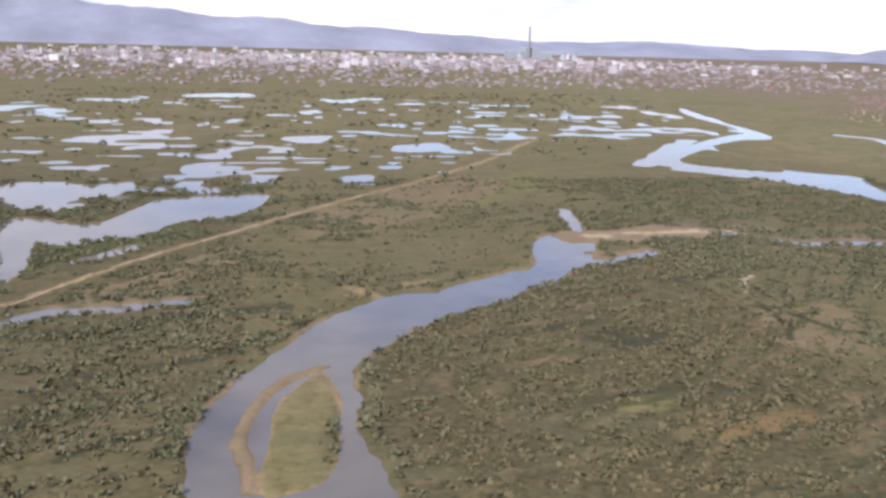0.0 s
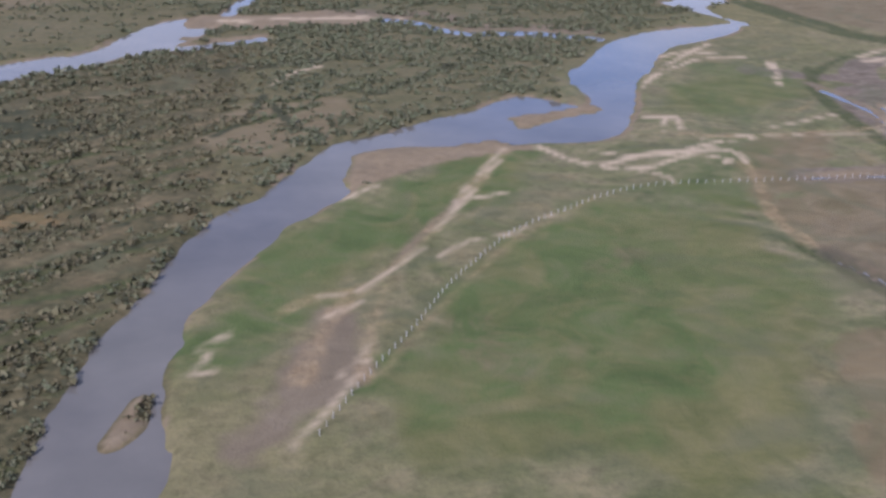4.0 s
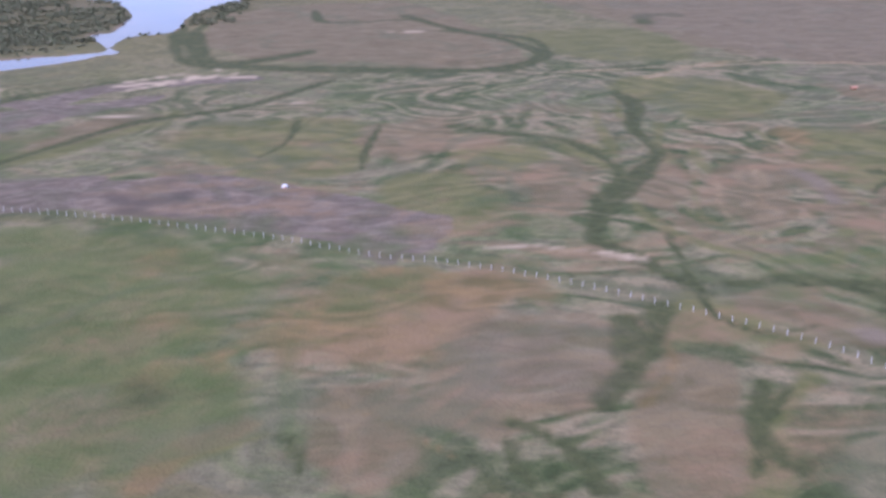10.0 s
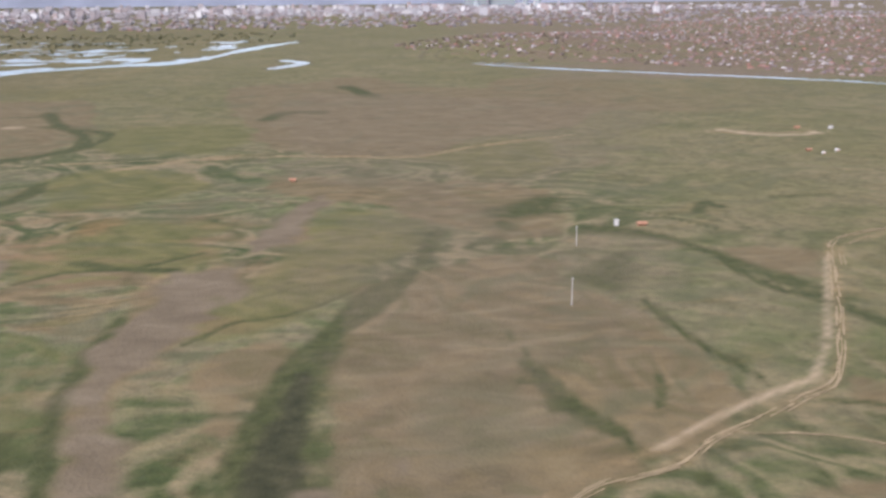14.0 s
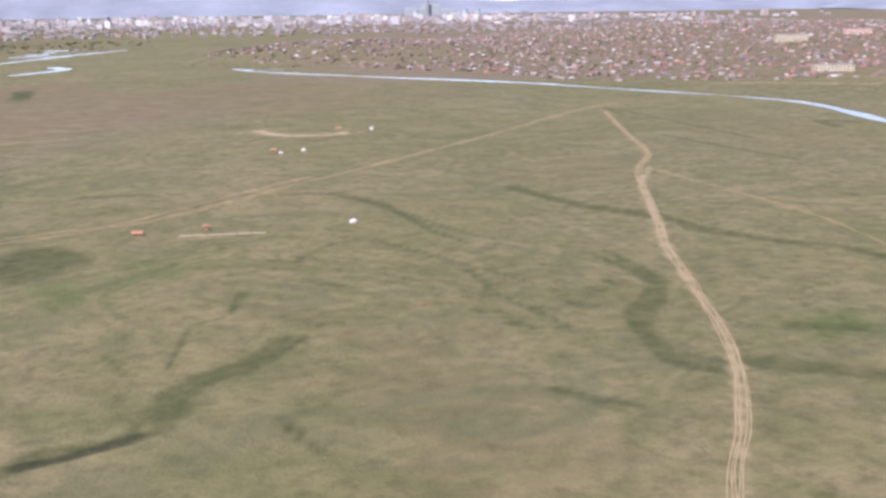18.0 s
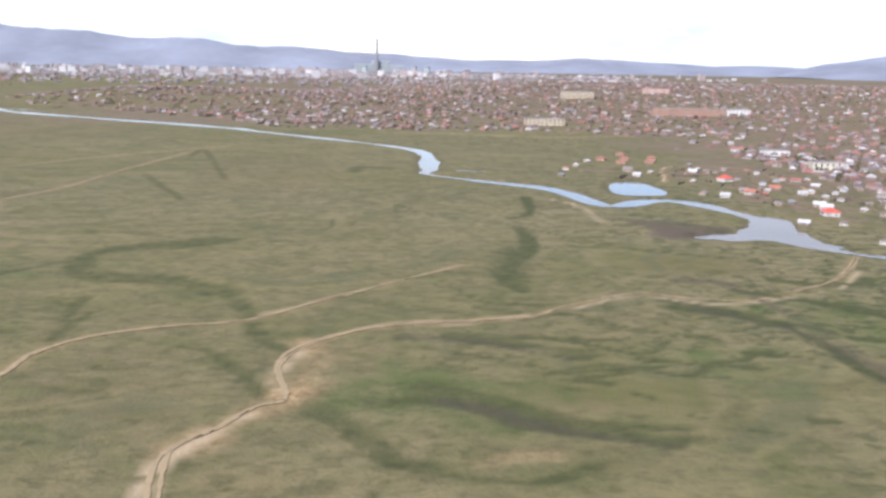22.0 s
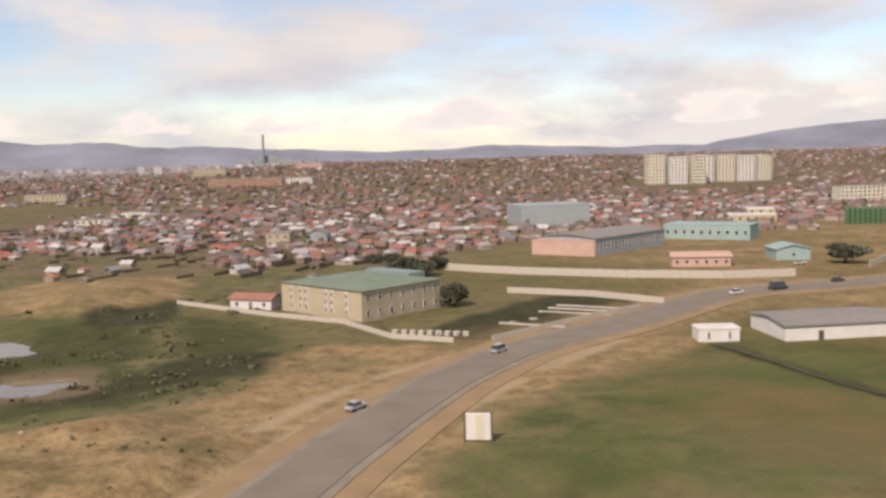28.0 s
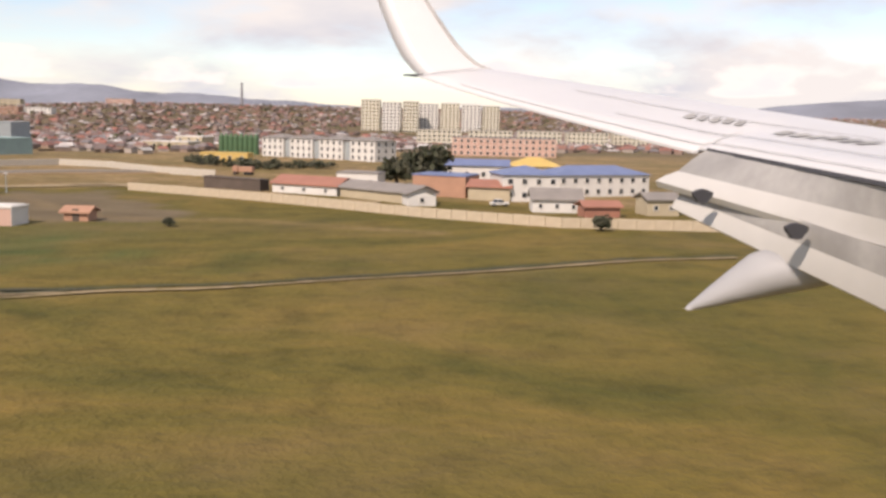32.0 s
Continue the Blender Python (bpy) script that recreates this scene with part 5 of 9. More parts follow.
mark("lush", 2.1, (704, 116), (706, 115), (707, 115))
mark("lush", 1.9, (708, 110), (710, 109), (711, 108))
mark("lush", 1.6, (707, 130), (708, 128), (710, 128))
mark("lush", 2.3, (718, 117), (719, 116), (720, 116))
mark("lush", 1.7, (721, 124), (722, 123), (723, 122))
mark("lush", 1.9, (702, 142), (703, 140), (705, 140))
mark("lush", 2.7, (683, 130), (685, 129), (686, 129))
mark("lush", 1.5, (674, 145), (677, 143), (679, 143))
mark("lush", 1.7, (708, 113), (709, 112), (710, 112))
mark("lush", 1.4, (706, 124), (706, 122), (707, 122))
mark("lush", 1.3, (717, 137), (719, 136), (721, 135))
mark("lush", 1.3, (717, 119), (718, 118), (718, 118))
mark("lush", 1.6, (713, 116), (714, 115), (715, 115))
mark("lush", 1.4, (709, 122), (709, 121), (710, 121))
mark("lush", 1.2, (717, 128), (718, 126), (719, 126))
mark("lush", 1.7, (725, 127), (725, 126), (726, 125))
mark("lush", 1.6, (704, 136), (705, 134), (706, 134))
mark("lush", 1.4, (659, 103), (661, 100), (663, 97))
mark("lush", 1.5, (681, 84), (683, 79), (685, 76))
mark("mead", 0, (671, 77), (677, 75), (681, 70), (676, 69), (672, 72))
mark("mead", 0, (638, 132), (647, 139), (656, 119), (651, 111), (645, 108))
mark("mead", 0, (652, 148), (659, 146), (661, 139), (655, 138))
mark("mead", 0, (657, 90), (666, 87), (666, 82), (661, 81))
mark("fawn", 0, (684, 113), (700, 104), (710, 86), (718, 76), (719, 67), (694, 68), (688, 83))
mark("fawn", 0, (695, 119), (705, 109), (706, 100), (697, 105))
mark("lush", 1.7, (672, 200), (684, 198), (694, 185), (701, 164), (707, 152))
mark("lush", 1.7, (709, 88), (713, 85), (717, 83))
mark("fawn", 2.0, (642, 123), (642, 131), (643, 140))
mark("lush", 1.0, (724, 67), (726, 65))
mark("mead", 0, (742, 106), (751, 105), (750, 101), (742, 102))
mark("lush", 3.3, (629, 203), (642, 204))
mark("lush", 2.0, (684, 160), (695, 152))
mark("dune", 2.8, (655, 310), (664, 297), (675, 294), (688, 301))
mark("fawn", 0, (604, 507), (708, 519), (745, 441), (681, 358), (611, 393))
mark("fawn", 0, (718, 225), (760, 246), (751, 205), (722, 202))
mark("lush", 2.9, (752, 64), (750, 73), (750, 80), (752, 83))
mark("lush", 2.2, (733, 92), (742, 89), (752, 84), (756, 91), (763, 94), (768, 92), (773, 86), (780, 81), (787, 82))
mark("lush", 2.9, (722, 199), (736, 178), (746, 165), (757, 149), (768, 141), (772, 130), (772, 114), (770, 102))
mark("dark", 1.6, (752, 65), (751, 72))
mark("mead", 0, (779, 159), (784, 153), (785, 139), (778, 129), (776, 138))
mark("mead", 0, (788, 144), (791, 142), (789, 134), (786, 135))
mark("lush", 1.9, (807, 122), (806, 109))
mark("lush", 2.4, (766, 102), (769, 105))
mark("lush", 3.0, (743, 105), (747, 104), (751, 103))
mark("mead", 0, (761, 66), (767, 70), (768, 63), (760, 63))
mark("lush", 3.0, (795, 79), (796, 72), (799, 65), (805, 60))
mark("lush", 2.4, (809, 71), (809, 66))
mark("mead", 0, (798, 68), (805, 68), (810, 64), (808, 60), (799, 61))
mark("lush", 0, (756, 65), (759, 66), (758, 63), (756, 63))
mark("lush", 1.2, (776, 102), (778, 101), (781, 101))
mark("lush", 1.2, (777, 95), (780, 94), (783, 94))
mark("lush", 1.0, (775, 90), (777, 90), (778, 89))
mark("lush", 1.8, (797, 114), (799, 113), (801, 112))
mark("lush", 1.8, (801, 128), (803, 126), (805, 126))
mark("lush", 1.3, (791, 105), (793, 104), (795, 103))
mark("lush", 1.2, (787, 101), (789, 100), (790, 99))
mark("lush", 1.0, (783, 105), (784, 104), (786, 104))
mark("lush", 1.9, (811, 145), (813, 143), (815, 142))
mark("lush", 1.1, (741, 129), (743, 127), (744, 127))
mark("lush", 1.0, (763, 113), (764, 112), (766, 111))
mark("lush", 0.9, (756, 111), (757, 110), (758, 109))
mark("lush", 1.2, (736, 108), (737, 107), (738, 106))
mark("lush", 1.3, (812, 92), (814, 91), (816, 91))
mark("lush", 1.3, (805, 86), (806, 85), (808, 84))
mark("lush", 1.2, (811, 79), (813, 79), (814, 78))
mark("lush", 1.3, (814, 99), (815, 98), (817, 98))
mark("lush", 1.4, (818, 134), (820, 132), (822, 131))
mark("lush", 3.0, (790, 184), (791, 182), (791, 181))
mark("lush", 0.9, (781, 99), (782, 98), (783, 98))
mark("lush", 1.3, (726, 143), (730, 134), (731, 124), (727, 115), (724, 110))
mark("lush", 2.7, (797, 159), (796, 151), (801, 142), (813, 139), (823, 136), (828, 123), (831, 109))
mark("lush", 2.7, (798, 162), (808, 167), (816, 175))
mark("dune", 0.7, (780, 79), (781, 78), (782, 76))
mark("dune", 0.5, (770, 77), (776, 78), (781, 78), (787, 79), (792, 81))
mark("sand", 0.9, (801, 88), (804, 94), (805, 101), (807, 107))
mark("dune", 0.8, (829, 120), (834, 123))
mark("dune", 0.3, (770, 105), (770, 98))
mark("fawn", 0, (795, 324), (835, 326), (834, 245), (806, 226), (793, 266))
mark("dune", 0.3, (733, 102), (735, 110), (736, 121), (739, 136))
mark("dune", 0.4, (740, 144), (744, 163))
mark("lush", 2.2, (813, 171), (803, 167), (797, 159), (796, 152), (802, 143), (814, 139), (821, 133), (827, 123), (830, 111), (834, 105))
mark("lush", 2.3, (826, 103), (830, 96), (834, 89), (839, 84), (842, 80), (844, 75), (846, 72), (852, 69), (858, 68), (863, 71))
mark("lush", 2.8, (845, 87), (851, 87), (856, 84), (860, 80), (866, 77), (871, 75))
mark("mud", 1.5, (851, 87), (856, 84), (860, 80), (866, 77), (871, 75))
mark("mead", 0, (845, 95), (858, 93), (858, 86), (846, 88))
mark("verd", 0, (863, 106), (876, 104), (883, 96), (874, 81), (867, 85), (860, 91))
mark("fawn", 0, (808, 104), (823, 106), (831, 90), (825, 77), (813, 84), (807, 92))
mark("fawn", 0, (831, 79), (837, 81), (840, 79), (836, 76), (831, 76))
mark("fawn", 2.4, (832, 77), (835, 78), (839, 79))
mark("sand", 2.0, (834, 95), (835, 89))
mark("fawn", 3.6, (839, 104), (842, 99), (845, 97))
mark("sand", 1.7, (853, 72), (858, 73), (860, 73))
mark("sand", 1.1, (826, 75), (826, 69), (827, 63), (828, 58))
mark("sand", 1.6, (826, 76), (829, 80), (832, 86), (835, 90))
mark("lush", 0, (794, 74), (797, 80), (799, 75), (799, 69), (797, 68))
mark("mead", 0, (796, 68), (800, 68), (808, 64), (810, 60), (798, 61))
mark("lush", 2.3, (806, 69), (808, 72), (810, 73))
mark("lush", 0, (845, 59), (848, 58), (847, 56), (844, 56))
mark("verd", 1.6, (849, 57), (853, 60), (856, 62))
mark("lush", 0, (831, 66), (833, 64), (833, 61), (831, 63))
mark("lush", 1.2, (845, 69), (843, 64), (842, 63))
mark("mead", 0, (835, 61), (842, 63), (842, 57), (836, 57))
mark("lush", 0, (869, 167), (874, 161), (868, 139), (863, 144))
mark("lush", 2.4, (885, 234), (881, 206), (875, 199))
mark("fawn", 0, (832, 62), (837, 67), (842, 69), (842, 63), (835, 61))
mark("lush", 0.9, (822, 91), (823, 90), (824, 90))
mark("lush", 1.1, (817, 90), (818, 89), (819, 89))
mark("lush", 0.8, (813, 86), (814, 85), (815, 85))
mark("lush", 1.0, (810, 92), (810, 92), (811, 92))
mark("lush", 0.9, (849, 81), (850, 81), (851, 80))
mark("lush", 0.8, (849, 76), (850, 76), (851, 76))
mark("lush", 1.0, (852, 74), (853, 73), (854, 73))
mark("lush", 0.9, (825, 89), (826, 88), (827, 88))
mark("lush", 1.3, (832, 70), (832, 70), (833, 70))
mark("lush", 1.0, (832, 68), (833, 68), (834, 67))
mark("lush", 1.3, (818, 67), (819, 66), (820, 66))
mark("lush", 0.9, (840, 60), (840, 60), (841, 60))
mark("lush", 0.7, (849, 78), (849, 78), (850, 78))
mark("lush", 1.8, (867, 93), (869, 92), (870, 92))
mark("lush", 1.7, (871, 89), (872, 88), (873, 87))
mark("lush", 1.8, (866, 101), (868, 100), (869, 100))
mark("lush", 1.9, (877, 100), (879, 99), (881, 98))
mark("lush", 1.1, (860, 102), (860, 101), (861, 101))
mark("lush", 0.8, (844, 109), (845, 108), (845, 108))
mark("lush", 0.7, (810, 100), (811, 99), (812, 99))
mark("lush", 0.7, (814, 101), (815, 101), (816, 100))
mark("lush", 0.7, (821, 99), (822, 98), (823, 98))
mark("lush", 0.7, (804, 87), (805, 86), (805, 86))
mark("lush", 0.5, (810, 78), (811, 77), (811, 77))
mark("lush", 0.7, (820, 78), (821, 77), (821, 77))
mark("lush", 0.6, (811, 86), (811, 85), (812, 85))
mark("lush", 0.8, (821, 83), (822, 83), (822, 82))
mark("lush", 0.6, (817, 79), (818, 79), (818, 79))
mark("lush", 0.7, (823, 76), (824, 76), (824, 75))
mark("lush", 0.8, (814, 75), (815, 74), (816, 74))
mark("lush", 0.8, (817, 71), (817, 71), (818, 70))
mark("lush", 0.8, (822, 71), (823, 71), (823, 71))
mark("lush", 2.4, (781, 276), (793, 245), (800, 227))
mark("lush", 0.9, (803, 131), (806, 118), (808, 113))
mark("lush", 2.4, (794, 154), (787, 145), (781, 134))
mark("lush", 3.4, (769, 139), (776, 134), (782, 148))
mark("verd", 0, (772, 167), (780, 161), (783, 137), (778, 128))
mark("lush", 1.8, (859, 123), (862, 122), (864, 121))
mark("lush", 1.4, (854, 118), (856, 117), (857, 117))
mark("lush", 1.8, (869, 109), (872, 108), (875, 108))
mark("lush", 1.5, (867, 102), (869, 101), (870, 101))
mark("lush", 1.3, (854, 103), (856, 102), (858, 101))
mark("lush", 1.3, (852, 99), (853, 98), (855, 97))
mark("lush", 1.1, (847, 109), (849, 109), (850, 108))
mark("lush", 1.2, (859, 107), (860, 106), (862, 105))
mark("lush", 1.5, (865, 93), (868, 92), (869, 91))
mark("lush", 1.7, (872, 98), (874, 97), (877, 97))
mark("lush", 1.4, (868, 97), (870, 96), (872, 96))
mark("lush", 1.5, (875, 100), (877, 99), (879, 99))
mark("lush", 1.0, (857, 93), (859, 92), (860, 92))
mark("lush", 1.2, (879, 94), (881, 93), (883, 93))
mark("lush", 1.2, (864, 91), (865, 90), (866, 90))
mark("lush", 1.6, (884, 109), (886, 108), (888, 107))
mark("lush", 1.6, (889, 117), (891, 116), (893, 115))
mark("lush", 1.7, (893, 109), (894, 108), (896, 107))
mark("lush", 1.5, (889, 102), (891, 101), (893, 100))
mark("lush", 1.2, (884, 129), (886, 128), (887, 127))
mark("lush", 1.1, (875, 126), (876, 125), (878, 124))
mark("lush", 1.1, (880, 118), (882, 117), (884, 117))
mark("lush", 1.8, (883, 98), (886, 97), (888, 96))
mark("lush", 1.3, (895, 97), (896, 96), (897, 96))
mark("lush", 1.1, (864, 82), (865, 81), (867, 81))
mark("lush", 1.0, (868, 83), (869, 82), (871, 82))
mark("lush", 1.3, (875, 82), (877, 81), (878, 81))
mark("lush", 1.3, (879, 78), (880, 78), (882, 77))
mark("lush", 1.4, (886, 81), (887, 80), (889, 80))
mark("lush", 1.7, (896, 80), (898, 79), (899, 79))
mark("lush", 1.5, (908, 106), (911, 105), (913, 104))
mark("lush", 1.7, (920, 111), (923, 110), (926, 109))
mark("lush", 1.9, (935, 116), (937, 115), (939, 114))
mark("lush", 1.6, (913, 123), (915, 121), (917, 121))
mark("lush", 1.4, (913, 93), (915, 92), (916, 92))
mark("lush", 1.4, (923, 91), (925, 90), (927, 89))
mark("lush", 1.4, (935, 96), (937, 95), (939, 95))
mark("lush", 2.5, (876, 182), (875, 167), (872, 158), (866, 147), (865, 141), (867, 133))
mark("mud", 3.4, (899, 113), (900, 104), (901, 96), (902, 88), (905, 85), (914, 84), (921, 81), (928, 77), (932, 74))
mark("water", 0.8, (902, 86), (905, 84), (909, 83))
mark("lush", 5.2, (887, 123), (894, 120), (898, 114))
mark("lush", 3.1, (851, 88), (855, 87), (859, 81), (865, 78), (874, 76))
mark("verd", 0, (908, 110), (923, 110), (921, 96), (913, 90), (905, 94))
mark("mead", 0, (876, 106), (886, 106), (889, 95), (881, 91))
mark("fawn", 0, (869, 122), (884, 125), (896, 119), (891, 110), (877, 111))
mark("fawn", 0, (855, 87), (867, 89), (874, 84), (868, 80), (860, 81))
mark("fawn", 0, (895, 162), (917, 153), (918, 140), (898, 137), (888, 148))
mark("verd", 0, (875, 162), (881, 167), (879, 143), (875, 143))
mark("lush", 3.1, (909, 140), (918, 136), (925, 140))
mark("mead", 0, (924, 136), (946, 136), (959, 128), (950, 118), (923, 122))
mark("lush", 1.0, (784, 332), (785, 356), (805, 266))
mark("lush", 0.8, (851, 207), (852, 220), (856, 207))
mark("lush", 1.1, (835, 183), (837, 189), (837, 198))
mark("lush", 5.6, (841, 287), (843, 301), (852, 297))
mark("water", 2.5, (886, 217), (892, 217))
mark("water", 3.0, (875, 296), (883, 292))
mark("dune", 0.4, (891, 229), (895, 219), (895, 194))
mark("fawn", 2.8, (893, 227), (896, 210), (895, 187))
mark("dune", 0.6, (843, 113), (849, 116), (856, 115), (864, 118), (873, 123), (881, 129), (887, 129))
mark("dune", 0.6, (887, 129), (893, 125), (900, 126), (909, 130), (917, 134), (927, 146))
mark("verd", 0, (901, 119), (910, 118), (919, 101), (916, 93), (908, 98))
mark("lush", 2.9, (900, 133), (908, 127), (916, 117))
mark("mud", 1.8, (910, 85), (916, 83), (923, 79), (929, 76))
mark("lush", 2.2, (915, 83), (923, 80), (930, 73))
mark("lush", 0, (930, 74), (934, 75), (933, 71), (931, 71))
mark("lush", 0, (931, 86), (934, 87), (934, 83), (932, 83))
mark("mud", 0, (957, 88), (964, 83), (968, 81), (964, 71), (956, 68), (955, 75))
mark("lush", 0, (975, 96), (983, 95), (985, 81), (976, 67), (971, 66), (971, 79))
mark("fawn", 0, (970, 78), (977, 78), (974, 69), (969, 67))
mark("mead", 0, (980, 122), (992, 121), (994, 101), (993, 89), (987, 90), (982, 106))
mark("lush", 3.2, (950, 143), (959, 129), (972, 122))
mark("mead", 0, (952, 126), (972, 120), (971, 110), (953, 119))
mark("dune", 0.5, (976, 123), (976, 114), (982, 104), (985, 96), (987, 88), (991, 86))
mark("lush", 2.7, (932, 122), (943, 124), (952, 119))
mark("verd", 0, (883, 173), (897, 171), (905, 149), (892, 142))
mark("lush", 2.1, (938, 144), (934, 128), (929, 122))
mark("verd", 0, (909, 208), (922, 214), (931, 204), (925, 189), (912, 193))
mark("fawn", 0, (934, 112), (947, 113), (949, 105), (943, 96), (936, 101))
mark("lush", 0, (1008, 79), (1013, 76), (1020, 69), (1025, 63), (1024, 61), (1018, 62), (1012, 66))
mark("verd", 0, (1011, 74), (1018, 70), (1023, 64), (1017, 64))
mark("bare", 0, (1013, 62), (1024, 60), (1029, 57), (1032, 50), (1016, 53))
mark("lush", 0, (1036, 56), (1039, 57), (1041, 53), (1041, 49), (1039, 49))
mark("sand", 0, (1039, 61), (1048, 66), (1061, 72), (1064, 68), (1074, 71), (1064, 52), (1063, 45), (1046, 48), (1045, 55))
mark("sand", 0, (1018, 83), (1024, 83), (1027, 73), (1028, 70), (1022, 72))
mark("sand", 0, (1030, 66), (1035, 67), (1040, 60), (1036, 57), (1033, 62))
mark("lush", 0, (1052, 55), (1056, 57), (1056, 53), (1052, 50), (1050, 51))
mark("lush", 2.9, (1050, 83), (1057, 84), (1062, 81))
mark("lush", 0, (1028, 76), (1035, 76), (1042, 69), (1037, 67), (1030, 69))
mark("verd", 0, (1010, 113), (1022, 118), (1043, 107), (1051, 93), (1041, 90), (1030, 89), (1019, 91))
mark("lush", 0, (1039, 114), (1048, 117), (1054, 104), (1053, 93), (1045, 91), (1040, 98))
mark("lush", 0, (1052, 88), (1064, 91), (1070, 89), (1061, 79), (1053, 75))
mark("sand", 0, (1032, 151), (1047, 161), (1049, 141), (1041, 125), (1032, 129))
mark("bare", 0, (1030, 92), (1036, 93), (1037, 86), (1032, 85))
mark("bare", 5.2, (1041, 85), (1046, 85), (1050, 83))
mark("dark", 0.6, (1016, 56), (1018, 55))
mark("dark", 0.8, (1021, 56), (1022, 55))
mark("dark", 0.7, (1023, 55), (1024, 55))
mark("dark", 0.6, (1024, 54), (1025, 53))
mark("dark", 0.6, (1026, 53), (1026, 53))
mark("dark", 0.7, (1018, 54), (1020, 53))
mark("dark", 0.7, (1028, 55), (1029, 55))
mark("dark", 0.4, (1019, 58), (1020, 57))
mark("dark", 0.4, (1016, 58), (1018, 57))
mark("mud", 0.9, (1007, 81), (1013, 77), (1019, 73), (1024, 66), (1026, 62))
mark("mud", 0.7, (1019, 77), (1023, 72), (1028, 67), (1032, 62), (1036, 57), (1039, 50))
mark("dark", 0.9, (1110, 84), (1113, 72), (1115, 62), (1117, 56), (1117, 48))
mark("rusty", 0, (1094, 78), (1107, 78), (1112, 62), (1111, 49), (1095, 52))
mark("sand", 4.5, (1072, 56), (1075, 61), (1080, 66), (1085, 71), (1092, 77), (1100, 83), (1107, 89))
mark("lush", 0, (1054, 109), (1059, 112), (1067, 105), (1068, 91), (1062, 84))
mark("sand", 0, (1067, 88), (1072, 96), (1082, 92), (1085, 86), (1077, 82), (1072, 76))
mark("verd", 0, (1158, 87), (1171, 88), (1185, 78), (1182, 70), (1171, 67), (1163, 71))
mark("dark", 1.0, (1162, 71), (1167, 70), (1175, 66), (1182, 63))
mark("verd", 0, (1194, 77), (1206, 78), (1214, 73), (1209, 58), (1198, 60))
mark("rusty", 0, (1195, 57), (1201, 58), (1207, 55), (1204, 49), (1196, 50))
mark("dark", 0.6, (1175, 35), (1178, 36), (1182, 38), (1187, 40), (1192, 41), (1195, 43), (1201, 44), (1208, 46))
mark("bare", 0, (1180, 96), (1193, 88), (1194, 77), (1191, 68), (1185, 78))
mark("rusty", 0, (1177, 31), (1183, 33), (1189, 31), (1187, 27), (1180, 27))
mark("dark", 0, (1187, 78), (1190, 81), (1191, 73), (1188, 70))
mark("verd", 0, (1176, 45), (1184, 48), (1190, 46), (1185, 42), (1178, 41))
mark("rusty", 0, (1197, 39), (1205, 41), (1211, 38), (1207, 34), (1200, 33))
mark("water", 0, (-85, 360), (-75, 367), (-56, 357), (-45, 379), (-32, 408), (-6, 416), (11, 418), (7, 388), (-6, 367), (-24, 355), (-32, 338), (-46, 329), (-58, 323), (-66, 321), (-64, 288), (-68, 281))
mark("water", 0, (-99, 423), (-78, 432), (-55, 437), (-51, 421), (-69, 405), (-70, 385), (-79, 390), (-93, 396))
mark("water", 0, (-30, 512), (-12, 523), (-10, 489), (-27, 481))
mark("water", 0, (98, 600), (132, 621), (125, 578), (95, 571))
mark("water", 0, (31, 650), (64, 659), (49, 617), (31, 623))
mark("water", 0, (51, 470), (66, 474), (62, 452), (50, 452))
mark("water", 0, (-166, 1424), (-34, 1442), (-1, 1375), (-93, 1372))
mark("water", 0, (-49, 1067), (11, 1081), (10, 1028), (-53, 1023))
mark("water", 6.2, (-57, 236), (-46, 245), (-33, 245), (-13, 251))
mark("water", 4.0, (-49, 299), (-34, 319))
mark("lush", 15.4, (-64, 294), (-53, 312), (-36, 332), (-26, 351))
mark("lush", 13.8, (-30, 385), (-18, 367), (-6, 384))
mark("bar", 21.8, (125, 320), (144, 324), (163, 326))
mark("dune", 4.9, (127, 322), (164, 327), (184, 325))
mark("water", 5.7, (110, 282), (124, 286), (138, 295))
mark("fawn", 0.4, (50, 180), (48, 168), (46, 148))
mark("fawn", 0.3, (123, 157), (111, 138))
mark("fawn", 0, (-42, 260), (-5, 312), (-1, 288), (-20, 264), (-33, 246))
mark("fawn", 0, (29, 369), (107, 473), (127, 436), (57, 345), (26, 327))
mark("verd", 0, (99, 437), (156, 493), (144, 436), (91, 378))
mark("sand", 3.1, (30, 259), (38, 246))
mark("sand", 3.9, (47, 260), (54, 263))
mark("dark", 7.4, (-55, 223), (-37, 225), (-14, 236), (10, 241))
mark("dark", 5.3, (-40, 186), (-27, 197), (-12, 202), (6, 216))
mark("dark", 4.4, (-43, 170), (-32, 177), (-19, 183))
mark("dark", 3.6, (-31, 155), (-23, 162), (-13, 166))
mark("fawn", 0.5, (112, 143), (117, 150), (122, 160), (126, 174), (128, 181))
mark("dune", 1.1, (144, 242), (150, 254), (156, 260))
mark("fawn", 1.1, (61, 188), (70, 196))
mark("fawn", 1.7, (98, 229), (112, 235), (123, 230))
mark("fawn", 1.6, (68, 219), (79, 221))
mark("dark", 1.7, (78, 126), (91, 129), (102, 132), (113, 137), (128, 145))
mark("dark", 2.1, (78, 145), (92, 146), (107, 150), (121, 152))
mark("dark", 2.6, (70, 169), (90, 172), (106, 169))
mark("dark", 1.5, (78, 117), (90, 122), (99, 123))
mark("dark", 1.4, (132, 199), (138, 211), (142, 231))
mark("dark", 2.1, (145, 221), (149, 207), (151, 203))
mark("dark", 5.5, (124, 258), (137, 259), (157, 267))
mark("dark", 3.9, (53, 210), (70, 214), (88, 219))
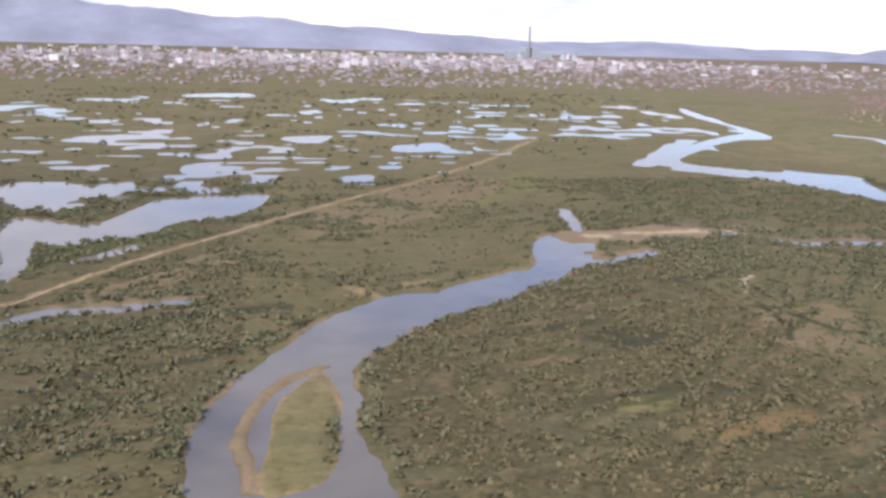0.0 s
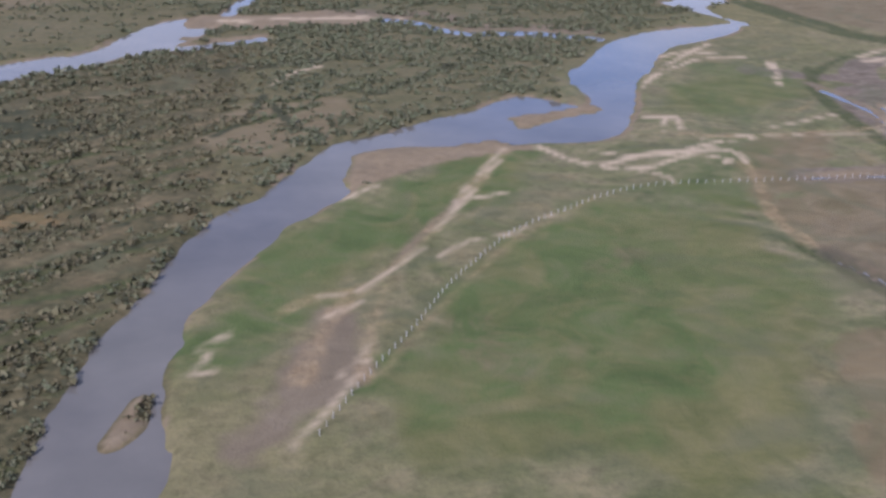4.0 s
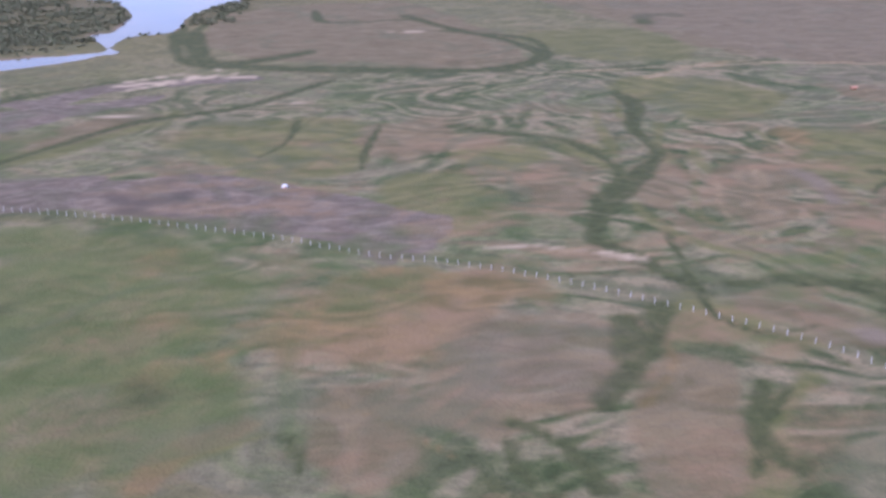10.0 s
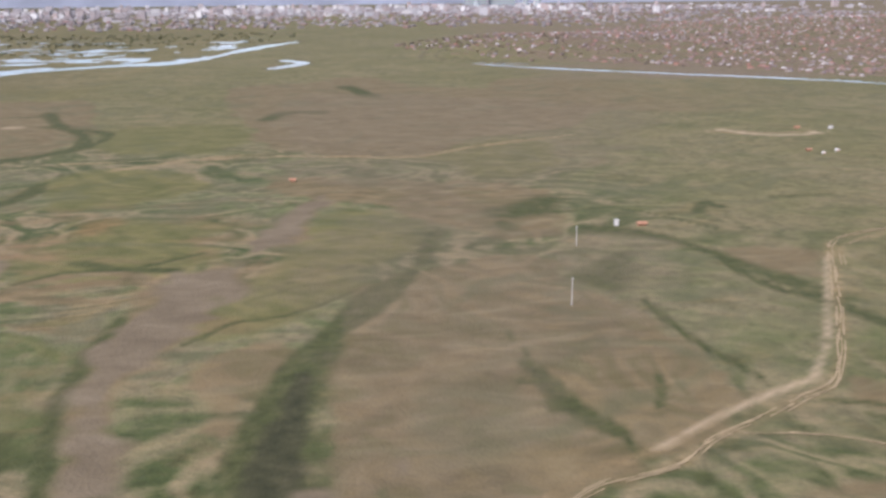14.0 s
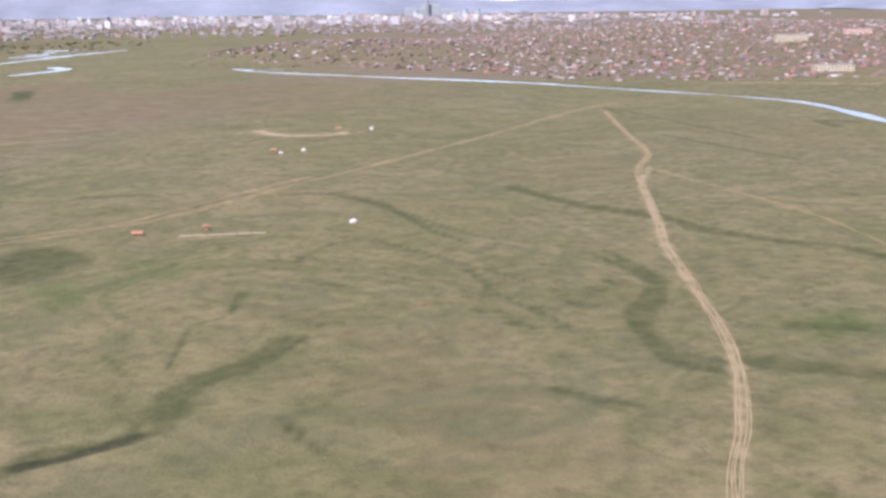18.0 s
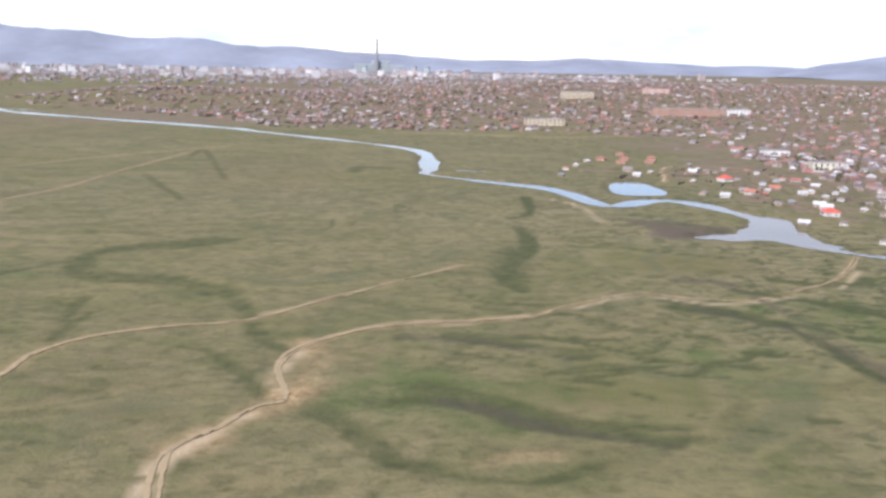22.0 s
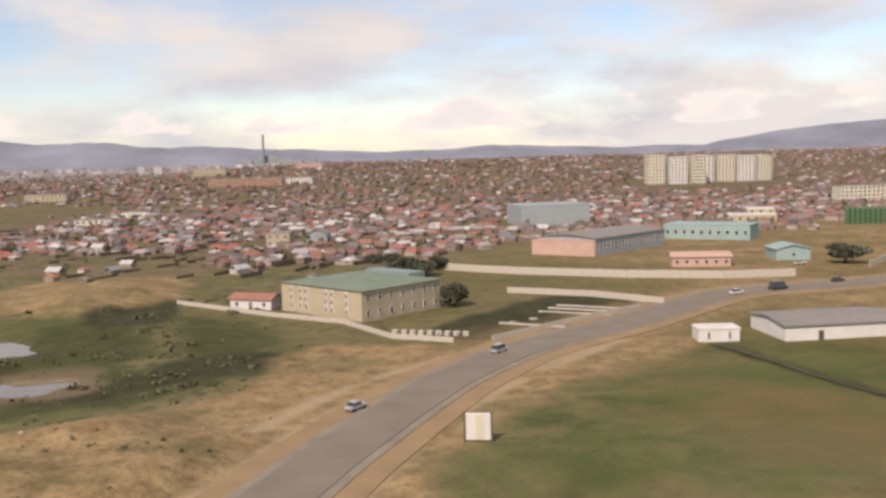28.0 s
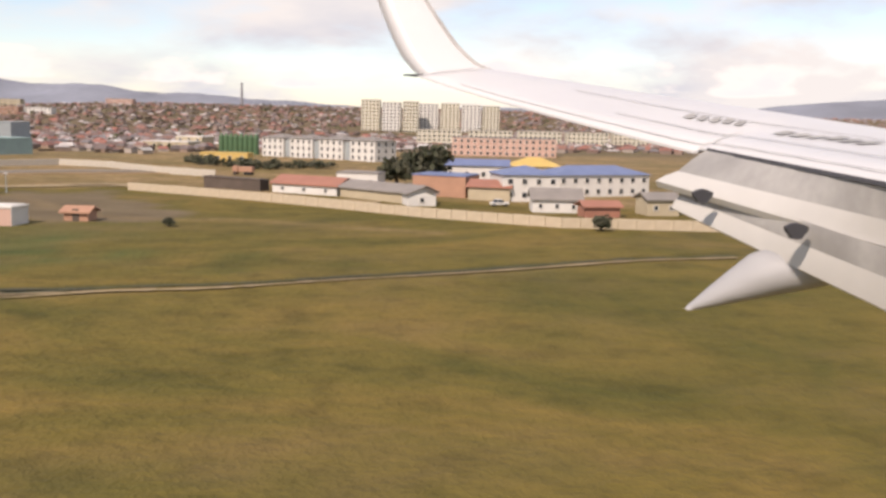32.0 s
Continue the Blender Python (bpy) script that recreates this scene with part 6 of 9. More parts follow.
mark("dark", 2.4, (158, 191), (172, 203))
mark("dark", 3.3, (170, 232), (197, 263), (217, 278))
mark("bare", 10.8, (159, 335), (175, 334), (190, 333), (200, 330), (208, 314), (227, 310), (245, 306))
mark("water", 1.6, (126, 333), (130, 356), (134, 375))
mark("water", 9.9, (230, 511), (271, 571), (322, 640))
mark("water", 11.7, (248, 494), (272, 469), (302, 445))
mark("fawn", 0, (130, 211), (155, 231), (166, 212), (149, 191), (134, 188))
mark("dark", 0, (82, 210), (104, 215), (112, 203), (91, 195))
mark("rusty", 0, (77, 154), (105, 160), (113, 153), (97, 146), (82, 140))
mark("verd", 5.5, (75, 164), (83, 165))
mark("bare", 0, (155, 118), (160, 116), (159, 108), (151, 93), (147, 87), (144, 87), (149, 100))
mark("dune", 0.5, (160, 112), (160, 108), (156, 101))
mark("dune", 0.6, (160, 105), (155, 95), (150, 87))
mark("sand", 1.8, (148, 118), (153, 123), (161, 126), (166, 134))
mark("dune", 0.5, (139, 111), (140, 112))
mark("dune", 0.8, (137, 103), (141, 104))
mark("dune", 0.6, (178, 154), (182, 165), (189, 178), (194, 188))
mark("bare", 1.6, (165, 132), (173, 147), (180, 159))
mark("verd", 0, (144, 137), (161, 152), (176, 172), (189, 178), (179, 157), (166, 136), (153, 121), (141, 115))
mark("verd", 0, (174, 123), (205, 155), (223, 146), (230, 127), (210, 95), (185, 85), (164, 87))
mark("fawn", 0, (170, 113), (177, 114), (182, 100), (176, 98))
mark("bar", 0, (129, 91), (131, 99), (133, 99), (133, 93), (130, 89))
mark("bar", 0, (162, 186), (174, 191), (187, 188), (172, 178), (164, 172))
mark("dune", 1.1, (158, 161), (167, 166))
mark("dune", 1.4, (202, 188), (211, 177), (226, 183), (242, 183))
mark("dune", 1.6, (231, 208), (239, 208))
mark("fawn", 0, (245, 183), (271, 194), (251, 162), (236, 154))
mark("bare", 1.6, (939, 263), (954, 279), (965, 287), (967, 250), (974, 239))
mark("bare", 1.4, (944, 214), (960, 218), (974, 200), (989, 186), (996, 171))
mark("bare", 1.2, (972, 161), (981, 153), (987, 144))
mark("bare", 1.4, (976, 229), (984, 217), (997, 226), (1011, 244))
mark("bare", 0, (985, 255), (999, 246), (1011, 237), (997, 215), (982, 223))
mark("bare", 1.6, (985, 151), (996, 146), (1010, 133), (1022, 138), (1030, 158))
mark("bare", 1.3, (988, 182), (1008, 192), (1026, 197), (1048, 169))
mark("bare", 0, (979, 169), (990, 170), (1005, 150), (1002, 135), (992, 137))
mark("dark", 1.2, (947, 282), (954, 290), (967, 259), (970, 222))
mark("isle", 0, (264, 512), (298, 482), (311, 500), (316, 560), (310, 588), (285, 562), (264, 534))
mark("mound", 0, (1042, 60), (1047, 64), (1058, 69), (1061, 64), (1065, 63), (1063, 54), (1060, 47), (1048, 48), (1046, 53))
mark("mound", 0, (1032, 142), (1041, 155), (1049, 140), (1044, 125), (1035, 126))
mark("mound", 0, (1030, 90), (1036, 92), (1036, 86), (1032, 86))
mark("dune", 1.3, (827, 58), (826, 65), (826, 72), (828, 77), (832, 84), (834, 88))
mark("dune", 0.9, (835, 89), (834, 93), (834, 96), (836, 104))
mark("dune", 0.3, (731, 91), (732, 97), (735, 110), (736, 121), (739, 136), (741, 149), (746, 172), (752, 201), (760, 221))
mark("dune", 0.8, (752, 63), (756, 67), (761, 71), (766, 74), (773, 77), (781, 78), (787, 79), (792, 81))
mark("dune", 0.3, (721, 65), (724, 74), (728, 84), (731, 94), (733, 101), (735, 113), (737, 128), (739, 144), (745, 169), (751, 198))
mark("dune", 0.7, (566, 84), (571, 88), (578, 93), (586, 98), (590, 100))
mark("dark", 0, (1042, 82), (1050, 77), (1059, 81), (1069, 90), (1064, 96), (1056, 91), (1052, 83))
mark("dark", 0, (1029, 69), (1034, 70), (1043, 67), (1044, 65), (1038, 65), (1033, 65))
mark("dark", 0, (1045, 136), (1052, 130), (1054, 115), (1049, 113), (1043, 118))
mark("dark", 1.0, (1010, 128), (1021, 126), (1032, 125), (1043, 124))
mark("dark", 0, (1030, 96), (1034, 92), (1041, 93), (1042, 88), (1040, 84), (1032, 88))
mark("lush", 0, (1040, 54), (1044, 57), (1045, 54), (1043, 52))
mark("soil", 0, (1033, 66), (1039, 63), (1040, 58), (1037, 57))
mark("dark", 0.5, (1061, 58), (1063, 60), (1064, 63))
mark("verd", 0, (1050, 53), (1052, 57), (1057, 59), (1059, 57), (1053, 54), (1051, 51))
mark("verd", 0, (1056, 49), (1059, 51), (1060, 49), (1058, 49))
mark("verd", 0.5, (1049, 58), (1052, 61))
mark("dark", 0.6, (1062, 78), (1064, 80), (1067, 86), (1074, 91))
mark("dune", 1.5, (1062, 48), (1067, 57), (1071, 66), (1079, 78))
mark("dune", 1.3, (1072, 46), (1075, 54), (1080, 64), (1087, 74), (1100, 88))
mark("fawn", 0, (1031, 147), (1039, 162), (1046, 156), (1048, 136), (1043, 125), (1034, 128))
mark("sand", 0, (1040, 59), (1046, 64), (1055, 69), (1061, 73), (1062, 68), (1055, 64), (1047, 58))
mark("dark", 0, (1083, 99), (1095, 116), (1104, 121), (1111, 113), (1099, 102), (1088, 93))
mark("pool", 0, (1094, 107), (1097, 110), (1097, 106), (1094, 104))
mark("pool", 0, (1102, 111), (1106, 113), (1106, 110), (1102, 108))
mark("water", 0.7, (290.8, 228.5), (292.3, 210), (292, 194.2), (292.1, 186.1))
mark("water", 0.8, (293.3, 180.9), (292.4, 171.4))
mark("pool", 0, (290.2, 164.8), (292.9, 165.1), (292.9, 153.8), (291.4, 153.4))
mark("water", 0.8, (292.2, 144.8), (294.1, 138.2))
mark("dark", 0.5, (307.6, 151.2), (311.3, 145.3))
mark("dark", 0.4, (327.7, 95.5), (330.6, 93.1))
mark("verd", 0, (311.9, 95.9), (315.6, 98.2), (318.2, 91.3), (315.7, 85.7), (313.5, 89.4))
mark("verd", 0, (333.9, 119.1), (338.3, 116.6), (336.3, 108), (332.8, 110.1))
mark("dune", 0.3, (260, 192.8), (271.4, 194.7), (285.5, 195.4), (298.4, 213.2))
mark("soil", 0, (283.8, 201.8), (292.5, 228.3), (309.4, 237.9), (334, 247.6), (316.1, 225.3), (298.6, 204.5), (292.8, 173.1), (285.3, 172.3))
ROAD = [(1063.6, 37.6), (1070.2, 53.6), (1073.2, 60), (1078.3, 69.9), (1083.4, 78.5), (1092, 89), (1104.9, 99.3), (1124.6, 116.3), (1139.9, 119.3), (1161.3, 125), (1182.1, 138.4), (1201.8, 144.3)]
FENCE = [(153.3, 89), (159.4, 100.5), (166.1, 111.4), (171.2, 121.1), (174.5, 126.7), (180.3, 135), (186.9, 143.5), (194, 149.5), (199.1, 152.9), (207.3, 158.8), (219.2, 164), (236, 164.8), (244.5, 164.9), (260.8, 165.5), (273, 166.6), (287.8, 167.8), (315.5, 159.9), (333.7, 153.9), (345.4, 149.9), (358.5, 144.4), (371, 138.9), (379.2, 133.8), (387.1, 129.4), (397.6, 125.6), (412.1, 117), (425.6, 107), (435.5, 98.8), (441.7, 91.9), (447.2, 82.9)]
LONG_ROAD = [(-61, 250), (-51, 265), (-39, 286), (-23, 311), (-1, 340), (30, 383), (56, 416), (86, 453), (140, 530), (209, 651)]

# Shallow ponds scattered over the far marsh.
pond_n = 0.40 * vnoise(gx / 46 + 1, gy / 40, 1) + 0.60 * vnoise((gx - 0.25 * gy) / 15, gy / 9.5 + 5, 2)
pond_in = step(-10, 25, gy - np.interp(gx, [-400, -60, 20, 95, 190, 330], [250, 300, 375, 460, 590, 670])) * (1 - step(900, 1150, gy)) * (gx < 420) * (gx > -900)
pond_in = pond_in * (1 - step(240, 330, gx) * (gy < 560))
layer["water"] = np.maximum(layer["water"], step(0.58, 0.72, pond_n) * pond_in)
water = layer["water"] * (1 - layer["isle"]) * (1 - layer["bar"])
layer["bare"] = np.maximum(layer["bare"], layer["bar"])
layer["sand"] = np.maximum(layer["sand"], layer["bar"] * 0.3)
layer["dune"] = layer["dune"] * step(0.26, 0.50, vnoise(gx / 2.4, gy / 1.9, 2) * 0.6 + vnoise(gx / 11, gy / 6, 3) * 0.4)
layer["bare"] = np.maximum(layer["bare"], layer["dun"] * 0.42)
isle_edge = np.where((layer["isle"] > 0.02) & (layer["isle"] < 0.6), 1.0, 0)
# Sandy banks and bars where the rivers shoal.
shoal = step(0.02, 0.35, water) * step(0.42, 0.62, vnoise(gx / 16, gy / 16, 1)) * (gx < 420) * (gy < 420)
layer["bare"] = np.maximum(layer["bare"], shoal)
layer["sand"] = np.maximum(layer["sand"], np.clip(shoal * 0.25 + 0.6 * isle_edge, 0, 1))
north_bank = step(-15, 15, gy - np.interp(gx, [-80, 0, 50, 100, 128, 135, 150, 180, 212, 222, 245, 300, 345, 420], [140, 190, 245, 292, 60, 130, 170, 190, 225, 250, 285, 345, 400, 520]))
between = step(10, 22, gx + 10 * (vnoise(gx / 9, gy / 9) - 0.5)) * (gx < 135) * (gy < np.interp(gx, [10, 20, 30, 50, 100, 128, 160], [150, 180, 228, 248, 278, 285, 300]))
# North bank keeps about half the dark scrub tone: haze painted as paler ground.
scrub = np.clip(np.where(gx < 420, np.maximum(north_bank * 0.55, between), 0) + (gx < 0) * 0.7 - 0.4 * (gx < 0) * (gy > 190) + 0 * 1.0, 0, 1)
scrub = scrub * (1 - step(300, 420, gx)) * (1 - step(380, 700, gy) * 0.6)
bank_d = np.full(gx.size, 99.0)
sel = (gx > -60) & (gx < 215) & (gy > 30) & (gy < 330)
bank_d[sel] = off_line(gx[sel], gy[sel], WATER_SHAPES[1][1])
row_wave = np.cos(2 * math.pi * ((gy - 0.75 * gx) / 11.0 + 1.9 * vnoise(gx / 30, gy / 24, 3)))
rowed = step(0.1, 0.8, row_wave) * step(0.3, 0.55, vnoise(gx / 8 + 2, gy / 8, 2)) * scrub * (bank_d < 98)
layer["lush"] = np.maximum(layer["lush"], rowed * 0.5)
layer["sand"] = np.maximum(layer["sand"], between * 0.20 * step(0.3, 0.9, -row_wave) * step(0.45, 0.7, vnoise(gx / 6, gy / 6 + 4, 1)))
layer["bare"] = np.maximum(layer["bare"], between * scrub * 0.10 * step(0.4, 0.7, vnoise(gx / 20, gy / 14 + 3, 1)))
warm = step(1085, 1150, gx - (gy - 60) * 0.35) * (1 - step(120, 240, gy))
town_dirt = np.clip(step(150, 225, gy) * step(925, 985, gx) * (0.55 + 0.45 * step(200, 300, gy)) + step(470, 520, gy) * step(560, 720, gx) * 0.9, 0, 1)
verge = np.zeros(gx.size)
sel = (gx > 1030) & (gx < 1320) & (gy < 240)
d_road = off_line(gx[sel], gy[sel], spline(ROAD, 6))
verge[sel] = (1 - step(4.0, 8.5 + 5 * vnoise(gx[sel] / 9, gy[sel] / 9), d_road))
layer["sand"] = np.clip(layer["sand"] + verge * 0.75, 0, 1)
dirt_strip = np.zeros(gx.size)
dirt_strip[sel] = step(-4, 3, gy[sel] - np.interp(gx[sel], [1100, 1127, 1141, 1155, 1175, 1179, 1191, 1200, 1213, 1300], [140, 101, 98, 100, 107, 107, 114, 117, 105, 84])) * step(1105, 1135, gx[sel])
layer["sand"] = np.maximum(layer["sand"], dirt_strip * (0.5 + 0.45 * step(0.35, 0.65, vnoise(gx / 12, gy / 5, 2))))
layer["bare"] = np.maximum(layer["bare"], np.clip(np.maximum(dirt_strip * 0.3, town_dirt * (0.5 + 0.5 * step(0.3, 0.65, vnoise(gx / 22, gy / 22, 2)))), 0, 1))
rust = step(310, 370, gx) * (1 - step(470, 560, gx)) * (1 - step(170, 260, gy)) + step(1000, 1100, gx) * 0.35
# Mottling of damp hollows over the plain.
hollow = step(0.60, 0.76, vnoise(gx / 9 + 4, gy / 7, 0) * 0.55 + vnoise(gx / 31, gy / 24 + 2, 1) * 0.45) * (gy < 330)
layer["lush"] = np.clip(np.maximum(layer["lush"], hollow * 0.22 * (1 - warm)), 0, 1)
for k in ("sand", "lush", "bare"):
    layer[k] = layer[k] * (1 - np.where(water > 0.6, 1, 0) * (k != "sand"))
swell_z = (vnoise(gx / 26, gy / 26, 3) - 0.5) * 0.30 * (gy > 20)
heap = layer["mound"] * (0.9 + 0.9 * vnoise(gx / 7, gy / 5 + 2, 1)) * (1 - verge)
bed = np.zeros(gx.size)
bed[sel] = 1 - step(3.6, 8.0, d_road)
gz = land(gx, gy) + heap + swell_z + 0.25 - 0.78 * water - 0.35 * layer["ditch"] + 0.12 * (1 - layer["lush"]) * (gy < 300)
gz = gz * (1 - bed) + np.minimum(gz, 0.24) * bed
nr, nc = SHAPE
ii = (np.arange(nr - 1)[:, None] * nc + np.arange(nc - 1)[None, :]).ravel()
quads = np.stack([ii, ii + 1, ii + nc + 1, ii + nc], 1).astype(np.int32)
gm = bpy.data.meshes.new("ground")
gm.vertices.add(gx.size)
gm.vertices.foreach_set("co", np.stack([gx, gy, gz], 1).astype(np.float32).ravel())
gm.loops.add(quads.size)
gm.loops.foreach_set("vertex_index", quads.ravel())
gm.polygons.add(len(quads))
gm.polygons.foreach_set("loop_start", np.arange(0, quads.size, 4, dtype=np.int32))
gm.polygons.foreach_set("use_smooth", np.ones(len(quads), bool))
gm.update()
lively = np.clip(step(100, 200, gx) * (1 - step(520, 640, gx)) * (1 - step(230, 330, gy)) * 0.75 + 0.22 * (gx >= 400) * (gx < 1080), 0, 0.8)
lively = lively * (1 - scrub) * np.interp(gx, [290, 370], [0.6, 1.0])
for nm, chans in (("tone", (layer["fawn"] * np.interp(gx, [600, 690], [0.95, 0.42]), layer["soil"], layer["verd"] * np.interp(gx, [1060, 1120], [1, 0.45]))), ("growth", (layer["mead"] * np.where(gx < 205, 0.95, np.where(gx < 700, 0.6, 0.85)), lively, np.interp(gx, [680, 760, 860, 920, 1060, 1110], [0, 0.34, 0.42, 1, 1, 0]) * step(0.22, 0.46, vnoise(gx / 30, gy / 22 + 8, 0)))), ("cover", (layer["sand"], layer["lush"] * np.interp(gx, [150, 250, 580, 650, 850, 910], [1, 0.64, 0.74, 0.56, 0.55, 0.85]), layer["bare"])), ("region", (scrub, np.clip(layer["ditch"] * 0.5 + layer["mud"] * 0.6 + (1 - step(0.05, 0.3, np.abs(water - 0.3))) * 0.35 * (gx > 420), 0, 1), warm))):
    at = gm.color_attributes.new(nm, "FLOAT_COLOR", "POINT")
    last = {"region": rust, "cover": layer["dune"], "growth": layer["rusty"], "tone": layer["dark"]}[nm]
    at.data.foreach_set("color", np.stack([*[np.asarray(c, np.float32) for c in chans], np.asarray(last, np.float32)], 1).ravel().astype(np.float32))
gm.materials.append(M_GROUND)
ground = tagged(new("ground", gm), "olive and tan river flood plain with damp green hollows", "ground", kind="structure")


def z_at(x, y):
    """Height of the finished ground under a place."""
    c, r = int(np.searchsorted(cols, x)) - 1, int(np.searchsorted(rows_y, y)) - 1
    c, r = min(max(c, 0), nc - 2), min(max(r, 0), nr - 2)
    fx, fy = (x - cols[c]) / (cols[c + 1] - cols[c]), (y - rows_y[r]) / (rows_y[r + 1] - rows_y[r])
    q = gz.reshape(SHAPE)
    return float((q[r, c] * (1 - fx) + q[r, c + 1] * fx) * (1 - fy) + (q[r + 1, c] * (1 - fx) + q[r + 1, c + 1] * fx) * fy)


bm = bmesh.new()
bm.faces.new([bm.verts.new(p) for p in ((-700, 30, -0.12), (1062, 30, -0.12), (1062, 1300, -0.12), (-700, 1300, -0.12))])
tagged(part("water", bm, M_WATER), "pale grey-brown braided river water reflecting cloud", "water", kind="structure")


# ---- distant hills ----
def ridge(name, y0, depth, xs, hs, seed, label, rough=0.16):
    """A range whose crest follows the heights hs over the places xs."""
    bm = bmesh.new()
    n, m = 220, 10
    grid = []
    for i in range(n + 1):
        x = xs[0] + (xs[-1] - xs[0]) * i / n
        top = float(np.interp(x, xs, hs))
        row = []
        for j in range(m + 1):
            u = j / m
            fold = noise.fractal((x / 420 + seed, u * 2.2, 1.3), 1.0, 2.1, 5)
            crest = noise.fractal((x / 600 + seed, seed * 1.7, 0.3), 1.0, 2.1, 4)
            h = top * (1 + crest * rough) * math.sin(min(1.0, u * 1.3) * math.pi / 2) + fold * top * 0.22 * math.sin(u * math.pi)
            row.append(bm.verts.new((x, y0 + depth * u + 0.12 * abs(x - 700) * -0.3, -3 + h)))
        grid.append(row)
    for i in range(n):
        for j in range(m):
            f = bm.faces.new((grid[i][j], grid[i + 1][j], grid[i + 1][j + 1], grid[i][j + 1]))
            f.smooth = True
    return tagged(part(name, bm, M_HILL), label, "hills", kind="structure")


# Both ranges wear the haze-tinted colour; no air lies between.
ridge("backdrop_hills_north", 3650, 600, [-2600, -1700, -1000, -500, 0, 300, 700, 1300, 2200, 2900], [80, 175, 170, 155, 122, 98, 78, 62, 50, 30], 2.3, "range of low hills behind the city, haze painted in as blue-grey", 0.30)
ridge("backdrop_hills_east", 3000, 700, [2450, 2650, 2900, 3300, 3800, 4300], [6, 55, 88, 115, 140, 110], 5.1, "dark hill on the eastern horizon, tinted with painted haze", 0.1)


# ---- shrubs and trees ----
def leaf_cloud(name, spots, per, leaf, material, seed):
    """Many small leaf clumps: spots are rows of x, y, z, radius, height."""
    rs = np.random.RandomState(seed)
    s = np.repeat(np.asarray(spots, float), per, 0)
    n = len(s)
    u = rs.normal(size=(n, 3))
    u /= np.linalg.norm(u, axis=1)[:, None]
    r = rs.rand(n) ** 0.45
    lump = 0.72 + 0.5 * rs.rand(n)
    c = np.stack([s[:, 0] + u[:, 0] * r * s[:, 3] * lump, s[:, 1] + u[:, 1] * r * s[:, 3] * lump, s[:, 2] + s[:, 4] * (0.5 + 0.5 * u[:, 2] * r * lump)], 1)
    a, b = rs.normal(size=(n, 3)), rs.normal(size=(n, 3))
    a /= np.linalg.norm(a, axis=1)[:, None]
    b -= a * (a * b).sum(1)[:, None]
    b /= np.linalg.norm(b, axis=1)[:, None]
    size = (leaf * (0.6 + 0.8 * rs.rand(n)) * s[:, 3])[:, None]
    v = np.stack([c - a * size, c + b * size * 0.7, c + a * size, c - b * size * 0.7], 1).reshape(-1, 3)
    me = bpy.data.meshes.new(name)
    me.vertices.add(len(v))
    me.vertices.foreach_set("co", v.astype(np.float32).ravel())
    me.loops.add(len(v))
    me.loops.foreach_set("vertex_index", np.arange(len(v), dtype=np.int32))
    me.polygons.add(n)
    me.polygons.foreach_set("loop_start", np.arange(0, len(v), 4, dtype=np.int32))
    me.update()
    me.materials.append(material)
    return me


G = {k: np.asarray(v).reshape(SHAPE) for k, v in (("rowed", rowed), ("scrub", scrub), ("water", water), ("sand", layer["sand"]))}


def sample(k, x, y):
    c = np.clip(np.searchsorted(cols, x) - 1, 0, nc - 1)
    r = np.clip(np.searchsorted(rows_y, y) - 1, 0, nr - 1)
    return G[k][r, c]


rs = np.random.RandomState(12)
bx, by = rs.uniform(-140, 340, 110000), 60 + 400 * rs.rand(110000) ** 0.95
clump = 0.6 * vnoise((bx + 0.7 * by) / 9, (by - 0.5 * bx) / 3.5, 1) + 0.4 * vnoise(bx / 30 + 5, by / 15, 2)
rim = np.maximum.reduce([sample("water", bx + dx, by + dy) for dx, dy in ((2.5, 0), (-2.5, 0), (0, 3), (0, -3))])
island = (bx > 140) & (by > np.interp(bx, [140, 170, 210, 250], [175, 195, 230, 300]))
calm = step(30, 45, bx) * (1 - step(125, 150, bx)) * (by < np.interp(bx, [20, 30, 50, 100, 128, 160], [130, 185, 205, 235, 260, 280]))
open_land = np.where(island | (bx < -5), 1.0, 0.2 + 0.8 * step(0.5, 0.68, vnoise(bx / 34 + 9, by / 24, 0)))
want = np.minimum(1.0, 1.8 * sample("scrub", bx, by)) * ((1 - 0.75 * calm) * open_land * (step(0.49, 0.58, clump) * 0.95 + 0.03) + rim * 0.7 + island * step(0.4, 0.55, clump) * 0.4 + 0.75 * sample("rowed", bx, by))
keep = (rs.rand(110000) < want) & (sample("water", bx, by) < 0.08)
keep &= (off_line(bx, by, spline(LONG_ROAD, 4)) > 3.0) & (sample("sand", bx, by) < 0.2)
bx, by = bx[keep], by[keep]
br = (0.45 + 0.7 * rs.rand(len(bx)) ** 2 + 0.4 * rim[keep]) * (1 - 0.35 * calm[keep])
spots = np.stack([bx, by, np.full(len(bx), 0.15), br * 1.15, br * 1.1], 1)
tagged(new("shrub_thicket", leaf_cloud("shrub_thicket", spots[:30000], 14, 0.42, M_LEAF, 4)), "dense grey-green willow scrub on the river banks", "shrubs", kind="stuff")
far_x, far_y = rs.uniform(-420, 460, 5200), rs.uniform(330, 1150, 5200)
fk = (rs.rand(5200) < step(0.42, 0.62, vnoise(far_x / 26, far_y / 12, 3))) & (far_y > np.interp(far_x, [-400, 0, 100, 300, 460], [300, 380, 450, 640, 1000])) & (sample("water", far_x, far_y) < 0.1)
fr = 0.7 + 1.2 * rs.rand(fk.sum())
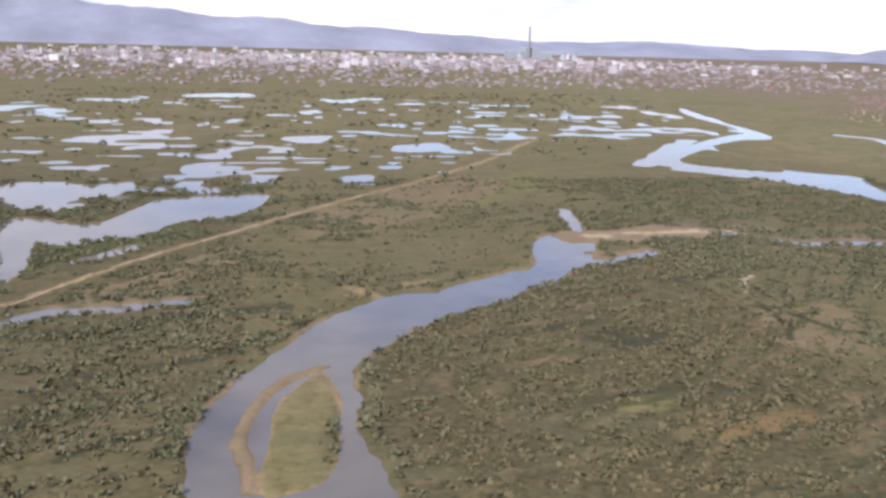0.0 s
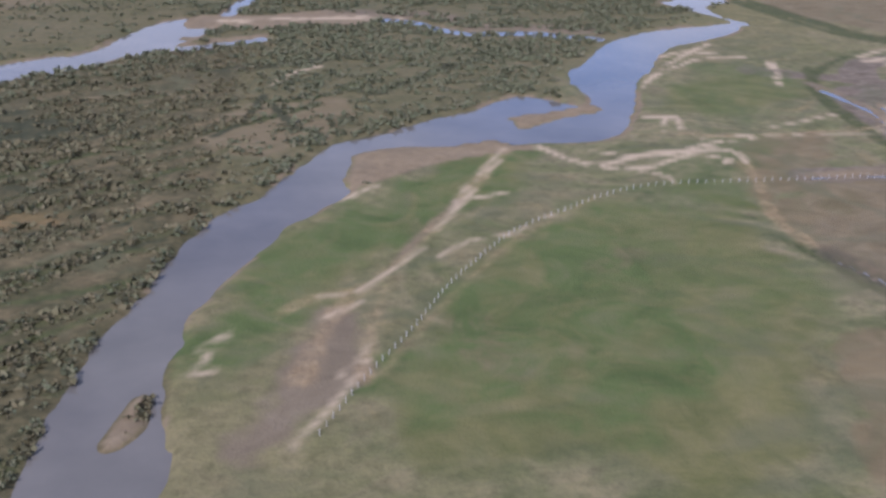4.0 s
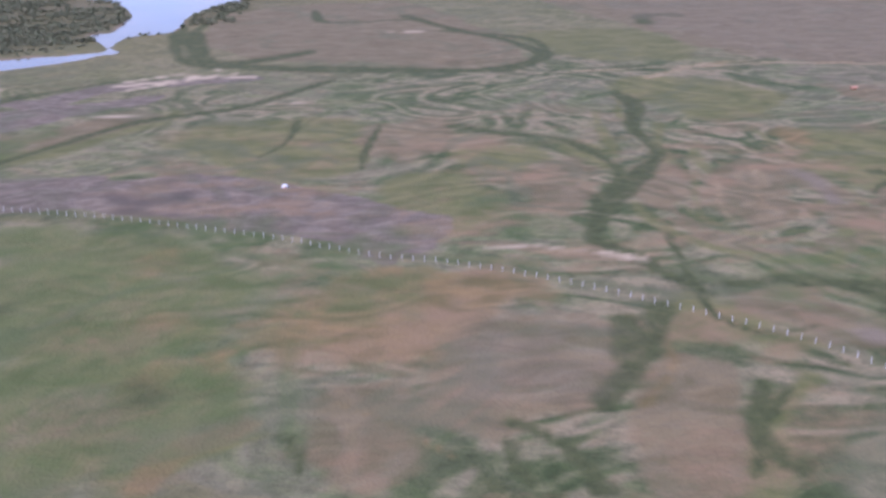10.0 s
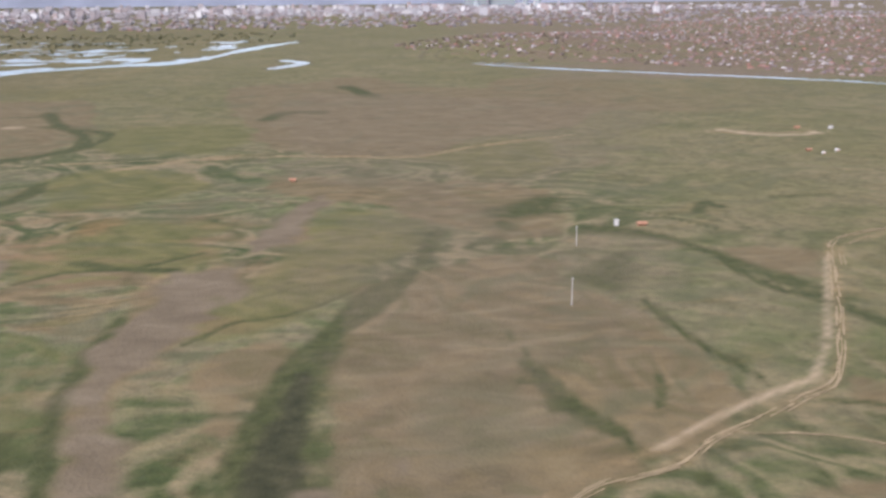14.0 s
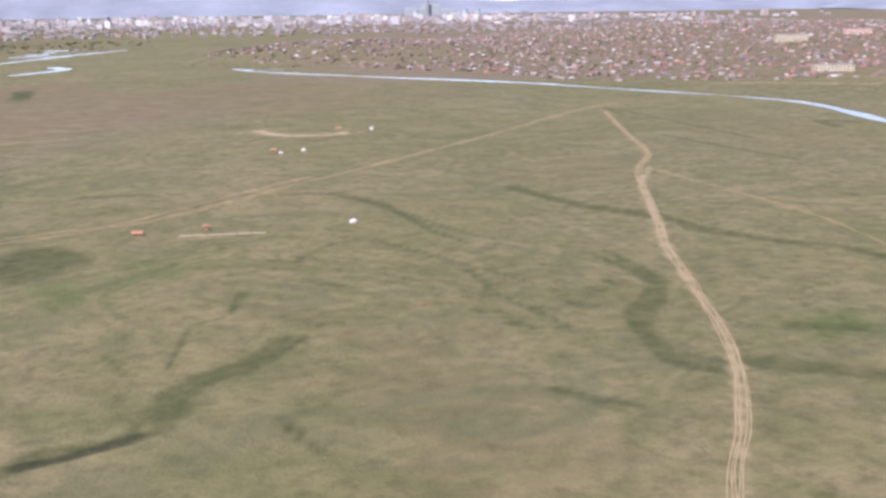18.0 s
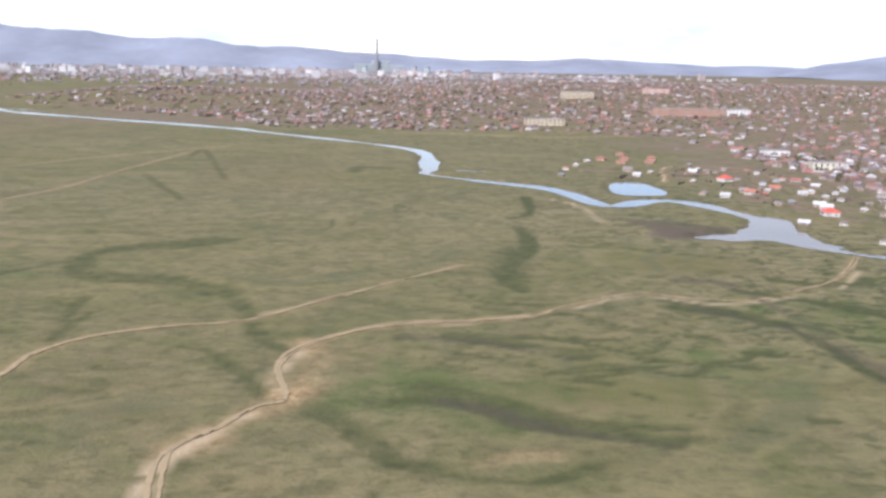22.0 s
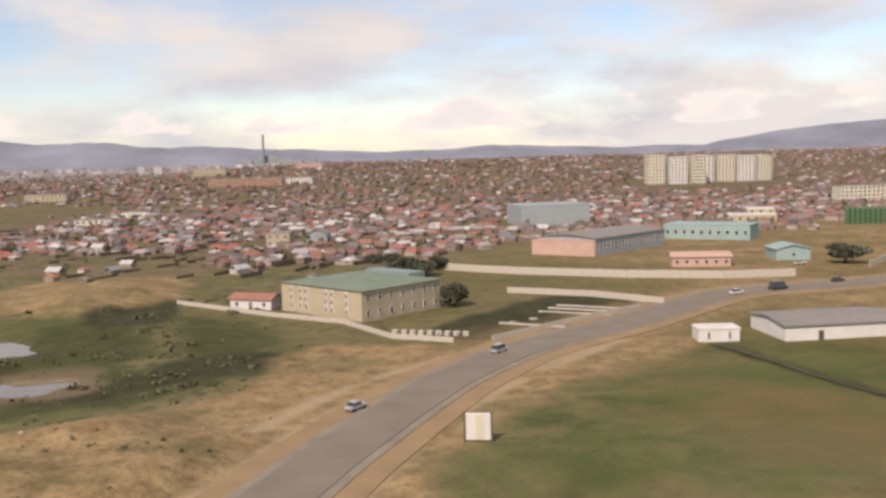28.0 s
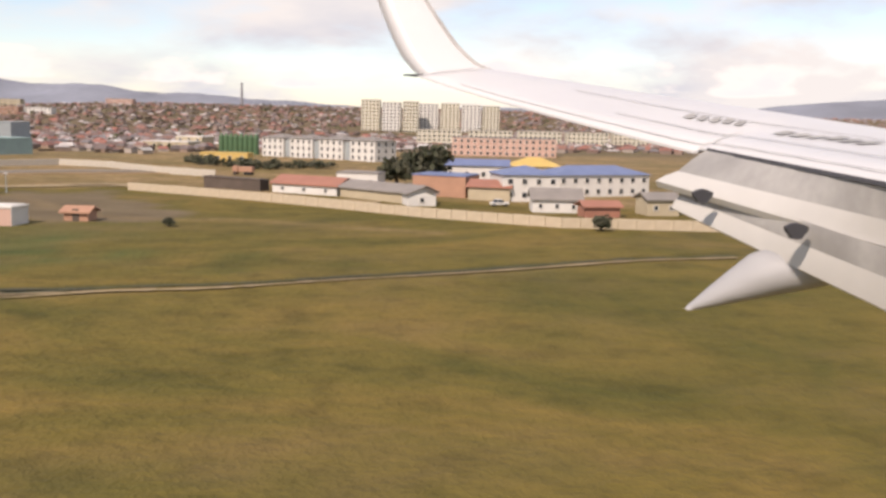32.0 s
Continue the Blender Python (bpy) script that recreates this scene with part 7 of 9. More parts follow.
tagged(new("far_shrubs", leaf_cloud("far_shrubs", np.stack([far_x[fk], far_y[fk], np.full(fk.sum(), 0.2), fr * 1.3, fr], 1), 16, 0.42, M_LEAF, 9)), "dark scattered bushes over the far marsh", "shrubs", kind="stuff")
tx, ty = rs.uniform(820, 1500, 1100), rs.uniform(360, 1050, 1100)
tk = ty > 30 + np.interp(tx, [540, 690, 805, 935, 990, 1100, 1420], [900, 620, 475, 448, 420, 340, 350])
tx, ty = np.concatenate([tx[tk], rs.uniform(985, 1300, 420)]), np.concatenate([ty[tk], rs.uniform(165, 345, 420)])
tk = (ty > 345) | (ty > 12 + np.interp(tx, [985, 1060, 1080, 1110, 1125, 1180, 1260], [160, 150, 152, 186, 196, 200, 250]))
tx, ty = tx[tk], ty[tk]
tr_ = 0.5 + 0.9 * rs.rand(len(tx))
tagged(new("town_trees", leaf_cloud("town_trees", np.stack([tx, ty, land(tx, ty) + 0.3, tr_, tr_ * 2.0], 1), 14, 0.4, M_LEAF, 10)), "dark yard trees among the houses", "trees", kind="stuff")

M_BARK = plain("grey_bark", (0.11, 0.085, 0.065), 0.95)
M_TREE = by_random("poplar_leaves", [(0.030, 0.040, 0.016), (0.042, 0.052, 0.022), (0.055, 0.060, 0.026)], 0.9, True)


def tree(x, y, r, h, label, seed):
    base = tagged(new("tree"), label, "tree")
    base.matrix_world = pose(x, y, z_at(x, y) - 0.05)
    bm = bmesh.new()
    tube(bm, r * 0.12, r * 0.06, 0, h * 0.6, 8)
    rt = random.Random(seed)
    for i in range(5):
        a, z0 = rt.uniform(0, 6.28), h * rt.uniform(0.3, 0.5)
        p, q = Vector((0, 0, z0)), Vector((math.cos(a) * r * 0.6, math.sin(a) * r * 0.6, z0 + h * 0.3))
        d = (q - p).normalized()
        s1 = d.orthogonal().normalized()
        s2 = d.cross(s1)
        lo = [bm.verts.new(p + (s1 * math.cos(k) + s2 * math.sin(k)) * r * 0.05) for k in (0, 2.1, 4.2)]
        hi = [bm.verts.new(q + (s1 * math.cos(k) + s2 * math.sin(k)) * r * 0.02) for k in (0, 2.1, 4.2)]
        for k in range(3):
            bm.faces.new((lo[k], lo[(k + 1) % 3], hi[(k + 1) % 3], hi[k]))
    part("trunk", bm, M_BARK, base)
    lobes = [(rt.uniform(-0.5, 0.5) * r, rt.uniform(-0.5, 0.5) * r, h * rt.uniform(0.18, 0.55), r * rt.uniform(0.45, 0.7), h * rt.uniform(0.3, 0.5)) for i in range(9)]
    crown = new("crown", leaf_cloud("crown", lobes, 170, 0.2, M_TREE, seed))
    crown.parent = base
    return base


tree(1235, 120, 3.6, 5.4, "tall dark green tree beside the walled yard", 21)
tree(1231.5, 121, 2.6, 3.8, "round dark green tree beside the walled yard", 22)
tree(1245.8, 73.5, 0.95, 1.5, "small dark bush in front of the yard wall", 23)
tree(1155.5, 141, 2.7, 3.6, "dark bushy tree beside the turquoise house", 24)
tree(1212, 73, 0.6, 0.9, "small dark bush in the airfield grass", 25)
tree(1088.3, 116.5, 1.9, 3.0, "dark bush beside the sand-coloured block", 26)

tree(1085.2, 150.8, 2.6, 3.4, "dark bushy tree behind the sand-coloured block", 41)
tree(1087.9, 148.3, 2.3, 3.0, "dark bushy tree behind the sand-coloured block", 42)
tree(1083.3, 162.1, 2.0, 2.8, "dark bushy tree behind the sand-coloured block", 43)
tree(1090.9, 155.8, 1.8, 2.6, "dark bushy tree behind the sand-coloured block", 44)
tree(1080.5, 166.7, 1.7, 2.4, "dark bushy tree behind the sand-coloured block", 45)

hedge_line = spline([(1196, 175), (1204, 161), (1212, 154), (1222, 159)], 14)
hedge_spots = [(x + random.uniform(-1.5, 1.5), y + random.uniform(-2, 2), z_at(x, y), random.uniform(0.8, 1.5), random.uniform(0.9, 1.7)) for x, y in hedge_line]
tagged(new("hedge", leaf_cloud("hedge", hedge_spots, 60, 0.22, M_TREE, 51)), "dark green hedge in front of the white school", "hedge")
qx, qy = rs.uniform(-40, 142, 60000), rs.uniform(44, 290, 60000)
thick = step(0.36, 0.56, 0.6 * vnoise((qx + 0.7 * qy) / 12, (qy - 0.5 * qx) / 4.0, 1) + 0.4 * vnoise(qx / 26 + 5, qy / 15, 2))
okq = (rs.rand(60000) < 0.7 * sample("rowed", qx, qy) + 0.46 * thick * sample("scrub", qx, qy)) & (sample("water", qx, qy) < 0.08) & (sample("sand", qx, qy) < 0.3)
qx, qy = qx[okq], qy[okq]
qr = 0.26 + 0.80 * rs.rand(len(qx)) ** 3
tagged(new("bank_scrub", leaf_cloud("bank_scrub", np.stack([qx, qy, np.full(len(qx), 0.15), qr * 1.45, qr * 0.7], 1)[:19000], 10, 0.46, M_SCRUB, 14)), "low brown-green scrub in rows between the river arms", "shrubs", kind="stuff")


# ---- fence of white posts across the pasture ----
fence = tagged(new("post_fence"), "long line of short white concrete posts in grass", "fence")
fl = spline(FENCE, 12)
acc, posts = 0.0, 0
pm = None
for p, q in zip(fl[:-1], fl[1:]):
    seg = float(np.hypot(*(q - p)))
    while acc <= seg and posts < 290:
        x, y = p + (q - p) * (acc / max(seg, 1e-6))
        if pm is None:
            bm = boxed(-0.045, 0.045, -0.045, 0.045, -0.1, 0.9, 0.012)
            first = part("post", bm, M_POST, fence)
            pm = first.data
            ob = first
        else:
            ob = new("post", pm)
            ob.parent = fence
        ob.matrix_local = pose(x, y, z_at(x, y), random.uniform(-3, 3), random.uniform(-3, 3), random.uniform(0, 90))
        posts += 1
        acc += 1.75
    acc -= seg


# ---- the road ----
rline = spline(ROAD, 10)
dirs = np.gradient(rline, axis=0)
dirs /= np.linalg.norm(dirs, axis=1)[:, None]
nrm = np.stack([-dirs[:, 1], dirs[:, 0]], 1)


def strip(name, offs, lift, material, label, category, kind="structure"):
    bm = bmesh.new()
    grid = [[bm.verts.new((*(p + n * o), 0.24 + lift)) for o in offs] for p, n in zip(rline, nrm)]
    for a, b in zip(grid[:-1], grid[1:]):
        for i in range(len(offs) - 1):
            bm.faces.new((a[i], b[i], b[i + 1], a[i + 1]))
    lo = [[bm.verts.new((v.co.x, v.co.y, v.co.z - 0.5)) for v in (row[0], row[-1])] for row in grid]
    for a, b, la, lb in zip(grid[:-1], grid[1:], lo[:-1], lo[1:]):
        bm.faces.new((a[0], la[0], lb[0], b[0]))
        bm.faces.new((a[-1], b[-1], lb[1], la[1]))
    return tagged(part(name, bm, material), label, category, kind=kind)


M_DIRT = plain("sandy_dirt", (0.285, 0.19, 0.096), 0.95, 0, 0.25, 0.3, 0.08)
strip("road_shoulder", [-4.9, -3.4, 0, 3.4, 4.9], 0.10, M_DIRT, "sandy gravel shoulders along the road", "road")
strip("road_edge", [-3.05, -1.5, 0, 1.5, 3.05], 0.15, plain("grey_gravel", (0.235, 0.195, 0.145), 0.95, 0, 0.25, 0.5, 0.04), "grey gravel edges of the asphalt road", "road")
strip("road", [-2.3, -1.0, 0, 1.0, 2.3], 0.20, M_ASPHALT, "worn grey asphalt road curving past the walls", "road")


# ---- wheel tracks and paths ----
M_RUT = plain("pale_dust", (0.30, 0.222, 0.116), 0.95, 0, 0.2, 0.5, 0.03)


M_TURF = plain("dark_turf", (0.062, 0.058, 0.026), 0.95, 0, 0.3, 0.6, 0.05)


def ruts(offs, width, *pts, gaps=True, turf=False):
    """Bare wheel ruts along a track, with ragged edges and breaks."""
    line = spline(pts, 10)
    dd = np.gradient(line, axis=0)
    dd /= np.linalg.norm(dd, axis=1)[:, None] + 1e-9
    nn = np.stack([-dd[:, 1], dd[:, 0]], 1)
    rk = random.Random(len(pts))
    bm = bmesh.new()
    for o in offs:
        prev = None
        for i, (p, n) in enumerate(zip(line, nn)):
            wander = o + (0.25 + 0.9 * width) * noise.noise((p[0] / 11 + o * 7, p[1] / 11, 0.0))
            half = width * (0.22 + 0.40 * rk.random())
            if gaps and noise.noise((p[0] / 7 + o * 11, p[1] / 7, 3.0)) < -0.22:
                prev = None
                continue
            a, b = p + n * (wander - half), p + n * (wander + half)
            cur = (bm.verts.new((*a, z_at(*a) + 0.09)), bm.verts.new((*b, z_at(*b) + 0.09)))
            if prev:
                bm.faces.new((prev[0], cur[0], cur[1], prev[1]))
            prev = cur
    if turf:
        return tagged(part("ditch_edge", bm, M_TURF), "dark overgrown lip of a drainage ditch", "ditch", kind="structure")
    return tagged(part("dirt_track", bm, M_RUT), "pale dusty wheel ruts worn across the grassland", "track", kind="structure")


ruts([-0.6, 0.6], 1.0, (-60.6, 249.9), (-51.1, 265.2), (-39, 286), (-22.9, 310.6), (-1.3, 340.3), (30.4, 383), (55.7, 416.2), (85.8, 452.9), (140.2, 529.6), (209.4, 650.7))
ruts([-0.2], 0.25, (236.7, 196.4), (247, 193.3), (259.4, 194.2), (278.6, 196.4), (289.6, 199.6))
ruts([0], 0.4, (448.7, 268.1), (482.7, 269.8), (509.2, 272.1), (534.8, 270))
ruts([0], 0.5, (467.3, 254.6), (493.4, 274.2), (523.3, 270.7), (547.9, 266.8), (568.8, 283.8), (602.6, 304))
ruts([-0.5, -0.15, 0.3, 0.62], 0.24, (551.7, 71.1), (557.9, 76.7), (566.5, 80.2), (572.4, 85.4), (579.6, 89.8), (586.3, 94.7), (591.3, 97.7), (595.8, 104.5), (600.6, 114.4), (606.2, 126.1), (613.7, 143.3), (622.3, 161.2), (632.1, 168.7), (643.1, 174.1), (653.4, 189.1), (664.4, 203.7), (677, 220.5))
ruts([-0.2, 0.2], 0.2, (575.9, 86.5), (583, 85.6), (589.7, 82.7), (595.9, 78.3))
ruts([0], 0.7, (649.5, 308.1), (662.5, 299), (683.9, 301.8))
ruts([-0.2, 0.25], 0.2, (617.4, 147.1), (624.3, 160.2), (639.9, 170), (649.2, 177.7), (665.9, 199.5), (684.3, 223.9), (704.2, 250.8), (732.4, 291.1), (769.3, 347.2), (792.5, 372.7))
ruts([-0.62, -0.3, 0.05, 0.4, 0.7], 0.17, (716.1, 52.9), (721, 67.7), (725.9, 78), (731.2, 93), (733.6, 103.8), (735.3, 114.6), (737.6, 130.7), (740.2, 147.6), (744.2, 164.1), (748.5, 184.6), (756.1, 217.9), (766.1, 243.5), (772.2, 289.5), (780.5, 345.6), gaps=False)
ruts([-0.35, 0.35], 0.24, (751.5, 63.1), (756.3, 67.3), (760.6, 70.5), (766.3, 74.2), (772.6, 77.1), (781.5, 77.8))
ruts([-0.25, 0.15], 0.42, (772.6, 77.2), (781.5, 77.8), (786.9, 78.9), (792.5, 81.0), (797.2, 85.2), (802.2, 90.4), (805.1, 96.8), (805.8, 103.3), (809.8, 110.0), (818.4, 114.7), (828.9, 118.3), (841.8, 131.7), (860.0, 151.3), gaps=False)
ruts([-0.3, 0.3], 0.2, (781.5, 77.8), (783.1, 72.7), (785.0, 68.4), (788.1, 63.7), (790.3, 60.6))
ruts([-0.25, 0.25], 0.18, (781.5, 77.8), (779.4, 80.2), (776.1, 85.2), (772.4, 91.4), (770.2, 97.2), (770.3, 102.0), (772.5, 116.2), (774.8, 127.8), (775.7, 144.8), (774.9, 164.1), (769.1, 185.7), (761.0, 217.1))
ruts([-0.2, 0.3], 0.5, (828.2, 55.7), (827.1, 65.8), (826.3, 75.1), (829.3, 80.1), (832.7, 85.8), (835.7, 88.7), (833.8, 98.4), (836.8, 106.9), (845.9, 114.5), (856.1, 116.7), (865.8, 118.7), gaps=False)
ruts([-0.25, 0.3], 0.3, (843.3, 113.4), (855.8, 115.9), (865.8, 118.5), (872.5, 124.4), (884, 131), (891.9, 127.6), (899.8, 126.6), (909, 132.2), (919.6, 140), (932.3, 157.1))
ruts([0], 0.8, (1118.6, 45.2), (1119.6, 46.9), (1121.3, 49.6), (1124.1, 53), (1127, 56.1), (1130.7, 59.4), (1134.5, 62.4), (1140.4, 66.4), (1145.2, 69.3), (1153.2, 74.1), (1162.2, 78.6), gaps=False)
ruts([0], 0.55, (1175.3, 33), (1179.5, 34.9), (1183.7, 36.9), (1188, 38.3), (1192, 39.1), (1194.5, 39.7), (1200.5, 42.4), (1206.9, 44.5), (1216.3, 47.1), gaps=False)
ruts([0], 0.55, (1209.9, 44.2), (1214.4, 46.5), (1219.6, 47.7), (1225.3, 50.1), (1232.5, 52.3), (1242.5, 56.3), (1250.7, 58.6), gaps=False)
ruts([0], 0.5, (1174.9, 33.9), (1179.3, 36), (1183.6, 37.9), (1188.1, 39.5), (1192.1, 40.3), (1194.7, 40.9), (1200.9, 43.8), (1207.5, 45.9), (1217.2, 48.5), gaps=False, turf=True)
ruts([0], 0.5, (1209.5, 45.3), (1214.1, 47.7), (1219.4, 49), (1225.2, 51.4), (1232.7, 53.7), (1242.9, 57.7), (1251.2, 59.9), gaps=False, turf=True)
ruts([0], 1.4, (853.2, 449.8), (884.2, 439.3), (925.9, 423.6), (971.2, 430.9))
ruts([0], 1.0, (932, 266.5), (946.5, 308.2), (968.9, 306.1), (969.6, 262.5), (962.9, 239.6))
ruts([0], 0.7, (1110, 86.1), (1113.1, 71.6), (1115.7, 59.7), (1116.5, 50.1), (1116.6, 45.5), gaps=False, turf=True)
ruts([-0.8, 0.8], 2.6, (1128, 99.8), (1141.2, 96.9), (1155.1, 98.6), (1174.2, 104.8), gaps=False)
ruts([-0.8, 0.8], 2.6, (1179, 104.5), (1191.2, 111.5), (1199.6, 114.7), (1211.9, 102.6), (1227.5, 93), gaps=False)


# ---- walls of concrete panels ----
def panel_wall(name, pts, h, label, material=None, step_m=1.5, thick=0.12):
    thing = tagged(new(name), label, "wall")
    line = np.array(pts, float)
    meshes = {}
    for p, q in zip(line[:-1], line[1:]):
        L = float(np.hypot(*(q - p)))
        n = max(1, round(L / step_m))
        a = math.degrees(math.atan2(q[1] - p[1], q[0] - p[0]))
        w = round(L / n, 3)
        if w not in meshes:
            bm = boxed(0.015, w - 0.015, -thick / 2, thick / 2, -0.3, h, 0.015)
            ob = part("panel", bm, material or M_CONCRETE, thing)
            meshes[w] = ob.data
            fresh = ob
        else:
            fresh = None
        for i in range(n):
            x, y = p + (q - p) * (i / n)
            ob = fresh if fresh is not None and i == 0 else new("panel", meshes[w])
            ob.parent = thing
            ob.matrix_local = pose(x, y, z_at(x, y) + random.uniform(-0.02, 0.02), 0, 0, a)
    return thing


panel_wall("panel_wall", [(1052, 129), (1065, 116), (1074, 108), (1079, 97), (1085, 93)], 0.55, "low pale concrete wall in front of the sand-coloured block")
panel_wall("panel_wall", [(1090, 157), (1103, 145), (1117, 135), (1130, 130), (1141, 129.5)], 1.15, "pale concrete panel wall along the road")
panel_wall("panel_wall", [(1097, 126), (1107, 119), (1114, 111)], 0.8, "pale concrete wall round the foundation plot")
panel_wall("panel_wall", [(1089, 93), (1098, 100), (1110, 108.5)], 0.6, "low pale wall between road and foundation plot")
panel_wall("panel_wall", [(1156, 135), (1168, 147), (1179, 157), (1188, 152), (1197, 141), (1207, 133)], 1.0, "pale concrete wall beside the dirt field")
panel_wall("panel_wall", [(1201, 108), (1218, 94), (1232, 82), (1243, 75.5), (1255, 74), (1285, 72)], 0.85, "long tan wall round the roadside yards", plain("tan_render", (0.50, 0.41, 0.29), 0.9))


# ---- buildings ----
M_GLASS = plain("dark_window_glass", (0.045, 0.05, 0.055), 0.15, 0, 0.2, 1.0, 0.0)
M_WHITE = plain("white_plaster", (0.62, 0.595, 0.545), 0.85, 0, 0.12)
M_SANDY = plain("sand_plaster", (0.43, 0.36, 0.245), 0.88, 0, 0.14)
M_PINK = plain("pink_plaster", (0.52, 0.34, 0.27), 0.88, 0, 0.14)
M_ORANGE = plain("orange_paint", (0.40, 0.22, 0.14), 0.75, 0, 0.18)
M_TEAL = plain("turquoise_paint", (0.28, 0.38, 0.355), 0.8, 0, 0.14)
M_GREYWALL = plain("grey_cladding", (0.30, 0.33, 0.33), 0.7, 0, 0.14)
M_GREEN = plain("green_tarp", (0.065, 0.135, 0.06), 0.7, 0, 0.3, 1.2)
M_YELLOW = plain("yellow_paint", (0.55, 0.38, 0.12), 0.75, 0, 0.15)
M_BLUEROOF = plain("blue_tin_roof", (0.15, 0.19, 0.32), 0.5, 0, 0.18)
M_REDROOF = plain("red_tin_roof", (0.34, 0.15, 0.10), 0.6, 0, 0.2)
M_GREENROOF = plain("faded_green_roof", (0.17, 0.22, 0.15), 0.75, 0, 0.22)
M_GREYROOF = plain("grey_sheet_roof", (0.24, 0.215, 0.19), 0.7, 0, 0.2)
M_BROWN = plain("dark_timber", (0.10, 0.075, 0.058), 0.9, 0, 0.25)
M_TRIM = plain("cream_trim", (0.57, 0.52, 0.40), 0.8, 0, 0.1)
PANES = {}


def window_mesh(w, h):
    key = (round(w, 2), round(h, 2))
    if key not in PANES:
        bm = bmesh.new()
        e = 0.05
        rings = []
        for x, z0, z1, y in ((w / 2 + e, -e, h + e, 0.02), (w / 2 + e, -e, h + e, -0.06), (w / 2, 0, h, -0.06), (w / 2, 0, h, -0.03)):
            rings.append([bm.verts.new(p) for p in ((-x, y, z0), (x, y, z0), (x, y, z1), (-x, y, z1))])
        for p, q in zip(rings[:-1], rings[1:]):
            for i in range(4):
                bm.faces.new((p[i], p[(i + 1) % 4], q[(i + 1) % 4], q[i])).material_index = 1
        bm.faces.new(rings[-1]).material_index = 0
        me = bpy.data.meshes.new("window")
        bm.to_mesh(me)
        bm.free()
        me.materials.append(M_GLASS)
        me.materials.append(M_WHITE)
        PANES[key] = me
    return PANES[key]


def building(name, label, category, at, ang, w, d, h, wall, roof="flat", rise=0.6, roof_mat=None, front=None, side=None, left=None, base_z=None, door=None, group=""):
    """A house at its front left corner, its front along ang. front, side, left: rows of windows as (count, storeys, width, height)."""
    thing = tagged(new(name), label, category, group)
    z0 = z_at(at[0], at[1]) - 0.05 if base_z is None else base_z
    thing.matrix_world = pose(at[0], at[1], z0, 0, 0, ang)
    part("wall", boxed(0, w, 0, d, -1.0, h, 0.03), wall, thing)
    bm = bmesh.new()
    if roof == "flat":
        box(bm, -0.08, w + 0.08, -0.08, d + 0.08, h, h + 0.14, 0.03)
        box(bm, 0.15, w - 0.15, 0.15, d - 0.15, h + 0.14, h + 0.19)
        ro = part("roof", bm, roof_mat or M_GREYROOF, thing)
    else:
        if w >= d:
            (gable if roof == "gable" else hipped)(bm, w, d, h, rise)
            ro = part("roof", bm, roof_mat or M_REDROOF, thing)
            ro.matrix_local = pose(w / 2, d / 2, 0)
        else:
            (gable if roof == "gable" else hipped)(bm, d, w, h, rise)
            ro = part("roof", bm, roof_mat or M_REDROOF, thing)
            ro.matrix_local = pose(w / 2, d / 2, 0, 0, 0, 90)
        if roof == "gable":
            bm = bmesh.new()
            pts = ((0, 0, h - 0.01), (0, d, h - 0.01), (0, d / 2, h + rise - 0.02)) if w >= d else ((0, 0, h - 0.01), (w, 0, h - 0.01), (w / 2, 0, h + rise - 0.02))
            sh = Vector((w, 0, 0)) if w >= d else Vector((0, d, 0))
            a = [bm.verts.new(Vector(p) + sh * 0.01) for p in pts]
            b = [bm.verts.new(Vector(p) + sh * 0.99) for p in pts]
            bm.faces.new(a)
            bm.faces.new(b[::-1])
            for i in range(3):
                bm.faces.new((a[i], b[i], b[(i + 1) % 3], a[(i + 1) % 3]))
            part("gable_wall", bm, wall, thing)
    for spec, L, put in ((front, w, lambda u, z: pose(u, -0.004, z)), (side, d, lambda u, z: pose(w + 0.004, u, z, 0, 0, 90)), (left, d, lambda u, z: pose(-0.004, d - u, z, 0, 0, -90))):
        if spec:
            n, st, ww, wh = spec
            for k in range(st):
                for i in range(n):
                    ob = new("window", window_mesh(ww, wh))
                    ob.parent = thing
                    ob.matrix_local = put(L * (i + 0.5) / n, h * (k + 0.5) / st - wh * 0.45)
    if door is not None:
        ob = part("door", boxed(-0.28, 0.28, -0.05, 0.03, 0, 0.95, 0.02), M_BROWN, thing)
        ob.matrix_local = pose(door, 0, 0.05)
    return thing


block = building("office_block", "sand-coloured two-storey block with slit windows and faded green roof", "building", (1066.5, 120.1), -51, 15.5, 13.2, 3.7, M_SANDY, "hip", 0.7, M_GREENROOF, side=(7, 2, 0.35, 0.8))
for u in (2.2, 4.1, 5.2, 9.1, 10.2, 12.9):
    ob = part("window_bay", boxed(-0.32, 0.32, -0.10, 0.02, 0.5, 3.45, 0.03), M_TRIM, block, "tall cream window bay")
    ob.matrix_local = pose(u, 0, 0)
    for z in (0.75, 1.7, 2.65):
        pane = new("window", window_mesh(0.28, 0.55))
        pane.parent = ob
        pane.matrix_local = pose(0, -0.106, z)
ann = boxed(0, 9, 14.2, 17, 0, 3.9, 0.05)
part("annex", ann, plain("faded_teal_roof", (0.20, 0.28, 0.24), 0.8), block, "pale green raised annex roof")
building("gatehouse", "small white gatehouse with a faded red roof", "house", (1059.7, 123.1), -26, 6, 3, 1.4, M_WHITE, "gable", 0.5, M_REDROOF, front=(3, 1, 0.4, 0.5), door=3)
building("villa", "pale yellow two-storey villa among low houses", "house", (1059, 213), -11, 5.3, 5, 2.9, M_SANDY, "flat", front=(3, 2, 0.5, 0.6), side=(2, 2, 0.5, 0.6))
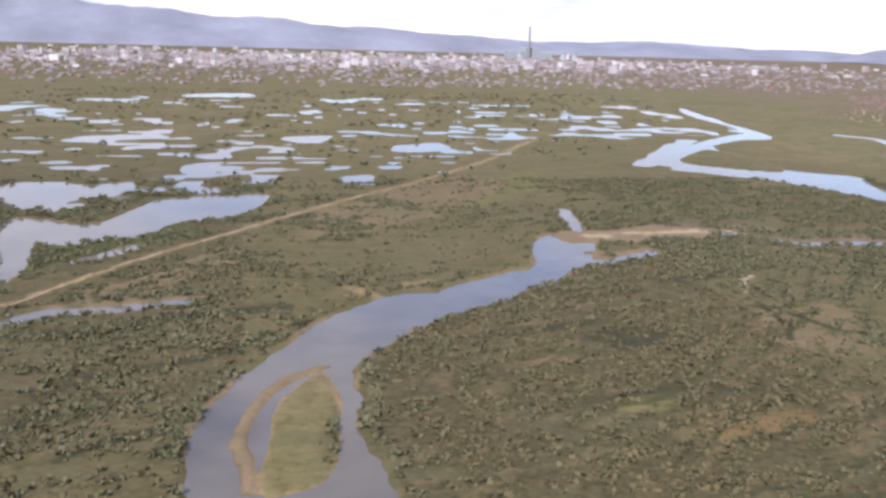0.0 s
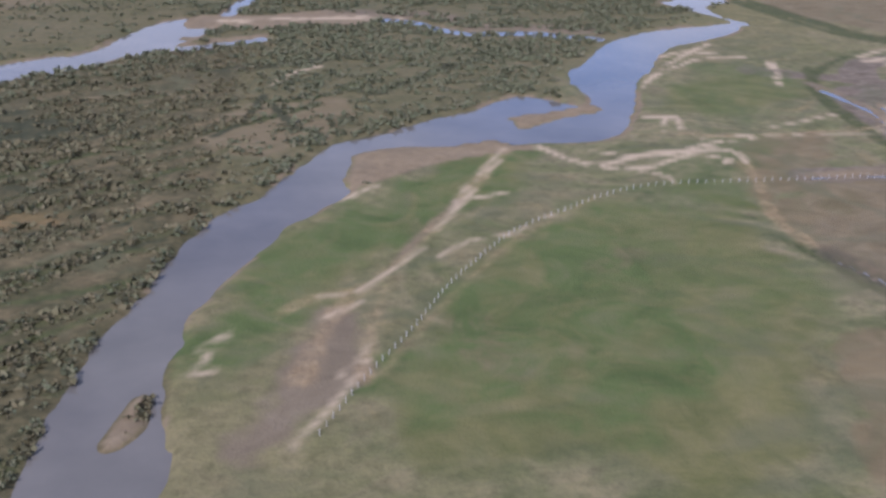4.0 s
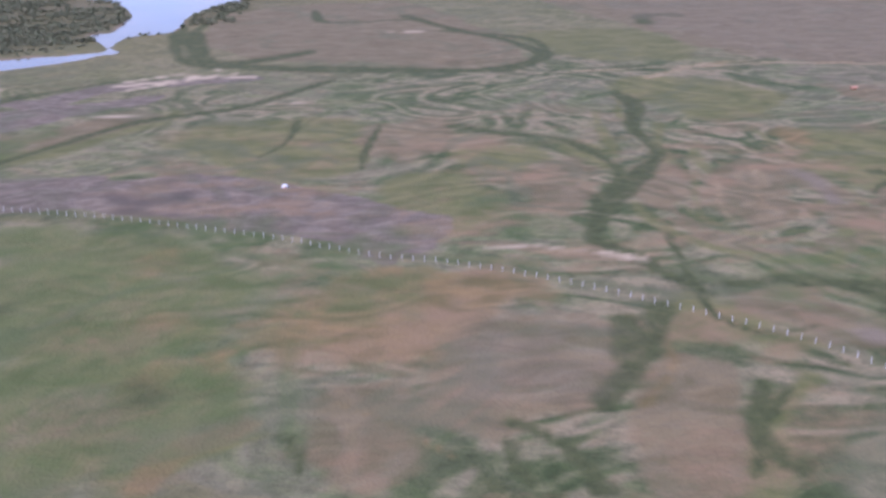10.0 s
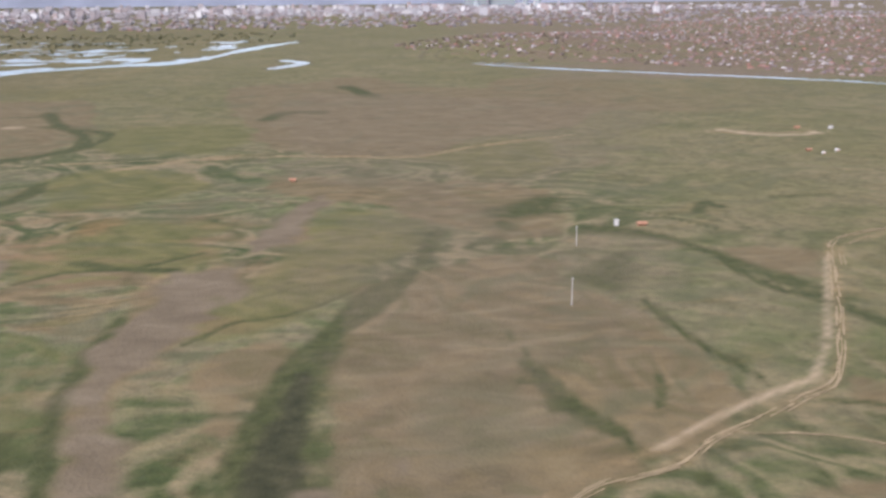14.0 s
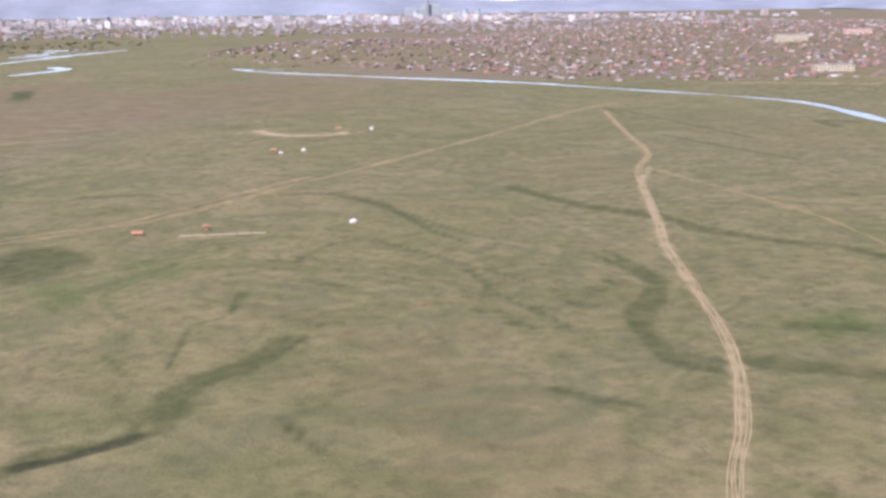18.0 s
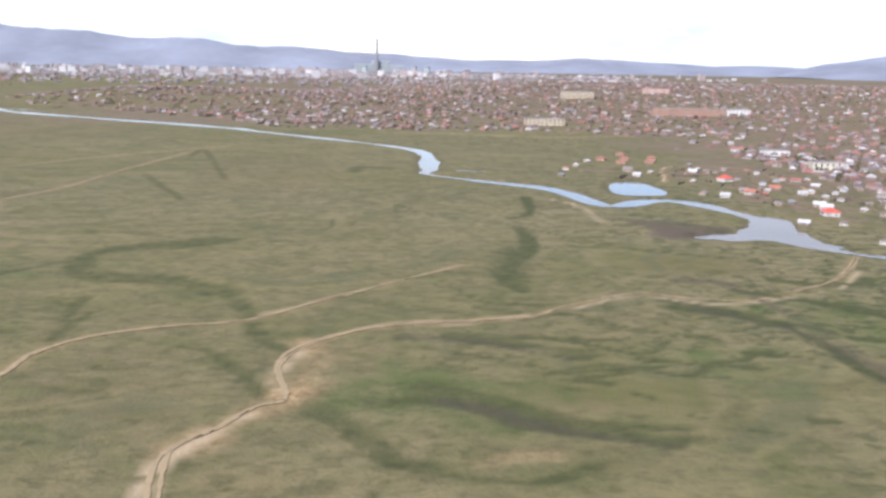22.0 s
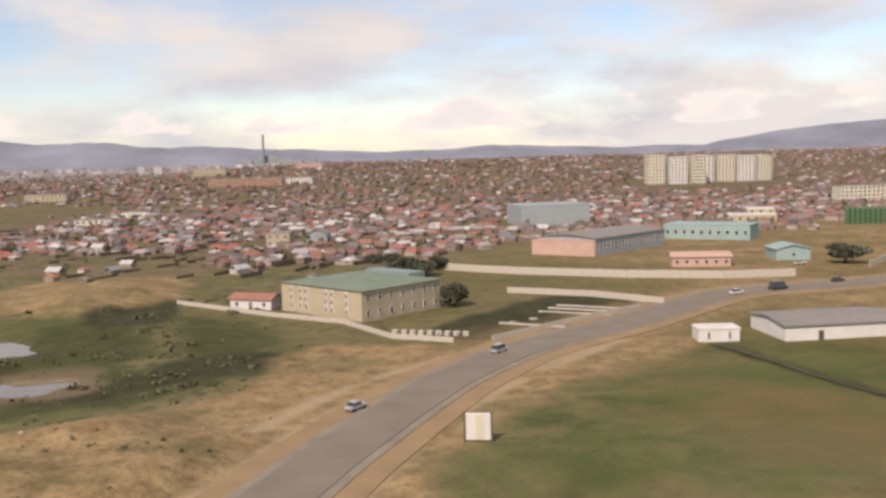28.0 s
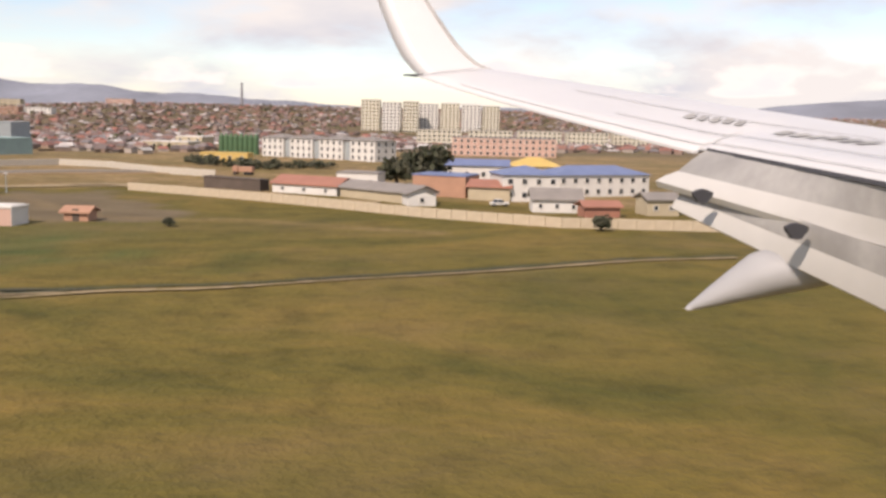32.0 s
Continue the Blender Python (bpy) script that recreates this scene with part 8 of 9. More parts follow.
building("villa", "grey-white two-storey house beside the yellow villa", "house", (1068, 213), -11, 4.6, 5, 2.6, M_GREYWALL, "gable", 0.9, M_GREYROOF, front=(3, 2, 0.4, 0.5))
building("shed", "small white shed beside the road", "shed", (1108.8, 87.3), -8, 4.1, 2.6, 1.25, M_WHITE, "flat", roof_mat=M_WHITE, front=(2, 1, 0.18, 0.7))
building("warehouse", "long low white warehouse with a grey flat roof", "warehouse", (1117, 85.5), -1, 12.3, 8, 1.65, M_WHITE, "gable", 0.35, M_GREYROOF, door=3.7)
building("factory_hall", "long grey-blue factory hall with a pink end wall", "factory", (1121.1, 165.4), 39, 24.1, 12.9, 3.3, M_GREYWALL, "gable", 0.6, M_GREYROOF, front=(20, 1, 0.55, 1.3))
ob = building("factory_wing", "pink plastered end of the factory", "factory", (1111.0, 173.4), -40, 12.9, 2.4, 2.7, M_PINK, "flat", roof_mat=M_PINK)
building("warehouse", "large grey windowless warehouse behind the factory", "warehouse", (1123.3, 241.8), 2, 18.9, 16, 5.2, M_GREYWALL, "flat", roof_mat=M_GREYWALL)
building("workshop", "low pink workshop with small windows", "workshop", (1128, 145.2), -14, 9.3, 5, 1.7, M_PINK, "gable", 0.5, M_PINK, front=(6, 1, 0.5, 0.5))
building("workshop", "turquoise gabled workshop beside a tree", "workshop", (1147.1, 147.8), -10, 5.7, 6, 1.9, M_TEAL, "gable", 0.7, M_TEAL, front=(1, 1, 0.6, 0.5))
building("factory_wing", "pale turquoise two-storey works building", "factory", (1144.4, 193.6), -37, 18.1, 9, 3.0, M_TEAL, "flat", roof_mat=M_TEAL, front=(10, 1, 0.6, 0.8))
building("shop", "low cream shop with a flat roof", "shop", (1176, 232), -20, 12, 6, 1.8, M_SANDY, "flat", roof_mat=M_WHITE, front=(6, 1, 0.6, 0.7))
building("shop", "cream two-storey shop with flat roof", "shop", (1183, 236), -20, 7, 6, 3.0, M_SANDY, "flat", roof_mat=M_WHITE, front=(3, 2, 0.6, 0.7))

# The school: four white wings with set-back links.
for i in range(4):
    f0 = i / 4
    x0, y0 = 1206.8 + 24.7 * f0, 203.0 - 23.7 * f0
    wing_w = 6.6
    building("school_wing", "white three-storey school wing with dark windows", "school", (x0, y0), -44, wing_w, 6, 4.0, M_WHITE, "hip", 0.8, M_GREYROOF, front=(4, 3, 0.55, 0.75), side=(3, 3, 0.5, 0.75), group="wings of the white school")
    if i < 3:
        building("school_link", "dark recessed stair link between school wings", "school", (x0 + 4.86, y0 - 3.8), -44, 1.9, 4, 3.6, M_GREYWALL, "flat", group="links of the white school")

# The storage hall with green covers.
hall = tagged(new("storage_hall"), "bright green arched storage hall with yellow base", "hall")
hall.matrix_world = pose(1196.6, 212, z_at(1197, 212), 0, 0, -17)
for i in range(8):
    bm = bmesh.new()
    ring = [(0.6 + 0.62 * math.cos(a), 0.62 * math.sin(a)) for a in [math.pi * 2 * k / 12 for k in range(12)]]
    prism(bm, ring, 0, 3.6)
    dome = [(0.6, 0.62, 3.6), (0.6, 0.35, 4.2), (0.6, 0.05, 4.55)]
    for (cx, r0, z0), (_, r1, z1) in zip(dome[:-1], dome[1:]):
        tube(bm, r0, r1, z0, z1, 12, cx, 0)
    ob = part("silo", bm, M_GREEN, hall)
    ob.matrix_local = pose(i * 1.15, 0, 0)
building("shop", "low bright yellow shop in front of the green hall", "shop", (1197.6, 179.6), -15, 9.3, 3, 1.5, M_YELLOW, "flat", roof_mat=M_YELLOW, front=(4, 1, 0.7, 0.5))
building("school", "long pink three-storey building", "school", (1249.7, 228), -12, 25, 9, 4.3, M_PINK, "flat", front=(16, 3, 0.6, 0.7))

# Apartment towers on the rise.
for i, (tx0, ty0, tw, th) in enumerate(((1229.5, 445, 8.5, 14.5), (1239, 440, 8.5, 13.6), (1248.5, 437, 7, 14.2), (1257, 452, 9, 13.0), (1267, 450, 9, 13.4), (1277, 449, 9, 13.0), (1287, 449, 8, 12.6))):
    building("apartment_tower", "tall cream apartment tower with rows of windows", "apartment block", (tx0, ty0), -6, tw, 9, th, M_WHITE if i % 2 else M_TRIM, "flat", roof_mat=M_WHITE, front=(5, 9, 0.8, 0.75), left=(3, 9, 0.8, 0.75), base_z=float(land(tx0, ty0)), group="apartment towers on the rise")
for i in range(5):
    building("apartment_block", "long cream five-storey apartment block", "apartment block", (1246 + i * 17, 300 + i * 4), -4, 14, 6, 5.2, M_TRIM, "flat", front=(9, 4, 0.8, 0.6), group="five-storey blocks")

building("barn", "long white house with an orange tin roof", "house", (1217, 106.4), -33, 8.6, 4, 1.1, M_WHITE, "gable", 0.75, M_REDROOF, front=(3, 1, 0.35, 0.35))
building("barn", "long tan house with a brown roof", "house", (1224.6, 101.4), -47, 10.6, 3.6, 1.1, M_SANDY, "gable", 0.65, M_GREYROOF)
building("cottage", "small white gabled cottage behind the wall", "house", (1231.3, 92.3), 10, 2.9, 5, 1.2, M_WHITE, "gable", 0.6, M_GREYROOF, front=(1, 1, 0.4, 0.4))
building("cottage", "white cottage with a stepped parapet", "house", (1224, 113), -15, 5.0, 4, 1.9, M_WHITE, "flat", front=(3, 1, 0.4, 0.5))
building("workshop", "orange workshop with a blue roof edge", "workshop", (1232.6, 105.9), -25, 6.3, 5, 2.3, M_ORANGE, "flat", roof_mat=M_BLUEROOF)
building("workshop", "pale yellow workshop with a red roof", "workshop", (1238.4, 101.6), -20, 4.6, 4, 1.5, M_SANDY, "gable", 0.6, M_REDROOF)
building("school", "white two-storey school with a blue tin roof", "school", (1242, 100.3), 6, 6.4, 6, 2.9, M_WHITE, "hip", 0.9, M_BLUEROOF, front=(4, 2, 0.5, 0.55))
building("school", "white two-storey school wing with a blue tin roof", "school", (1249.4, 107), 18, 12.7, 6, 2.6, M_WHITE, "hip", 1.0, M_BLUEROOF, front=(8, 2, 0.5, 0.55))
building("cottage", "white cottage with a grey pitched roof", "house", (1243, 88.5), -6, 4.7, 3.5, 1.3, M_WHITE, "gable", 0.9, M_GREYROOF, front=(3, 1, 0.3, 0.4))
building("shed", "small red-brown shed behind a wall", "shed", (1247, 84), 5, 3.4, 2.2, 1.05, M_REDROOF, "gable", 0.4, M_REDROOF)
building("cottage", "tan cottage behind the wall", "house", (1253.6, 86.3), 6, 3.2, 3, 1.6, M_SANDY, "gable", 0.5, M_GREYROOF, front=(2, 1, 0.4, 0.4))
building("warehouse", "white building with a blue roof behind the trees", "building", (1238, 128), -8, 9, 4, 2.4, M_WHITE, "gable", 0.7, M_BLUEROOF, front=(4, 1, 0.5, 0.6))
building("shop", "yellow domed pavilion roof among trees", "shop", (1249, 140), -8, 8, 6, 1.8, M_SANDY, "hip", 1.3, M_YELLOW)
building("shed", "dark timber stack beside the orange-roofed house", "shed", (1208.6, 112.3), -36, 8.6, 1.6, 1.3, M_BROWN, "flat", roof_mat=M_BROWN)

# Airfield huts.
hut = building("striped_hut", "low airfield hut in white and faded red stripes", "hut", (1196, 72.8), -10, 5.0, 2.4, 1.35, M_WHITE, "flat", roof_mat=M_WHITE)
for u in (0.45, 2.45, 4.45):
    ob = part("stripe", boxed(-0.5, 0.5, -0.03, 0.02, 0.02, 1.3), M_PINK, hut, "faded red stripe")
    ob.matrix_local = pose(u, 0, 0)
building("shed", "small orange timber shed on the airfield", "shed", (1203.4, 76), -10, 2.0, 1.6, 0.75, M_ORANGE, "gable", 0.35, M_ORANGE, door=1.0)
building("hut", "small square white hut with one dark window", "hut", (1149.8, 85.5), -8, 1.6, 1.5, 1.3, M_WHITE, "flat", roof_mat=M_WHITE, front=(1, 1, 0.25, 0.3))
building("hut", "tiny white box in the grass", "hut", (1133.8, 92.4), -9, 1.3, 0.8, 0.4, M_WHITE, "flat", roof_mat=M_WHITE)


def tank(x, y, r, h):
    t = tagged(new("fuel_tank"), "upright white fuel tank on the dirt yard", "tank", "fuel tanks")
    t.matrix_world = pose(x, y, z_at(x, y) - 0.05)
    bm = bmesh.new()
    tube(bm, r, r, 0, h, 18)
    part("shell", bm, M_WHITE, t)
    bm = bmesh.new()
    tube(bm, r * 1.03, r * 0.25, h, h + r * 0.5, 18)
    part("cap", bm, M_WHITE, t)
    part("pipe", boxed(-0.05, 0.05, -r - 0.1, -r, 0, h * 0.9), M_GREYWALL, t)


tank(1186.4, 99.9, 0.42, 1.3)
tank(1187.5, 100.6, 0.36, 1.1)
tank(1188.9, 101.2, 0.55, 1.5)
mast = tagged(new("lamp_mast"), "thin grey mast beside the fuel tanks", "mast")
mast.matrix_world = pose(1190.2, 101.5, z_at(1190, 101.5))
bm = bmesh.new()
tube(bm, 0.07, 0.04, 0, 2.0, 8)
part("pole", bm, M_GREYWALL, mast)
part("lamp", boxed(-0.22, 0.22, -0.08, 0.08, 2.0, 2.1), M_WHITE, mast)

board = tagged(new("billboard"), "weathered white billboard on a timber frame", "billboard")
board.matrix_world = pose(1081.1, 59.2, z_at(1081, 59), 0, 0, -12)
part("sheet", boxed(0.1, 1.75, -0.05, 0.05, 0.15, 2.0, 0.02), M_WHITE, board)
part("faded_patch", boxed(0.75, 1.3, -0.08, -0.046, 0.2, 1.9), M_TRIM, board)
for u in (0.0, 1.8):
    ob = part("post", boxed(-0.05, 0.05, -0.05, 0.05, -0.2, 2.1), M_BROWN, board)
    ob.matrix_local = pose(u, 0, 0)
    ob = part("brace", boxed(-0.04, 0.04, 0, 0.08, -0.1, 1.5), M_BROWN, board)
    ob.matrix_local = pose(u, 0.6, 0, 22, 0, 0)

# Foundation strips in the walled plot.
found = tagged(new("foundation_strips"), "rows of pale concrete foundation strips in bare earth", "foundation")
for i in range(7):
    ob = part("strip", boxed(0, 9.5 - 0.5 * abs(i - 3), -0.22, 0.22, 0, 0.16, 0.03), M_CONCRETE, found)
    x, y = 1091.5 + i * 1.55, 102.5 + i * 1.75
    ob.matrix_local = pose(x, y, z_at(x, y), 0, 0, 35 - 70)
blocks = tagged(new("concrete_blocks"), "row of pale concrete blocks along the plot", "blocks")
for i in range(9):
    x, y = 1079.5 + i * 0.9, 99.5 - i * 0.42
    ob = part("block", boxed(-0.3, 0.3, -0.3, 0.3, 0, 0.5, 0.04), M_CONCRETE, blocks)
    ob.matrix_local = pose(x, y, z_at(x, y), 0, 0, random.uniform(0, 90))


# ---- vehicles ----
M_TYRE = plain("tyre_rubber", (0.02, 0.02, 0.02), 0.9)


def car(x, y, ang, paint, label, k=0.44, van=False):
    c = tagged(new("car"), label, "car", "cars on the road")
    rz = z_at(x, y) * 0.35 + 0.29
    c.matrix_world = pose(x, y, rz, 0, 0, ang)
    bm = bmesh.new()
    box(bm, -2.15 * k, 2.15 * k, -0.85 * k, 0.85 * k, 0.35 * k, 0.95 * k, 0.12 * k)
    part("body", bm, paint, c)
    bm = bmesh.new()
    lo, hi = (-1.9, 1.5, -1.7, 1.1) if van else (-1.5, 1.0, -1.05, 0.55), 1.55 + 0.35 * van
    a = [bm.verts.new((u * k, v * k, 0.93 * k)) for u, v in ((lo[0], -0.8), (lo[1], -0.8), (lo[1], 0.8), (lo[0], 0.8))]
    b = [bm.verts.new((u * k, v * k, hi * k)) for u, v in ((lo[2], -0.66), (lo[3], -0.66), (lo[3], 0.66), (lo[2], 0.66))]
    for i in range(4):
        bm.faces.new((a[i], a[(i + 1) % 4], b[(i + 1) % 4], b[i]))
    bm.faces.new(b)
    part("cabin_glass", bm, M_GLASS, c, "dark glass cabin")
    part("roof", boxed(lo[2] * k, lo[3] * k, -0.68 * k, 0.68 * k, hi * k - 0.01, hi * k + 0.05 * k, 0.02), paint, c)
    for u in (-1.35, 1.35):
        for v in (-0.8, 0.8):
            bm = bmesh.new()
            tube(bm, 0.33 * k, 0.33 * k, -0.1 * k, 0.1 * k, 12)
            wh = part("wheel", bm, M_TYRE, c)
            wh.matrix_local = pose(u * k, v * k, 0.33 * k, 90, 0, 0)
    return c


M_SILVER = plain("silver_car_paint", (0.50, 0.50, 0.50), 0.3, 0.4, 0.1)
M_DARKCAR = plain("dark_car_paint", (0.05, 0.055, 0.06), 0.3, 0.2, 0.1)
car(1074.2, 69.2, 48, M_SILVER, "silver car driving on the asphalt road")
car(1088.6, 87.0, 44, M_SILVER, "silver estate car on the asphalt road", van=True)
car(1125.3, 115.0, 16, M_WHITE, "small white car on the road by the wall")
car(1132.0, 117.0, 12, M_DARKCAR, "dark lorry on the road by the wall", 0.6, True)
car(1143.0, 121.5, 12, M_DARKCAR, "dark car on the road")
car(1148.0, 141.5, 10, M_WHITE, "small white car parked by the turquoise workshop")
car(1176.0, 131.0, 30, M_SILVER, "silver car crossing the dirt strip")
car(1240.6, 93.6, 10, M_WHITE, "small white car parked behind the yard wall")
lorry = tagged(new("tipper_lorry"), "orange tipper lorry on the dirt road", "lorry")
lorry.matrix_world = pose(1210.2, 138.5, z_at(1210, 138.5), 0, 0, -13)
part("cab", boxed(-1.5, -0.7, -0.5, 0.5, 0.3, 1.3, 0.08), M_ORANGE, lorry)
part("bed", boxed(-0.6, 1.5, -0.55, 0.55, 0.45, 1.2, 0.05), M_ORANGE, lorry)
for u in (-1.1, 0.5, 1.05):
    for v in (-0.48, 0.48):
        bm = bmesh.new()
        tube(bm, 0.26, 0.26, -0.1, 0.1, 12)
        ob = part("wheel", bm, M_TYRE, lorry)
        ob.matrix_local = pose(u, v, 0.26, 90, 0, 0)


# ---- the town of low houses ----
M_ROOF1 = by_random("house_roof_coats", [(0.50, 0.48, 0.45), (0.30, 0.11, 0.075), (0.44, 0.42, 0.39), (0.54, 0.52, 0.49), (0.24, 0.20, 0.18), (0.48, 0.46, 0.43), (0.19, 0.14, 0.11), (0.40, 0.14, 0.085), (0.52, 0.50, 0.47), (0.24, 0.26, 0.27)], 0.65)
M_WALL1 = by_random("house_wall_coats", [(0.52, 0.48, 0.42), (0.30, 0.21, 0.14), (0.56, 0.53, 0.48), (0.38, 0.29, 0.21), (0.19, 0.14, 0.10)], 0.85)


def low_house(w, d, h, rise, kind):
    t = tagged(new("town_house"), "small low house with a tin roof in a bare yard", "house", "houses of the low town")
    part("wall", boxed(-w / 2, w / 2, -d / 2, d / 2, -0.6, h, 0.02), M_WALL1, t)
    bm = bmesh.new()
    (hipped if kind else gable)(bm, w, d, h, rise, 0.12)
    part("roof", bm, M_ROOF1, t)
    for u in (-w * 0.25, w * 0.25):
        ob = new("window", window_mesh(0.28, 0.3))
        ob.parent = t
        ob.matrix_local = pose(u, -d / 2 - 0.004, h * 0.4)
    ob = part("chimney", boxed(-0.07, 0.07, -0.07, 0.07, h, h + rise + 0.08), M_BROWN, t)
    ob.matrix_local = pose(w * 0.22, d * 0.2, 0)
    return t


protos = [low_house(1.9, 1.6, 0.7, 0.42, 1), low_house(2.4, 1.8, 0.75, 0.5, 0), low_house(1.7, 1.6, 0.62, 0.4, 1), low_house(2.9, 2.0, 0.85, 0.6, 0)]
rt = random.Random(5)
EDGE_X, EDGE_Y = [895, 915, 945, 970, 1000, 1030, 1060, 1080, 1110, 1125, 1180, 1260, 1420], [420, 285, 200, 160, 146, 150, 146, 152, 186, 192, 196, 245, 260]
placed = []
KEEP_OUT = [(1117, 176, 13), (1132, 180, 17), (1133, 250, 14), (1153, 192, 14), (1075, 117, 18), (1222, 193, 20), (1262, 225, 16), (1200, 210, 11), (1185, 236, 11), (1062, 216, 8), (1235, 112, 18), (1258, 442, 44)]


def free(x, y, gap):
    if any((x - a) ** 2 + (y - b) ** 2 < r * r for a, b, r in KEEP_OUT):
        return False
    return all((x - a) ** 2 + (y - b) ** 2 > gap * gap for a, b in placed)


def density(x, y):
    edge = float(np.interp(x, EDGE_X, EDGE_Y))
    v = 1.0 if y > edge else 0.0
    if x < 990 and 300 < y < 460:
        v *= 0.08
    v *= min(1.0, 0.10 + (y - edge) / 90)
    return v


HOMES = [(934, 240), (938, 235), (951, 224), (947, 240), (956, 176), (962, 177), (962, 159), (958, 157), (939, 192), (945, 170), (948, 192), (966, 228), (963, 211), (964, 204), (978, 220), (970, 188), (974, 191), (978, 197), (977, 179), (980, 175), (985, 186), (993, 193), (1006, 211), (1008, 203), (1003, 198), (994, 177), (1002, 176), (904, 280), (909, 297), (915, 308), (922, 322), (955, 312), (970, 368)]
RED_HOMES = [(927, 329), (931, 317), (936, 330), (942, 320), (947, 333), (939, 347)]
for k, (x, y) in enumerate(HOMES + RED_HOMES):
    m = pose(x, y, z_at(x, y), 0, 0, rt.choice((-30, -35, 50, -20)) + rt.uniform(-8, 8))
    if k < 4:
        ob = protos[k]
        ob.matrix_world = m
    elif k < len(HOMES):
        ob = copy_thing(protos[rt.choice((0, 2, 0, 1))], m)
    else:
        ob = building("town_house", "low orange-red house in a fenced yard", "house", (x, y), rt.uniform(-40, -15), 3.0, 2.4, 0.9, M_ORANGE, "hip", 0.6, M_REDROOF, front=(2, 1, 0.3, 0.35))
    placed.append((x, y))
tries = 0
while len(placed) < 295 and tries < 20000:
    tries += 1
    x, y = rt.uniform(900, 1300), 140 + 170 * rt.random() ** 1.2
    if rt.random() > density(x, y) or not free(x, y, 3.3) or sample("water", np.array([x]), np.array([y]))[0] > 0.02:
        continue
    m = pose(x, y, z_at(x, y), 0, 0, rt.choice((-30, -35, 50, 60, -25)) + rt.uniform(-8, 8))
    copy_thing(protos[rt.choice((0, 1, 2, 2, 0, 3))], m)
    placed.append((x, y))
for x, y, ang in ((949.5, 204, -10), (950.5, 268, 20), (1045, 300, -10), (999.8, 209, -10)):
    building("town_house", "low house with a bright red roof", "house", (x, y), ang, 3.6, 3.2, 1.0, M_WHITE, "hip", 1.0, plain("bright_red_roof", (0.55, 0.10, 0.06), 0.55), front=(2, 1, 0.4, 0.4))


def far_houses(name, spots, label, category, mats, seed, kind=0):
    """Joined simple houses: rows of x, y, z, width, depth, wall height, roof rise, turn."""
    s = np.asarray(spots, float)
    n = len(s)
    w, d, h, r = s[:, 3] / 2, s[:, 4] / 2, s[:, 5], s[:, 6]
    z = np.zeros(n)
    ring = [(-w, -d), (w, -d), (w, d), (-w, d)]
    pts = [(x, y, z - 0.8) for x, y in ring] + [(x, y, h) for x, y in ring]
    e = 1.12
    pts += [(x * e, y * e, h) for x, y in ring] + [(-w * e * 0.7, z, h + r), (w * e * 0.7, z, h + r)]
    local = np.stack([np.stack(p, 1) for p in pts], 1)
    a = np.radians(s[:, 7])
    ca, sa = np.cos(a)[:, None], np.sin(a)[:, None]
    X = local[..., 0] * ca - local[..., 1] * sa + s[:, 0:1]
    Y = local[..., 0] * sa + local[..., 1] * ca + s[:, 1:2]
    v = np.stack([X, Y, local[..., 2] + s[:, 2:3]], -1).reshape(-1, 3)
    quads = [(0, 1, 5, 4), (1, 2, 6, 5), (2, 3, 7, 6), (3, 0, 4, 7), (8, 9, 13, 12), (10, 11, 12, 13)]
    tris = [(9, 10, 13), (11, 8, 12)]
    k = len(pts)
    faces, mi = [], []
    for i in range(n):
        o = i * k
        faces += [tuple(j + o for j in q) for q in quads] + [tuple(j + o for j in t) for t in tris]
        mi += [0, 0, 0, 0, 1, 1, 1, 1]
    me = bpy.data.meshes.new(name)
    me.from_pydata(v.tolist(), [], faces)
    for m in mats:
        me.materials.append(m)
    me.polygons.foreach_set("material_index", np.array(mi, np.int32))
    me.update()
    return tagged(new(name, me), label, category, kind="stuff")


rs = np.random.RandomState(31)
TOWN_X, TOWN_Y = [540, 575, 600, 640, 690, 770, 805, 875, 935, 990, 1100, 1420, 1900], [900, 740, 690, 640, 620, 540, 475, 455, 448, 420, 340, 350, 420]
hx, hy = np.concatenate([rs.uniform(545, 1900, 15000), rs.uniform(985, 1420, 3600)]), np.concatenate([330 + 900 * rs.rand(15000) ** 1.25, rs.uniform(165, 345, 3600)])
near = (hx > 985) & (hy > np.interp(hx, EDGE_X, EDGE_Y) + np.where(hx < 1050, 55, 8))
ok = ((hy > np.interp(hx, TOWN_X, TOWN_Y)) | near) & (rs.rand(18600) < np.where(hx < 760, 0.55, 0.8)) & (hy < np.interp(hx, [545, 700, 800, 1000, 1900], [830, 900, 1150, 1250, 1250]))
for a, b, r in KEEP_OUT:
    ok &= (hx - a) ** 2 + (hy - b) ** 2 > r * r
hx, hy = hx[ok], hy[ok]
grow = 1 - 0.12 * (hy > 600)
n = len(hx)
far_houses("low_town", np.stack([hx, hy, land(hx, hy) + 0.2, (1.8 + 1.9 * rs.rand(n) ** 1.5) * grow, (1.6 + 0.9 * rs.rand(n)) * grow, (0.7 + 0.6 * rs.rand(n) ** 2) * grow, 0.35 + 0.5 * rs.rand(n), rs.choice([-30, 60, -40, 20], n) + rs.uniform(-10, 10, n)], 1), "crowded low town of red, grey and white roofs", "town", [M_WALLS, M_ROOFS], 1)

